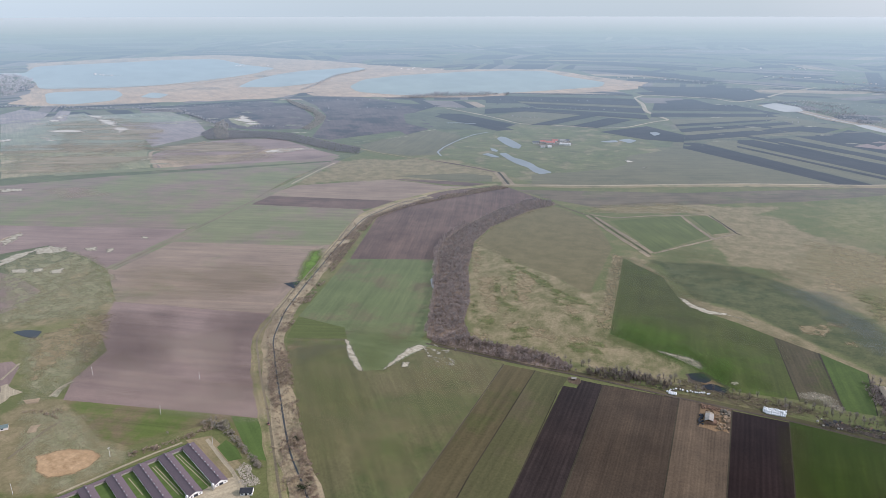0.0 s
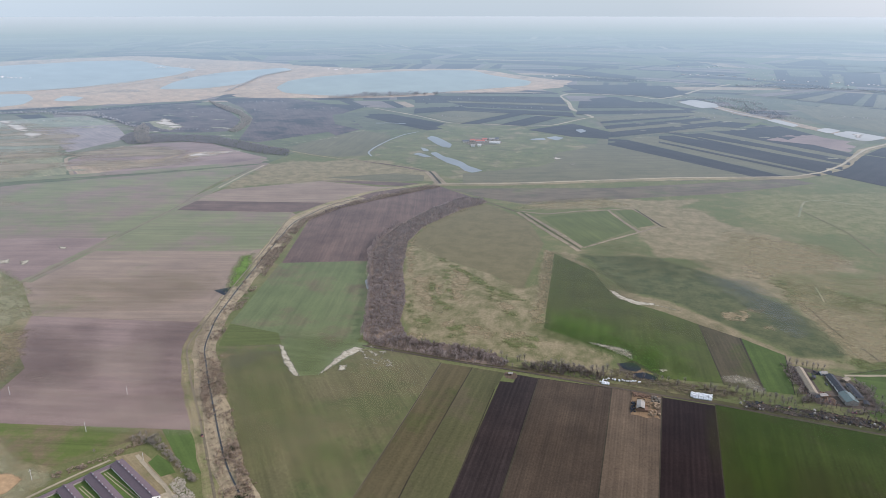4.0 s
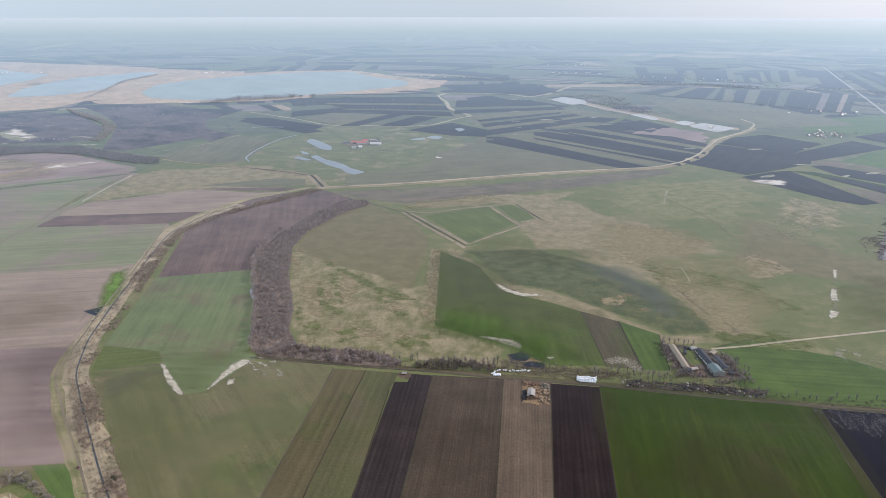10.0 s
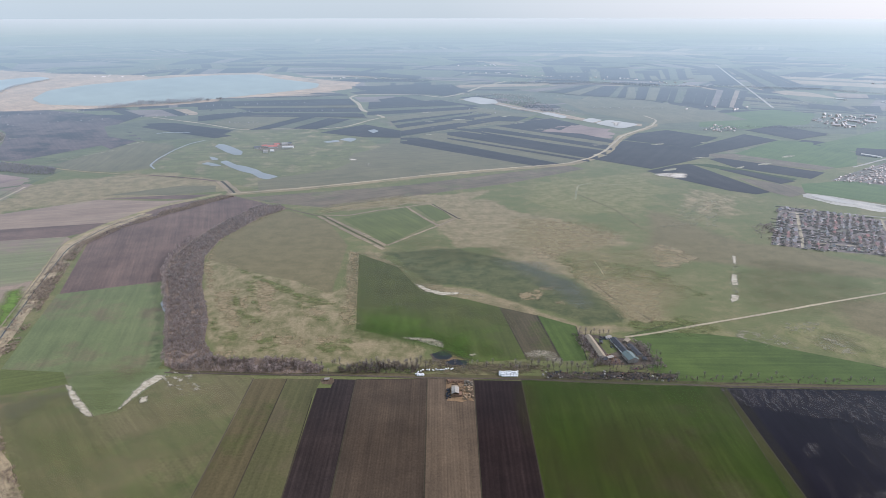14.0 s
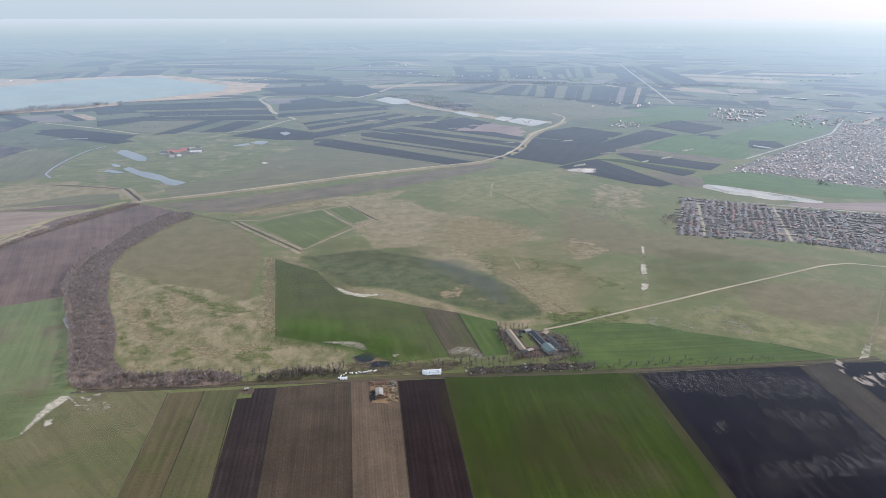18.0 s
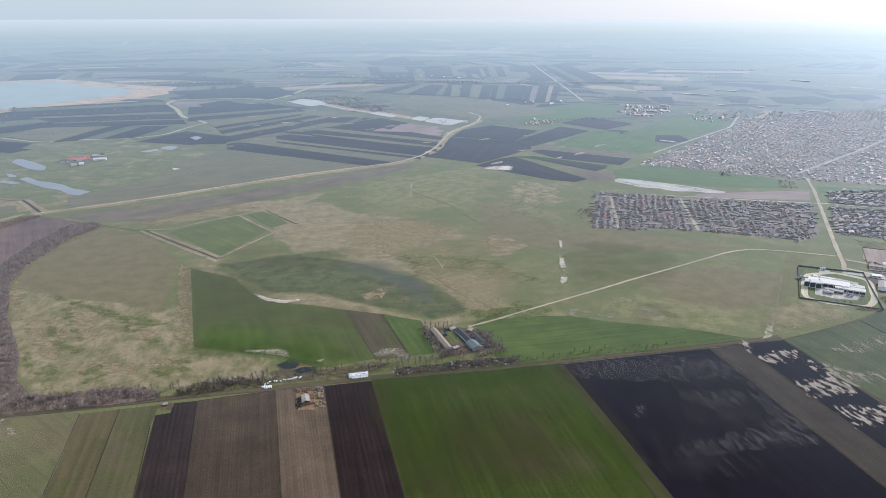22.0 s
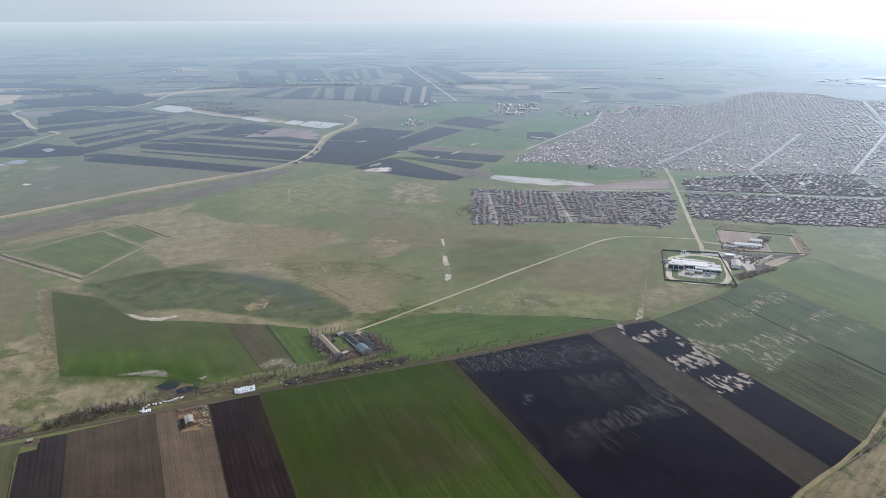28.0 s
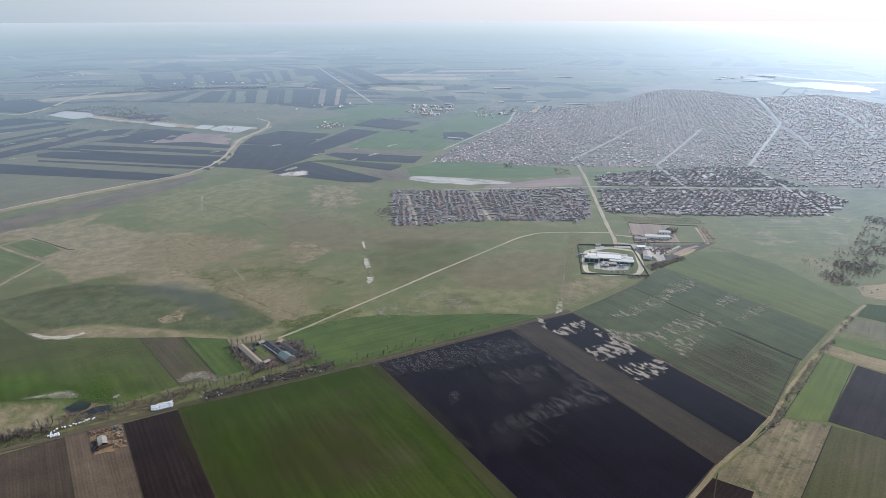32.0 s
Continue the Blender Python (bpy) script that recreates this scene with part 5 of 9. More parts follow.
field("winter_wheat_field", wheat_salt, 2, [(672, 618), (768, 652), (768, 401), (670, 371)], "darker green wheat field with pale salt flecks")
field("winter_wheat_field", wheat_dull, 2, [(769, 652), (868, 677), (915, 644), (924, 577), (872, 423), (770, 399)], "smooth green wheat field by the ditch")
field("winter_wheat_field", wheat_light, 2, [(708, 369), (710, 337), (581, 288), (551, 313), (632, 342)], "bright green field east of the ditch")
field("winter_wheat_field", wheat_light, 2, [(760, 390), (773, 337), (791, 293), (764, 280), (739, 353), (732, 381)], "bright green field beyond the ditch road")
field("meadow", dry_grass, 2, [(732, 381), (739, 353), (764, 280), (738, 269), (712, 336), (708, 369)], "dry straw strip across the ditch")
field("stubble_field", tussock_dry, 2, [(551, 313), (578, 282), (462, 237), (406, 212), (373, 250), (432, 290), (485, 301)], "dry weedy patch with straw tufts")
field("ploughed_field", soil_dark_far, 2, [(710, 334), (726, 263), (599, 222), (595, 251), (581, 288)], "dark ploughed plot among green fields")
field("winter_wheat_field", wheat_olive, 2, [(577, 282), (595, 251), (599, 222), (602, 206), (489, 153), (406, 212), (462, 237)], "dull green plot beside the dry patch")
field("ploughed_field", soil_dark, 3, [(424, 288), (437, 260), (408, 247), (378, 275)], "small dark ploughed corner by the ditch road")
field("winter_wheat_field", wheat_thin, 2, [(779, 394), (828, 406), (843, 374), (851, 321), (800, 297), (795, 349)], "grey-green plot in the strips")
field("winter_wheat_field", wheat, 2, [(837, 406), (885, 421), (902, 405), (920, 353), (862, 326), (848, 377)], "green plot in the strips")
field("ploughed_field", soil_dark_mauve, 2, [(-507, 840), (-574, 1054), (-576, 1186), (-535, 1295), (-432, 1366), (-361, 1313), (-312, 1273), (-392, 1192), (-413, 1074), (-414, 989), (-384, 879)], "dark brown ploughed field between canal and wood")
field("fallow_field", wheat_thinned, 3, [(-440, 583), (-375, 604), (-367, 594), (-395, 584), (-415, 568), (-417, 554)], "thin brown-green strip at the head of the wheat field")

# the marsh pasture
cover("olive", 6, [(-355, 978), (-364, 1076), (-335, 1213), (-297, 1253), (-203, 1173), (-154, 1047), (-148, 839), (-205, 889), (-288, 931)])
cover("tuft", 10, [(-356, 960), (-355, 978), (-288, 931), (-205, 889), (-148, 839), (-133, 880), (-104, 737), (-51, 709), (-19, 693), (-23, 637), (-108, 650), (-133, 658), (-195, 660), (-247, 668), (-290, 763)])
cover("straw", 8, [(-147, 1011), (-133, 1012), (-102, 745), (-107, 740), (-135, 880)])
field("winter_wheat_field", wheat_deep, 2, [(-131, 1004), (-67, 945), (-31, 853), (29, 826), (70, 800), (89, 662), (36, 655), (-13, 693), (-103, 737)], "deep green wheat field in the pasture")
field("ploughed_field", soil_olive, 2, [(70, 800), (113, 776), (125, 658), (89, 659)], "brown ploughed strip inside the green fields")
field("winter_wheat_field", mown, 2, [(114, 776), (156, 745), (153, 659), (126, 658)], "bright green strip beside the farmyard")
cover("marsh", 14, [(-89, 1008), (25, 1030), (115, 956), (178, 890), (219, 805), (216, 760), (173, 746), (100, 810), (37, 865), (-16, 884), (-63, 950)])
cover("straw", 35, [(18, 1170), (133, 1228), (247, 1127), (288, 1061), (163, 1003), (218, 936), (260, 824), (261, 756), (223, 763), (186, 891), (109, 980), (25, 1053)])
field("winter_wheat_field", wheat_dull, 2, [(-184, 1195), (-73, 1276), (-22, 1165), (-92, 1049)], "green sown enclosure with raised banks")
field("winter_wheat_field", wheat_dull, 2, [(-57, 1277), (-19, 1299), (14, 1205), (-14, 1179)], "small green sown enclosure with raised banks")
field("winter_wheat_field", mown, 2, [(216, 716), (268, 728), (309, 722), (340, 713), (372, 690), (410, 671), (450, 650), (500, 614), (520, 605), (440, 606), (350, 608), (280, 611), (236, 616), (212, 640)], "green mown field behind the farmyard")
field("winter_wheat_field", mown, 3, [(212, 720), (274, 755), (292, 744), (248, 721)], "green triangle beside the gravel road")
field("fallow_field", soil_embank, 2, [(-404, 1348), (-77, 1456), (297, 1661), (337, 1624), (144, 1474), (-72, 1358), (-219, 1271), (-336, 1306)], "long brown-green embankment strip")
field("meadow", pasture_green, 2, [(1057, 790), (1246, 689), (1261, 652), (1104, 568), (1046, 586), (982, 641)], "green meadow east of the compound")
cover("olive", 40, [(389, 1252), (490, 1058), (621, 984), (688, 883), (573, 904), (307, 988)])

# lakes, reeds and ponds
field("reed_bed", reed, 2, [(-2715, 1915), (-3045, 2270), (-3415, 2575), (-4775, 3575), (-4660, 4175), (-4215, 4975), (-3575, 4810), (-3030, 4700), (-2315, 4390), (-1800, 4265), (-1650, 3915), (-1910, 3700), (-1880, 3315), (-1640, 2850), (-1855, 2715), (-1845, 2510), (-2130, 2230), (-2365, 2085), (-2520, 1935)], "pale tan reed bed round the western lakes")
field("reed_bed", reed, 3, [(-1815, 2705), (-1910, 3115), (-2045, 3735), (-1645, 4295), (-1165, 4475), (-650, 3945), (-450, 3825), (-455, 3485), (-625, 3255), (-940, 2980), (-1100, 2840), (-1355, 2730), (-1665, 2645)], "pale tan reed belt along the large lake")
water("lake", lake_water, 4, [(-4570, 2770), (-4105, 2960), (-4025, 2990), (-4465, 3405), (-4325, 3720), (-4195, 4010), (-4130, 4300), (-3830, 4515), (-3250, 4085), (-2845, 3900), (-2725, 3585), (-2655, 3060), (-2705, 2750), (-2810, 2555), (-3105, 2365), (-3495, 2645), (-4165, 2935), (-4025, 2430)], "wide pale blue lake fringed with reeds")
water("lake", lake_water, 4, [(-2955, 2275), (-2735, 2485), (-2540, 2340), (-2415, 2165), (-2465, 2005), (-2580, 1985)], "small pale blue lake among reeds")
water("pond", lake_water, 4, [(-2410, 2305), (-2510, 2475), (-2370, 2440), (-2300, 2310)], "small blue reed pond")
water("lake", lake_green, 4, [(-1795, 3050), (-1915, 3405), (-1855, 3700), (-1580, 4125), (-1340, 4305), (-1130, 4340), (-955, 4045), (-660, 3755), (-635, 3515), (-770, 3330), (-990, 3060), (-1120, 2900), (-1395, 2810), (-1635, 2850)], "large pale blue lake with a reed shore")
water("pond", silt_water, 4, [(745, 1371), (775, 1357), (787, 1326), (805, 1301), (784, 1303), (760, 1330)], "long pale silty pond between the allotments and the town")
water("lake", lake_water, 4, [(3560, 2455), (3660, 2450), (3650, 2350), (3800, 2360), (3840, 2280), (3800, 2180), (3840, 2105), (3735, 1960), (3690, 1905), (3575, 1890), (3515, 1845), (3475, 1915), (3450, 1970), (3485, 2030), (3460, 2090), (3505, 2175), (3460, 2250)], "bright lake beyond the town")
water("pond", pond_water, 4, [(3700, 2710), (3815, 2695), (3795, 2560), (3740, 2535), (3665, 2610)], "far bright pond")
field("puddle", wet_black, 4, [(-541, 722), (-525, 739), (-516, 721), (-517, 711)], "black triangular mud hole at the canal")
water("puddle", dark_water, 4, [(-742, 473), (-731, 484), (-711, 489), (-701, 471), (-719, 470)], "small dark flooded hollow in the meadow")
water("puddle", wet_black, 4.6, [(-14, 674), (1, 681), (10, 669), (4, 660), (-9, 663)], "dark slurry lagoon beside the bales")
water("puddle", wet_black, 4.6, [(1, 655), (11, 662), (25, 658), (24, 648), (7, 649)], "dark slurry lagoon beside the bales")
field("bare_ground", clay_orange, 3.6, [(-5, 674), (11, 671), (22, 661), (17, 656), (2, 657), (-4, 665)], "orange clay bank between slurry lagoons")
water("puddle", pond_water, 4, [(-364, 815), (-359, 825), (-342, 786), (-348, 785)], "narrow flooded edge beside the tree belt")
water("pond", pond_water, 4, [(-640, 1915), (-640, 1955), (-620, 1945), (-586, 1903), (-540, 1839), (-531, 1789), (-549, 1791), (-579, 1825), (-605, 1862)], "narrow blue pond in the pasture")
water("pond", pond_water, 4, [(-562, 1703), (-549, 1721), (-510, 1668), (-486, 1654), (-446, 1615), (-423, 1579), (-398, 1558), (-376, 1537), (-395, 1508), (-418, 1525), (-443, 1566), (-479, 1595), (-515, 1638)], "long curved blue pond in the pasture")
water("pond", pond_water, 4, [(-609, 1769), (-596, 1765), (-576, 1742), (-573, 1724), (-588, 1727)], "small shallow pond in the pasture")
water("pond", pond_water, 4, [(-599, 1676), (-590, 1698), (-567, 1682), (-541, 1657), (-559, 1649), (-579, 1665)], "shallow wet streak in the pasture")
water("pond", pond_water, 4, [(-309, 2025), (-285, 2060), (-256, 2038), (-269, 1987)], "small bright pond beside the farmstead")
water("pond", pond_water, 4, [(-352, 1987), (-312, 2022), (-301, 1991), (-333, 1972)], "small bright pond beside the farmstead")
water("pond", pond_water, 5, [(-243, 2195), (-223, 2217), (-205, 2180), (-220, 2139)], "round puddle in the dark field")
ribbon("river_bank", dry_bare, 52, 3.5, [(85, 3055), (205, 2935), (315, 2690), (380, 2625), (445, 2500), (486, 2427), (564, 2333), (658, 2308)], "pale muddy bank along the fish ponds")
water("pond", silt_water, 5, [(75, 3025), (135, 3140), (220, 3025), (225, 2905), (155, 2855)], "fish pond beside the river road")
ribbon("river", silt_water, 9, 5, [(205, 2900), (270, 2770), (325, 2680), (375, 2590)], "narrow pale river beside the fish ponds")
water("pond", silt_water, 5, [(355, 2595), (390, 2630), (445, 2505), (420, 2455)], "narrow fish pond")
water("pond", silt_water, 5, [(477, 2414), (520, 2475), (552, 2422), (503, 2352)], "fish pond with straight banks")
water("pond", silt_water, 5, [(506, 2343), (573, 2428), (656, 2322), (572, 2226)], "pale rectangular fish pond")
water("lake", lake_water, 4, [(-2285, 2800), (-2450, 3135), (-2545, 3475), (-2565, 3750), (-2400, 4180), (-2255, 4070), (-2180, 3535), (-2050, 3155), (-2100, 2895)], "narrow pale blue lake among reeds")
field("ploughed_field", soil_marbled, 2, [(-1990, 2090), (-1915, 2280), (-1790, 2390), (-1550, 2270), (-1365, 2071), (-1255, 1857), (-1330, 1805), (-1486, 1765), (-1810, 1945)], "dark ploughed field below the reed beds")
field("meadow", pasture_pale, 3, [(-1635, 1945), (-1595, 1985), (-1454, 1882), (-1445, 1804), (-1554, 1866)], "pale wet clearing in the dark field")
field("ploughed_field", soil_marbled, 2, [(-1775, 2570), (-1665, 2690), (-1500, 2675), (-1265, 2550), (-1090, 2555), (-1095, 2330), (-887, 2026), (-912, 1874), (-964, 1931), (-1075, 1711), (-1149, 1726), (-1271, 1981), (-1355, 2135), (-1535, 2350)], "vast dark ploughed field in front of the lake")
ribbon("dry_bank", dry_bare, 9, 3, [(-1395, 1551), (-1402, 1442), (-1420, 1372), (-1371, 1317), (-1242, 1209)], "pale dry bank at the field edge")
field("bare_ground", dry_bare, 3, [(-1329, 1293), (-1284, 1354), (-1196, 1423), (-1170, 1494), (-1158, 1401), (-1187, 1307), (-1231, 1212)], "pale dry hollow between ploughed fields")
field("bare_ground", dry_bare, 3, [(-1145, 1451), (-1161, 1524), (-1079, 1569), (-1070, 1544), (-1108, 1471)], "pale dry streak in the ploughed land")
ribbon("dyke", reed, 12, 5, [(-1910, 2810), (-2000, 3080), (-2120, 3390), (-2195, 3615), (-2215, 3975), (-2255, 4400)], "reed-grown dyke with brush between the lakes")
ribbon("worn_track", track_dirt, 2, 3, [(687, 774), (638, 720), (599, 675), (554, 630)], "pale worn track down to the black field")

# salt and bare patches
field("bare_ground", salt, 4, [(556, 637), (565, 635), (536, 605), (523, 603)], "white gravel pit beside the black field")
ribbon("salt_streak", salt, 1.6, 4, [(-2, 842), (20, 845), (52, 834)], "pale salt rim of the marsh")
field("bare_ground", salt, 4, [(517, 1576), (554, 1577), (542, 1533), (508, 1532)], "pale salt spot in the ploughed land")
field("bare_ground", salt, 4, [(-577, 390), (-584, 417), (-578, 418), (-575, 403), (-568, 391)], "pale bare edge beside the ploughed field")
field("bare_ground", dry_bare, 4, [(-1079, 703), (-1086, 746), (-1075, 734), (-1065, 693)], "pale bare streak on the plain")

# roads and tracks
ribbon("dry_bank", dry_grass, 6, 4, [(-1105, 1705), (-941, 1629), (-847, 1590), (-738, 1562), (-661, 1554), (-609, 1543)], "dry bank along the meadow dyke")
ribbon("salt_streak", salt, 3, 4.5, [(-987, 1692), (-967, 1738), (-935, 1785), (-895, 1855)], "pale salt line between ploughland and wheat")
ribbon("salt_streak", salt, 6, 4.5, [(-895, 1940), (-880, 1970), (-870, 2000)], "pale wet streak in the ploughland")
ribbon("verge", verge_grass, 14, 3, [(-266, 332), (-302, 373), (-346, 423), (-382, 463), (-423, 510), (-465, 563), (-481, 599), (-490, 637), (-517, 728), (-570, 916), (-610, 1061), (-592, 1163), (-546, 1280), (-457, 1382)], "dry grassy canal bank with wheel tracks")
ribbon("track", track_dirt, 2.2, 5, [(-265, 332), (-301, 373), (-361, 443), (-416, 504), (-472, 570), (-493, 638), (-523, 736), (-569, 907), (-617, 1062), (-598, 1175)], "dirt wheel track along the canal")
ribbon("embankment", dry_grass, 26, 3, [(-447, 1375), (-270, 1434), (35, 1577), (298, 1668), (374, 1739), (438, 1838), (487, 1966), (540, 2091), (680, 2270), (740, 2410), (725, 2530)], "dry grassy embankment of the field road")
ribbon("road", track_pale, 7, 5, [(-439, 1380), (-271, 1440), (35, 1589), (300, 1681), (376, 1753), (437, 1854), (492, 1984), (544, 2102), (683, 2282), (740, 2420), (725, 2530)], "pale dirt road on the embankment")
ribbon("road", track_pale, 3.8, 5, [(207, 715), (250, 728), (292, 744), (385, 776), (479, 811), (584, 847), (675, 879), (718, 882), (764, 860), (825, 820)], "pale gravel road across the pasture")
ribbon("road", track_pale, 6.5, 6, [(1160, 1281), (1085, 1172), (959, 1001), (855, 860), (807, 792), (782, 763)], "pale straight road from the town to the compound")
ribbon("track", yard_soil, 2.8, 5, [(-288, 632), (-197, 628), (-127, 627), (-75, 625), (-28, 622), (29, 620), (79, 619), (136, 614), (196, 610), (240, 608), (277, 605), (348, 603), (420, 600), (487, 599), (546, 600)], "dirt field track along the tree row")
ribbon("verge", weedy_strip, 8, 3, [(-284, 636), (-197, 632), (-127, 631), (-75, 629), (-28, 626), (29, 624), (79, 623), (136, 618), (196, 614), (240, 612), (277, 609), (348, 607), (420, 604), (487, 603), (546, 604)], "weedy verge along the tree row")
ribbon("headland", wheat_fade, 20, 2.6, [(-903, 1463), (-871, 1229), (-850, 1047), (-833, 919), (-823, 821), (-813, 737), (-805, 671)], "sown headland along a field balk")
ribbon("headland", wheat_fade, 34, 2.6, [(-1415, 1077), (-1346, 1135), (-1254, 1203), (-1094, 1322), (-980, 1419), (-927, 1503)], "sown headland along the upper field edge")
ribbon("balk", track_dirt, 1.8, 4, [(-909, 1473), (-854, 1052), (-826, 825), (-807, 673)], "thin brown balk between two fields")
ribbon("path", furrow_soil, 1.2, 4.6, [(197, 904), (207, 878), (213, 850), (226, 808)], "dark cattle path through the dry grass")
ribbon("path", furrow_soil, 1.2, 4.6, [(238, 789), (245, 774), (250, 757)], "dark cattle path along the marsh")
ribbon("path", pasture_pale, 2.2, 4.6, [(225, 972), (226, 945), (226, 917)], "short pale rut in the pasture")
ribbon("track", track_dirt, 1.4, 4, [(-193, 620), (-193, 432), (-194, 364)], "thin pale balk between two fields")
ribbon("track", dry_grass, 4, 3, [(349, 263), (390, 280), (439, 296), (488, 305), (544, 319), (615, 346), (711, 376), (819, 407), (881, 420)], "dry grassy track along the boundary ditch")
ribbon("track", track_pale, 9, 4, [(-1045, 2490), (-817, 2343), (-657, 2210), (-547, 2228), (-407, 2218), (-322, 2265), (-247, 2444), (-213, 2489)], "pale winding farm road")
ribbon("road", track_pale, 16, 4, [(-213, 2489), (-315, 2680), (-355, 2900), (-420, 3090), (-390, 3235), (-105, 3210)], "wide sandy river road")
ribbon("road", track_pale, 16, 4, [(-105, 3210), (-10, 3105), (75, 3245), (185, 3575), (335, 3870)], "wide sandy river road")
ribbon("track", track_pale, 5, 4, [(-866, 1212), (-884, 1330), (-895, 1437)], "narrow pale farm track")
ribbon("track", track_dirt, 3, 4, [(-808, 507), (-806, 668), (-818, 803), (-848, 1038), (-896, 1221), (-908, 1451)], "field track across the western plain")
ribbon("road", road_pale, 10, 5, [(1980, 5205), (1645, 4015), (1425, 3215), (1290, 2740)], "far straight highway")
ribbon("dyke", reed, 14, 5, [(-3105, 2365), (-2810, 2555), (-2705, 2750), (-2685, 3090), (-2670, 3440), (-2815, 3785)], "reed-grown dyke between the lakes")
ribbon("ditch", soil_dark_mauve, 2.6, 4, [(-310, 1276), (-272, 1245), (-230, 1215)], "dark drainage ditch with earth banks")
ribbon("bank", bank_earth, 7, 4, [(-230, 1215), (-192, 1159), (-160, 1114), (-121, 1062), (-95, 1026)], "pale dry outer bank of the enclosure")
ribbon("bank", bank_earth, 7, 4, [(-214, 1210), (-182, 1168), (-146, 1119), (-117, 1079), (-93, 1045)], "pale dry inner bank of the enclosure")
ribbon("ditch", soil_olive, 1.8, 5, [(-226, 1222), (-187, 1165), (-153, 1116), (-119, 1071), (-94, 1034)], "dark ditch between the two banks")
ribbon("bank", bank_earth, 6, 3.6, [(-228, 1222), (-180, 1216), (-123, 1254), (-72, 1279)], "dry earth bank of the enclosure")
ribbon("bank", bank_earth, 5, 3.6, [(-72, 1279), (-29, 1303), (25, 1206), (-10, 1154), (-57, 1092), (-91, 1045)], "dry earth bank of the small enclosure")
ribbon("bank", bank_earth, 6, 3.6, [(-72, 1279), (-40, 1210), (-10, 1154)], "dry earth bank between the enclosures")
ribbon("ditch", furrow_soil, 2.2, 5, [(-24, 1298), (1, 1250), (25, 1199), (33, 1194)], "dark ditch beside the small enclosure")
ribbon("path", bank_earth, 2.2, 3.6, [(-224, 1232), (-175, 1260), (-105, 1283), (-73, 1300)], "worn path outside the enclosure")
ribbon("track", pasture_pale, 4, 3, [(261, 1333), (287, 1452), (328, 1479), (383, 1455)], "faint hoof track curving over the pasture")
ribbon("ditch", olive_grass, 2.5, 3, [(273, 1379), (324, 1253), (338, 1146), (363, 1069), (425, 1043)], "grassed-over ditch in the pasture")
ribbon("road", track_pale, 5, 5, [(823, 805), (838, 785), (868, 751)], "road past the compound wall")
ribbon("street", road_pale, 7, 6, [(1170, 1327), (1503, 1512), (1742, 1652), (1960, 1765), (2270, 1870)], "town street")
ribbon("street", road_pale, 7, 6, [(1326, 1179), (1553, 1308), (1932, 1535)], "town street")
ribbon("street", road_pale, 8, 6, [(1514, 1054), (1809, 1217), (2215, 1445)], "wide town street")
ribbon("street", road_pale, 9, 6, [(2215, 1445), (2490, 1670), (2850, 1995)], "wide town street")
ribbon("street", road_pale, 5, 6, [(1326, 1179), (1249, 1058), (1198, 976)], "town street")
ribbon("street", road_pale, 6, 6, [(1465, 979), (1392, 881), (1309, 771), (1244, 687)], "town street")
ribbon("street", road_pale, 7, 6, [(985, 1639), (1186, 1783), (1455, 1975), (1680, 2235)], "street along the edge of the town")
ribbon("street", road_pale, 5, 6, [(741, 1233), (809, 1199), (944, 1128), (1044, 1082), (1223, 957), (1388, 845), (1551, 745)], "street between the allotments and the town")
ribbon("street", road_pale, 5, 6, [(2220, 1440), (2061, 1284), (1850, 1094)], "street in the outer town")
ribbon("street", road_pale, 6, 6, [(3225, 1885), (2800, 1540), (2235, 1135)], "street in the outer town")
ribbon("street", track_pale, 5, 6, [(655, 1236), (604, 1118), (567, 1033)], "allotment lane")
ribbon("street", track_pale, 5, 6, [(786, 1195), (733, 1077), (694, 989)], "allotment lane")
ribbon("street", track_pale, 3, 6, [(636, 1242), (782, 1187), (814, 1171)], "allotment lane")
ribbon("street", track_pale, 3, 6, [(582, 1063), (717, 1025), (762, 983)], "allotment lane")
ribbon("street", track_pale, 3, 6, [(1260, 923), (1214, 846), (1167, 780)], "narrow street in the outer town")
ribbon("furrow", soil_dark, 1.6, 4, [(671, 618), (670, 489), (672, 372)], "dark furrow between two wheat fields")

# drifts of grass over the pasture
cover("straw", 14, [(-116, 1012), (-68, 962), (-36, 883), (37, 861), (100, 810), (165, 742), (219, 747), (221, 729), (156, 727), (110, 772), (70, 798), (29, 826), (-23, 853), (-62, 931), (-113, 986)])
cover("lush", 30, [(410, 758), (482, 736), (540, 678), (529, 633), (483, 636), (420, 678), (392, 724)])
cover("lush", 30, [(226, 728), (277, 760), (332, 743), (345, 714), (307, 708), (230, 710)])
cover("straw", 25, [(-41, 1251), (-1, 1330), (83, 1333), (172, 1210), (290, 1089), (244, 1037), (22, 1030)])
cover("tuft", 25, [(519, 1434), (587, 1349), (537, 1221), (473, 1219), (458, 1292)])
cover("lush", 40, [(207, 1488), (434, 1566), (474, 1432), (384, 1264), (268, 1213), (164, 1308)])
cover("olive", 40, [(502, 819), (610, 819), (685, 779), (616, 693), (535, 679), (475, 724)])
cover("straw", 20, [(-296, 1329), (-72, 1368), (90, 1396), (53, 1340), (-69, 1293), (-183, 1248)])
cover("tuft", 20, [(589, 675), (650, 683), (692, 643), (628, 631), (552, 614)])
cover("lush", 20, [(-760, 470), (-700, 520), (-640, 470), (-590, 395), (-640, 390), (-740, 425)])
cover("straw", 20, [(-702, 448), (-693, 483), (-640, 474), (-588, 399), (-626, 399)])
field("fallow_field", soil_mauve, 3, [(836, 1215), (1015, 1196), (1076, 1177), (1026, 1113), (813, 1195)], "reddish dry ground along the allotment lane")
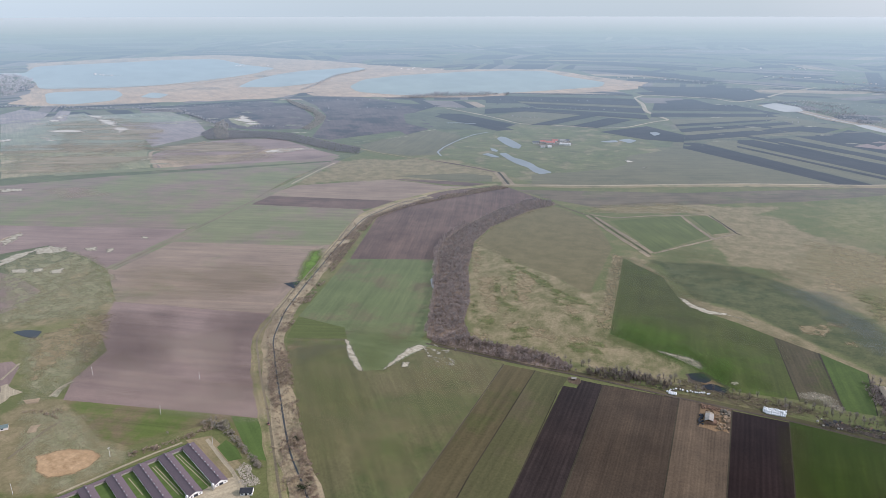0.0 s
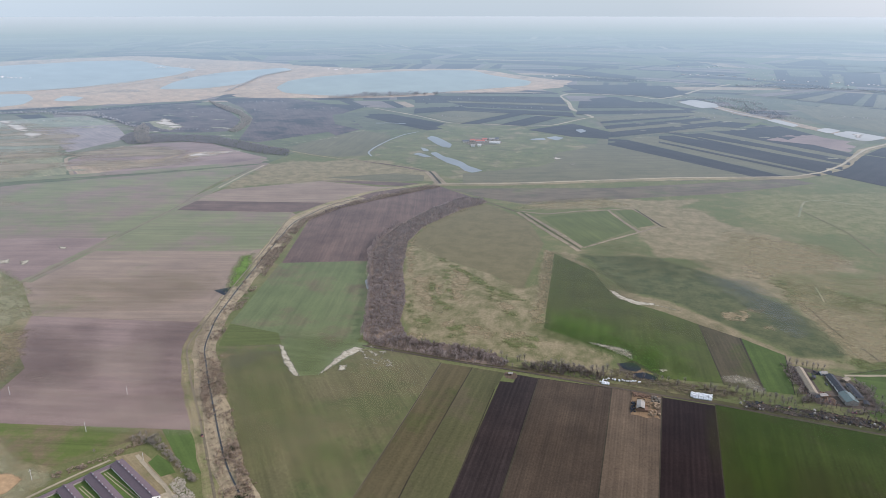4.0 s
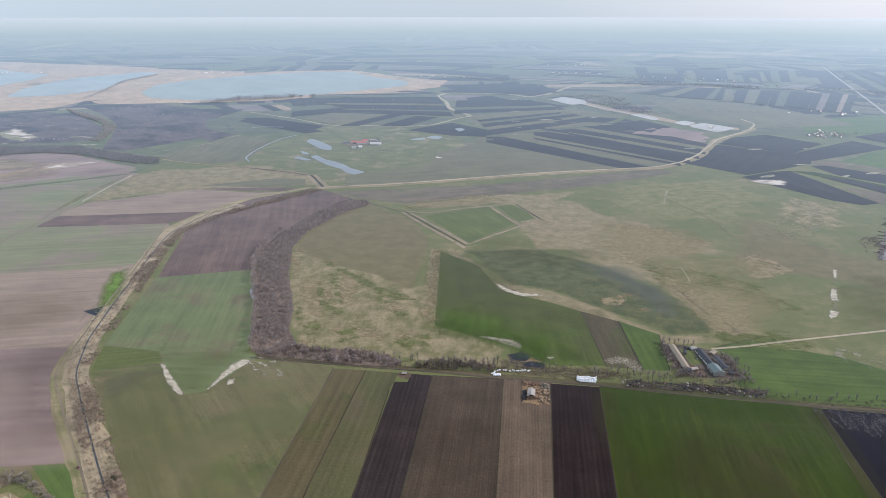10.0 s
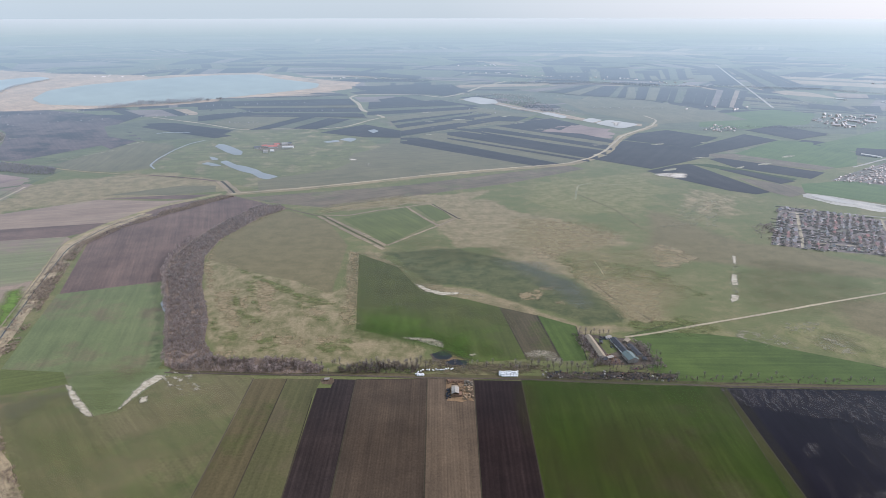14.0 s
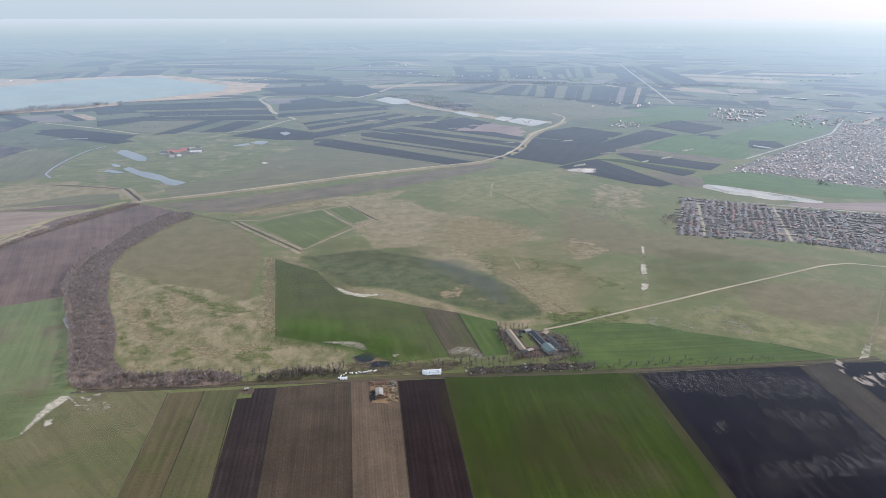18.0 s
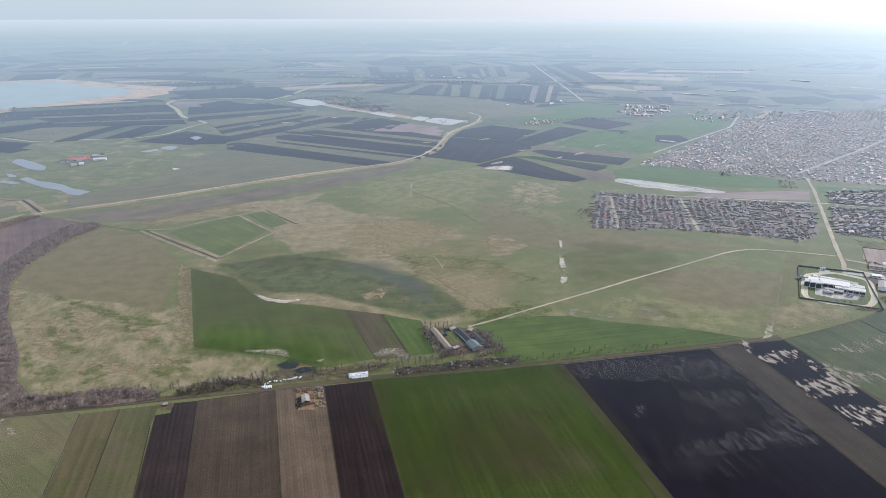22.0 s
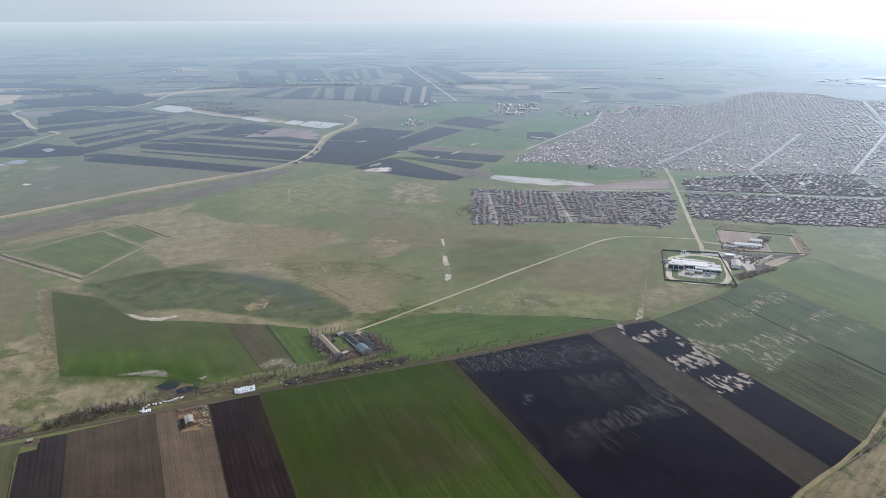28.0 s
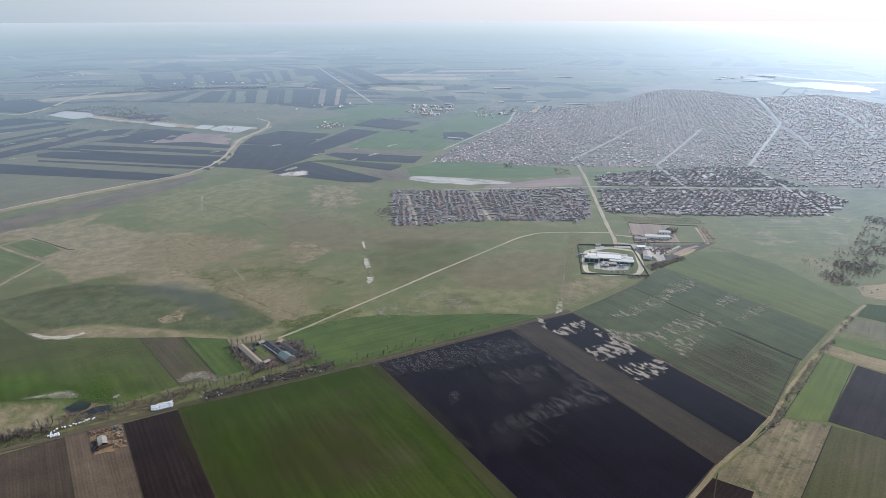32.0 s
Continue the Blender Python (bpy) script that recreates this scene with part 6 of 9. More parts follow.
field("winter_wheat_field", wheat_mid, 3, [(1122, 1207), (1286, 1150), (1258, 1102), (1088, 1163)], "green field at the edge of the allotments")
field("winter_wheat_field", wheat_mid, 4, [(1052, 1947), (1430, 2230), (1555, 2320), (1525, 2070), (1433, 1990), (1220, 1852), (1091, 1847)], "green plot at the edge of the town")
field("winter_wheat_field", wheat_mid, 3, [(940, 2555), (1270, 2700), (1375, 2580), (1220, 2325), (974, 2224), (834, 2268)], "green plain before the far town")
field("ploughed_field", soil_dark_far, 4, [(953, 2193), (1115, 2305), (1176, 2109), (1059, 2040)], "dark ploughed plot at the green plain")
ribbon("track", track_dirt, 2.5, 4, [(-521, 306), (-525, 326), (-529, 347), (-529, 364)], "worn wheel track across the dry hollow")
ribbon("track", soil_pale, 0.9, 4, [(-577, 441), (-510, 453), (-461, 467), (-400, 479)], "faint wheel line across the mauve field")
ribbon("track", soil_pale, 0.9, 4, [(-472, 480), (-452, 499), (-435, 523)], "faint wheel line across the mauve field")
ribbon("balk", track_pale, 2.2, 4, [(-576, 389), (-582, 405), (-580, 419)], "pale worn edge of the ploughed field")
ribbon("balk", track_pale, 3, 4, [(-649, 392), (-656, 408), (-664, 424)], "pale worn edge of the ploughed corner")
ribbon("path", track_pale, 0.7, 4.5, [(-396, 364), (-342, 342)], "worn line in the barn grass")
ribbon("path", track_pale, 0.7, 4.5, [(-402, 344), (-358, 326)], "worn line in the barn grass")
ribbon("ditch", soil_dark_mauve, 3, 3, [(905, 686), (908, 674), (919, 647), (904, 619), (895, 600), (903, 583), (915, 565)], "winding ditch east of the depot")
ribbon("track", dry_bare, 7, 3, [(975, 764), (946, 728), (914, 691)], "bare brown track at the depot edge")
field("yard", yard_soil, 2.6, [(822, 755), (847, 728), (879, 707), (939, 692), (883, 678), (828, 674), (785, 673), (768, 687)], "bare dusty ground between the compound and the depot")
field("yard", road_pale, 2.9, [(786, 768), (816, 749), (834, 718), (798, 674), (781, 674), (809, 712), (800, 734), (773, 758)], "pale gravel of the depot drive")
field("bare_ground", dry_bare, 3.2, [(836, 692), (867, 697), (882, 684), (855, 676), (828, 674)], "reddish spoil ground at the depot edge")
water("pond", pond_water, 4, [(4010, 2900), (4105, 2775), (4020, 2505), (4045, 2260), (4125, 2105), (4080, 2080), (3980, 2220), (3950, 2460), (4000, 2705)], "thin bright channel beyond the town")
water("pond", pond_water, 4, [(3555, 2800), (3640, 2780), (3585, 2720), (3500, 2745)], "far bright pond")
field("bare_ground", dry_grass, 2, [(933, 461), (982, 447), (972, 407), (922, 408), (909, 438)], "dry brown ground beside the thicket")
field("fallow_field", weedy_strip, 1.4, [(541, 594), (676, 623), (774, 656), (770, 400), (667, 371), (540, 319)], "weedy headland of the salty wheat fields")
field("bare_ground", silt_mud, 3, [(737, 1397), (751, 1382), (781, 1368), (819, 1324), (842, 1301), (871, 1267), (907, 1217), (895, 1207), (866, 1216), (840, 1236), (808, 1247), (788, 1276), (759, 1293), (735, 1337), (725, 1355)], "pale mud flat round the silty pond")
field("fallow_field", soil_pale, 1, [(-703, 587), (-806, 668), (-818, 803), (-848, 1038), (-627, 1091), (-588, 1054), (-554, 889), (-534, 792), (-512, 704), (-474, 616), (-423, 531), (-500, 630)], "bare headland between the western fields and the canal track")
field("bare_ground", dry_bare, 4, [(-547, 347), (-541, 353), (-534, 342), (-541, 338)], "pale bare patch in the dry hollow")
field("bare_ground", dry_bare, 4, [(-594, 375), (-582, 384), (-576, 377), (-584, 371)], "pale bare patch in the dry hollow")
field("bare_ground", track_pale, 4, [(-638, 384), (-636, 390), (-607, 385), (-611, 374), (-607, 361)], "pale worn ground beside the dry hollow")

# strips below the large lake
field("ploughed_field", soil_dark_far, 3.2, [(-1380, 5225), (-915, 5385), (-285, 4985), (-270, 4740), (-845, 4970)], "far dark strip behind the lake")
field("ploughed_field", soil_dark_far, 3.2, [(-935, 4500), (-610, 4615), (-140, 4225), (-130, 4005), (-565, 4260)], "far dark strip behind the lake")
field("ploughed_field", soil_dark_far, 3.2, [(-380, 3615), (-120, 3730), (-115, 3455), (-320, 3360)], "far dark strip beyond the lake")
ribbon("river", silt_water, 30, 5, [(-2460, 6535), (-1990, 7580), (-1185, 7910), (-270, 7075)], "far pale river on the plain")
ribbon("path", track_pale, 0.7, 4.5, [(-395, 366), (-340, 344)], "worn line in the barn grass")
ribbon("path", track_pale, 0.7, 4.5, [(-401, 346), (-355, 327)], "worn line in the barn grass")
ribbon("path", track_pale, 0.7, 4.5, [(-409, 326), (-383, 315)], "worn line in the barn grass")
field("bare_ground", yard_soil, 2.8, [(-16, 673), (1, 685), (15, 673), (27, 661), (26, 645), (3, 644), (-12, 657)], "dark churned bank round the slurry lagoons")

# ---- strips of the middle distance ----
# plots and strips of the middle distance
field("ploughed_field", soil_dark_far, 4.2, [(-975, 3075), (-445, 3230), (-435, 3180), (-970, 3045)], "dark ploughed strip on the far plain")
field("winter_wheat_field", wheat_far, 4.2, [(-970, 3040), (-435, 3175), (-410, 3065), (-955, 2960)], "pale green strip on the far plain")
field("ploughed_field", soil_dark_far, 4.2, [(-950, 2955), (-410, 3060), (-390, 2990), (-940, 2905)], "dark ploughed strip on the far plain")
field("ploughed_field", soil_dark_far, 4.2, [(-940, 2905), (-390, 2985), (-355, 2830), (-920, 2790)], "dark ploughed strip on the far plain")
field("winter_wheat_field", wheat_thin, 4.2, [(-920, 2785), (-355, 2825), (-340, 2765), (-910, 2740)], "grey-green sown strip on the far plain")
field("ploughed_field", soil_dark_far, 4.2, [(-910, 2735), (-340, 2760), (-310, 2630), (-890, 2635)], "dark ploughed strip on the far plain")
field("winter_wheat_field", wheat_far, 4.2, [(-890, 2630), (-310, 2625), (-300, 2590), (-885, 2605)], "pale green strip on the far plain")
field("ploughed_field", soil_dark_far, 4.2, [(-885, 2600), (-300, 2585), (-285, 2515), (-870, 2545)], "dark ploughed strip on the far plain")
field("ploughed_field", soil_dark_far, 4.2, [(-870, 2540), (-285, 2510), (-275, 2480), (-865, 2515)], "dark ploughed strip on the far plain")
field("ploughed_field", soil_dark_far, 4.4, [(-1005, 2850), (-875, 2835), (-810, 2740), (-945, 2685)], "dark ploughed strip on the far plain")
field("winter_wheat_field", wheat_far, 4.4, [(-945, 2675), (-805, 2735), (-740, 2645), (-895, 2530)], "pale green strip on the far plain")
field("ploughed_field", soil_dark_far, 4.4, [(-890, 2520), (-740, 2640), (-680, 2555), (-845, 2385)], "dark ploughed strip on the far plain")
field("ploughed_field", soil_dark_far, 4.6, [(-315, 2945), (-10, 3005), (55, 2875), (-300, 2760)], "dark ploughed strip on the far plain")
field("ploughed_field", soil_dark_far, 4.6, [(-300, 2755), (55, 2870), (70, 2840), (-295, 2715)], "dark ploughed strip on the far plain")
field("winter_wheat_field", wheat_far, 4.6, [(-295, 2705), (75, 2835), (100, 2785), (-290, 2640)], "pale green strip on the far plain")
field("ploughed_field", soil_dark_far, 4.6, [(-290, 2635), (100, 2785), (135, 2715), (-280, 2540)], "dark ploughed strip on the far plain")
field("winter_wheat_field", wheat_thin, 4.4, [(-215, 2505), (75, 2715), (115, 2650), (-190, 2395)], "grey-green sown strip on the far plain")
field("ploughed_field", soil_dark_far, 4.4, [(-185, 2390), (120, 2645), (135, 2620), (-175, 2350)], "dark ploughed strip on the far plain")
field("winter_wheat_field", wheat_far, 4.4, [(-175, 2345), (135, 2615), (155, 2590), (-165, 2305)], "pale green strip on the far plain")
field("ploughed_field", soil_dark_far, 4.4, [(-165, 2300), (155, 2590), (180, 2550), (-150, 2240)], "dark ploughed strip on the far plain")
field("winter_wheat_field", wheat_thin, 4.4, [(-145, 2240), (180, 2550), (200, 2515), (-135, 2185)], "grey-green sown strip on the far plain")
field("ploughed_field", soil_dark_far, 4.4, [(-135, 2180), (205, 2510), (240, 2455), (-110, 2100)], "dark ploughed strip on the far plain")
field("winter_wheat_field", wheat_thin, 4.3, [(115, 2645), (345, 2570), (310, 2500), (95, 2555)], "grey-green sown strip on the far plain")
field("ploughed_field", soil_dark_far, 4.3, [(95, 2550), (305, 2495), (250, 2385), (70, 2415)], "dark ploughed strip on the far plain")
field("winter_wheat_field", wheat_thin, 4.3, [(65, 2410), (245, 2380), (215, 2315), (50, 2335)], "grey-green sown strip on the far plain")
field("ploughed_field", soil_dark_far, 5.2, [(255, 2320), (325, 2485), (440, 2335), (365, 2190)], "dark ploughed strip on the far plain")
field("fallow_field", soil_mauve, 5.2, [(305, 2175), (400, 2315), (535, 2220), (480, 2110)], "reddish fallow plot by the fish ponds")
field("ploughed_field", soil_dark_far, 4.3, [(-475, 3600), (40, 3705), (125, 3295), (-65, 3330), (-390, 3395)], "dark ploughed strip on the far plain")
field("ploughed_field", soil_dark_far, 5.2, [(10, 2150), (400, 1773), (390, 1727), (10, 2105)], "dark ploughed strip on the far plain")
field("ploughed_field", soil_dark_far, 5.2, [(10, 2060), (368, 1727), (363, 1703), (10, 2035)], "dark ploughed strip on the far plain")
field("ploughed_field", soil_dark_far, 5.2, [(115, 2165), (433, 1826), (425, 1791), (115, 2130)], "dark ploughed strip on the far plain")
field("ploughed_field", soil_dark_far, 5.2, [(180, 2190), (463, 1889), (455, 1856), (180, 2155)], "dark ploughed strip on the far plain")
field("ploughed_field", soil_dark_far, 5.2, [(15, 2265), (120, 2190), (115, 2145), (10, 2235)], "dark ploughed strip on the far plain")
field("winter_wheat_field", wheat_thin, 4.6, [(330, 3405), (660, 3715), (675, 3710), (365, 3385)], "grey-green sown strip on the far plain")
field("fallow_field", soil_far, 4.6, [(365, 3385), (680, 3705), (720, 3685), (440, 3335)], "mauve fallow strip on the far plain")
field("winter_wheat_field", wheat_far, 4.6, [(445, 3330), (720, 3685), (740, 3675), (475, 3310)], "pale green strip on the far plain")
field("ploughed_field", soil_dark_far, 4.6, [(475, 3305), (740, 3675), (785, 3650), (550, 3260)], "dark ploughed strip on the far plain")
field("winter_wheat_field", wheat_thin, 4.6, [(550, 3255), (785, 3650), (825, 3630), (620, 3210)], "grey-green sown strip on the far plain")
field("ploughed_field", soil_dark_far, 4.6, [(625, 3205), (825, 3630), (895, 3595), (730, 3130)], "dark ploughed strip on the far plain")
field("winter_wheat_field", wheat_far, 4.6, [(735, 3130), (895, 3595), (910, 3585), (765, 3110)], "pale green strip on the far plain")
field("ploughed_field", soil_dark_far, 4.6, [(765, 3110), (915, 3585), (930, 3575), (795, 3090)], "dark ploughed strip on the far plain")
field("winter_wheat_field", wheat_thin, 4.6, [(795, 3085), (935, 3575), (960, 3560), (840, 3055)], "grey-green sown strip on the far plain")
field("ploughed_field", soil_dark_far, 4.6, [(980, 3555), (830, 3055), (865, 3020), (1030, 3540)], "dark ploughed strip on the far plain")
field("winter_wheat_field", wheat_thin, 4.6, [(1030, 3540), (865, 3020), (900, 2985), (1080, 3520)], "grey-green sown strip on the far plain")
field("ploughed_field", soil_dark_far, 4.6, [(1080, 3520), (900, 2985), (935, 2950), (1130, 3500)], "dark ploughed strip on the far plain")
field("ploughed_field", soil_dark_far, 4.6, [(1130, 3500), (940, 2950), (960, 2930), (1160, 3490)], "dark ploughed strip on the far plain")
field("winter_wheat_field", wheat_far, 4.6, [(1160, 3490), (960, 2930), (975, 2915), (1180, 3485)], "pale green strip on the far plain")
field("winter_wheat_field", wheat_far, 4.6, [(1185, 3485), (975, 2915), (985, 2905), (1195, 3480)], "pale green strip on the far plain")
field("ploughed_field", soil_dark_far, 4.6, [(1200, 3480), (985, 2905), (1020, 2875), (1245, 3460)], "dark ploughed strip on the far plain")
field("ploughed_field", soil_dark_far, 4.6, [(1245, 3460), (1020, 2870), (1050, 2840), (1295, 3445)], "dark ploughed strip on the far plain")
field("ploughed_field", soil_dark_far, 4.6, [(1295, 3440), (1055, 2840), (1070, 2820), (1325, 3430)], "dark ploughed strip on the far plain")
field("fallow_field", soil_far, 4.6, [(1325, 3430), (1075, 2820), (1090, 2800), (1355, 3420)], "mauve fallow strip on the far plain")
field("ploughed_field", soil_dark_far, 4.6, [(1355, 3420), (1095, 2800), (1125, 2770), (1405, 3405)], "dark ploughed strip on the far plain")
field("fallow_field", soil_pale, 4.6, [(1405, 3405), (1125, 2765), (1140, 2755), (1425, 3395)], "pale fallow strip on the far plain")
field("ploughed_field", soil_dark_far, 4.6, [(1425, 3395), (1140, 2755), (1150, 2745), (1440, 3390)], "dark ploughed strip on the far plain")
field("ploughed_field", soil_dark_far, 4.6, [(1440, 3390), (1150, 2745), (1160, 2735), (1460, 3385)], "dark ploughed strip on the far plain")
field("ploughed_field", soil_dark_far, 4, [(680, 4980), (1005, 5000), (775, 3770), (555, 3730)], "dark ploughed strip on the far plain")
field("ploughed_field", soil_dark_far, 4, [(1030, 4725), (1245, 4805), (1085, 4015), (880, 3965)], "dark ploughed strip on the far plain")
field("ploughed_field", soil_dark_far, 4, [(1275, 4595), (1580, 4715), (1375, 3980), (1120, 3935)], "dark ploughed strip on the far plain")
field("ploughed_field", soil_dark_far, 4, [(1690, 4810), (1910, 4840), (1555, 3675), (1405, 3695)], "dark ploughed strip on the far plain")
field("winter_wheat_field", wheat_thin, 5.2, [(970, 4735), (1015, 4730), (910, 4110), (865, 4120)], "grey-green sown strip on the far plain")
field("winter_wheat_field", wheat_thin, 5.2, [(1240, 4805), (1275, 4805), (1115, 4090), (1075, 4095)], "grey-green sown strip on the far plain")
field("winter_wheat_field", wheat_far, 5.2, [(1190, 4420), (1210, 4415), (1110, 3940), (1085, 3940)], "pale green strip on the far plain")
field("winter_wheat_field", wheat_thin, 5.2, [(1410, 4685), (1430, 4680), (1255, 3995), (1225, 4000)], "grey-green sown strip on the far plain")
field("winter_wheat_field", wheat_far, 5.2, [(1500, 4775), (1550, 4770), (1300, 3915), (1255, 3920)], "pale green strip on the far plain")
field("winter_wheat_field", wheat_thin, 5.2, [(1640, 4870), (1680, 4865), (1430, 4050), (1390, 4055)], "grey-green sown strip on the far plain")
field("winter_wheat_field", wheat_thin, 5.2, [(1500, 4295), (1610, 4280), (1495, 3895), (1385, 3905)], "grey-green sown strip on the far plain")
field("winter_wheat_field", wheat_far, 5.2, [(755, 4970), (940, 4950), (875, 4455), (705, 4475)], "pale green strip on the far plain")
field("winter_wheat_field", wheat_far, 5.2, [(1175, 5415), (1375, 5390), (1290, 4910), (1100, 4935)], "pale green strip on the far plain")
field("winter_wheat_field", wheat_thin, 5.2, [(1225, 4240), (1260, 4235), (1200, 3925), (1155, 3930)], "grey-green sown strip on the far plain")
field("ploughed_field", soil_dark_far, 4.4, [(1910, 4840), (1520, 3320), (1585, 3360), (1960, 4860)], "dark ploughed strip on the far plain")
field("winter_wheat_field", wheat_far, 4.4, [(1965, 4860), (1590, 3365), (1655, 3405), (2015, 4880)], "pale green strip on the far plain")
field("ploughed_field", soil_dark_far, 4.4, [(2020, 4880), (1660, 3410), (1770, 3480), (2110, 4910)], "dark ploughed strip on the far plain")
field("ploughed_field", soil_dark_far, 4.4, [(2115, 4910), (1775, 3485), (1825, 3515), (2150, 4925)], "dark ploughed strip on the far plain")
field("winter_wheat_field", wheat_thin, 3.6, [(475, 3100), (790, 2930), (1030, 2640), (1060, 2430), (710, 2330), (535, 2630)], "grey-green sown strip on the far plain")
field("winter_wheat_field", wheat_far, 4.1, [(1170, 6350), (1590, 5960), (1660, 5225), (1115, 5555)], "pale green strip on the far plain")
field("ploughed_field", soil_dark_far, 4.6, [(1425, 2740), (1550, 2625), (1595, 2790), (1505, 2895)], "dark ploughed strip on the far plain")
field("ploughed_field", soil_dark_far, 4.2, [(1630, 2815), (1745, 2805), (1625, 2585), (1575, 2615)], "dark ploughed strip on the far plain")
field("ploughed_field", soil_dark_far, 4.2, [(1935, 2730), (2065, 2690), (1910, 2505), (1895, 2590)], "dark ploughed strip on the far plain")
field("ploughed_field", soil_dark_far, 4.2, [(2140, 2680), (2380, 2670), (2345, 2515), (2185, 2410), (2050, 2485)], "dark ploughed strip on the far plain")
field("ploughed_field", soil_dark_far, 4.2, [(2500, 2700), (2680, 2670), (2605, 2520), (2440, 2465)], "dark ploughed strip on the far plain")
field("fallow_field", soil_pale, 4.2, [(1820, 3300), (1940, 3235), (1860, 3075), (1740, 3110)], "pale fallow strip on the far plain")
# ---- end of the strips ----

# ---- patches ----
# soft-edged patches of other cover
drift("wisp", 9, [(277, 598), (291, 575), (324, 561), (360, 551), (387, 543), (429, 539), (454, 536), (449, 571), (405, 586), (343, 595), (303, 598)])
drift("wisp", 6, [(367, 515), (383, 493), (410, 488), (430, 502), (402, 509)])
drift("wisp", 7, [(313, 435), (340, 430), (386, 426), (427, 421), (437, 437), (418, 452), (388, 445), (348, 441)])
drift("wisp", 6, [(443, 523), (424, 454), (435, 417), (446, 442), (446, 484)])
drift("wisp", 4, [(307, 505), (307, 491), (316, 495), (319, 506)])
drift("wisp_thin", 16, [(355, 533), (342, 482), (387, 445), (431, 463), (426, 521)])
drift("wisp_thin", 16, [(299, 466), (284, 415), (359, 402), (349, 438)])
drift("crust", 3.5, [(496, 606), (484, 575), (493, 581), (506, 605)])
drift("crust", 3.5, [(486, 564), (496, 548), (532, 552), (540, 571), (518, 574)])
drift("crust", 3, [(530, 546), (526, 524), (535, 533), (537, 546)])
drift("crust", 4, [(492, 511), (484, 484), (510, 477), (535, 479), (546, 500), (545, 520), (553, 533), (521, 510)])
drift("crust", 4, [(495, 465), (484, 427), (517, 428), (544, 440), (540, 454), (512, 458)])
drift("green_crust", 4, [(543, 542), (539, 527), (527, 482), (556, 494), (585, 483), (599, 504), (568, 514)])
drift("green_crust", 4, [(603, 508), (597, 488), (646, 474), (690, 515), (670, 519)])
drift("green_crust", 4, [(568, 565), (595, 549), (660, 554), (722, 578), (683, 582), (628, 572)])
drift("green_crust", 4, [(578, 479), (566, 442), (601, 453), (629, 458), (641, 476), (600, 476)])
drift("green_crust", 4, [(689, 587), (693, 572), (746, 571), (771, 598), (725, 600)])
drift("green_crust", 4, [(700, 511), (759, 513), (781, 536), (729, 526)])
drift("green_crust", 4, [(701, 475), (740, 468), (777, 486), (745, 492)])
drift("green_crust", 4, [(652, 484), (666, 466), (685, 486)])
drift("brown_rows", 18, [(612, 447), (674, 444), (657, 377), (575, 339), (546, 327), (545, 399), (548, 453)])
drift("brown_crop", 22, [(108, 514), (184, 543), (215, 503), (204, 444), (105, 441)])
drift("brown_crop", 10, [(75, 601), (86, 601), (92, 440), (79, 440)])
drift("lush_band", 12, [(87, 621), (204, 620), (261, 607), (264, 584), (161, 576), (97, 574)])
drift("lush_band", 9, [(217, 599), (250, 602), (271, 451), (251, 391), (231, 401), (234, 501)])
drift("lush_band", 14, [(94, 551), (126, 562), (116, 456), (93, 448)])
drift("brown_crop", 8, [(268, 607), (282, 593), (280, 427), (270, 430), (271, 515)])
drift("lush_thin", 14, [(-400, 561), (-375, 591), (-311, 527), (-281, 464), (-286, 416), (-326, 455)])
drift("lush_thin", 9, [(-379, 623), (-298, 641), (-315, 611), (-309, 562), (-323, 559)])
drift("lush_thin", 16, [(-253, 438), (-212, 447), (-199, 398), (-231, 385)])
drift("dun_thin", 18, [(-284, 575), (-205, 616), (-200, 550), (-224, 497), (-271, 498)])
drift("dun_thin", 18, [(-326, 455), (-286, 482), (-244, 469), (-256, 428), (-295, 421)])
drift("dun_thin", 6, [(-394, 641), (-346, 657), (-331, 643), (-369, 630)])
drift("grey_earth", 7, [(-438, 582), (-377, 608), (-365, 595), (-385, 560), (-396, 529)])
drift("salt_fade", 2.2, [(-305, 558), (-300, 572), (-294, 599), (-287, 613), (-284, 627), (-295, 626), (-302, 615), (-304, 594), (-304, 575)])
drift("salt_fade", 2, [(-289, 571), (-283, 576), (-286, 587), (-292, 583)])
drift("salt_fade", 1.6, [(-377, 607), (-370, 603), (-349, 580), (-322, 550), (-330, 550), (-355, 575)])
drift("salt_specks", 7, [(-284, 629), (-261, 627), (-241, 594), (-260, 593), (-278, 605)])
drift("straw_drift", 5, [(-308, 854), (-277, 860), (-270, 820), (-256, 784), (-238, 738), (-251, 744), (-278, 784), (-295, 822)])
drift("straw_drift", 5, [(-260, 891), (-243, 895), (-226, 866), (-219, 816), (-217, 776), (-228, 780), (-245, 825)])
drift("straw_drift", 5, [(-192, 720), (-179, 726), (-155, 706), (-161, 689), (-179, 698)])
drift("straw_drift", 5, [(-173, 788), (-160, 800), (-143, 787), (-150, 776), (-170, 775)])
drift("straw_drift", 5, [(-151, 712), (-127, 722), (-118, 710), (-139, 698)])
drift("straw_drift", 5, [(-254, 676), (-230, 678), (-231, 665), (-246, 662)])
drift("straw_drift", 5, [(-319, 1214), (-345, 1170), (-365, 1111), (-362, 1022), (-343, 955), (-311, 865), (-320, 863), (-361, 981), (-368, 1077), (-369, 1126)])
drift("straw_drift", 5, [(-136, 899), (-124, 926), (-115, 822), (-104, 749), (-115, 747), (-126, 769), (-126, 834)])
drift("straw_drift", 5, [(-237, 747), (-228, 755), (-223, 743), (-231, 736)])
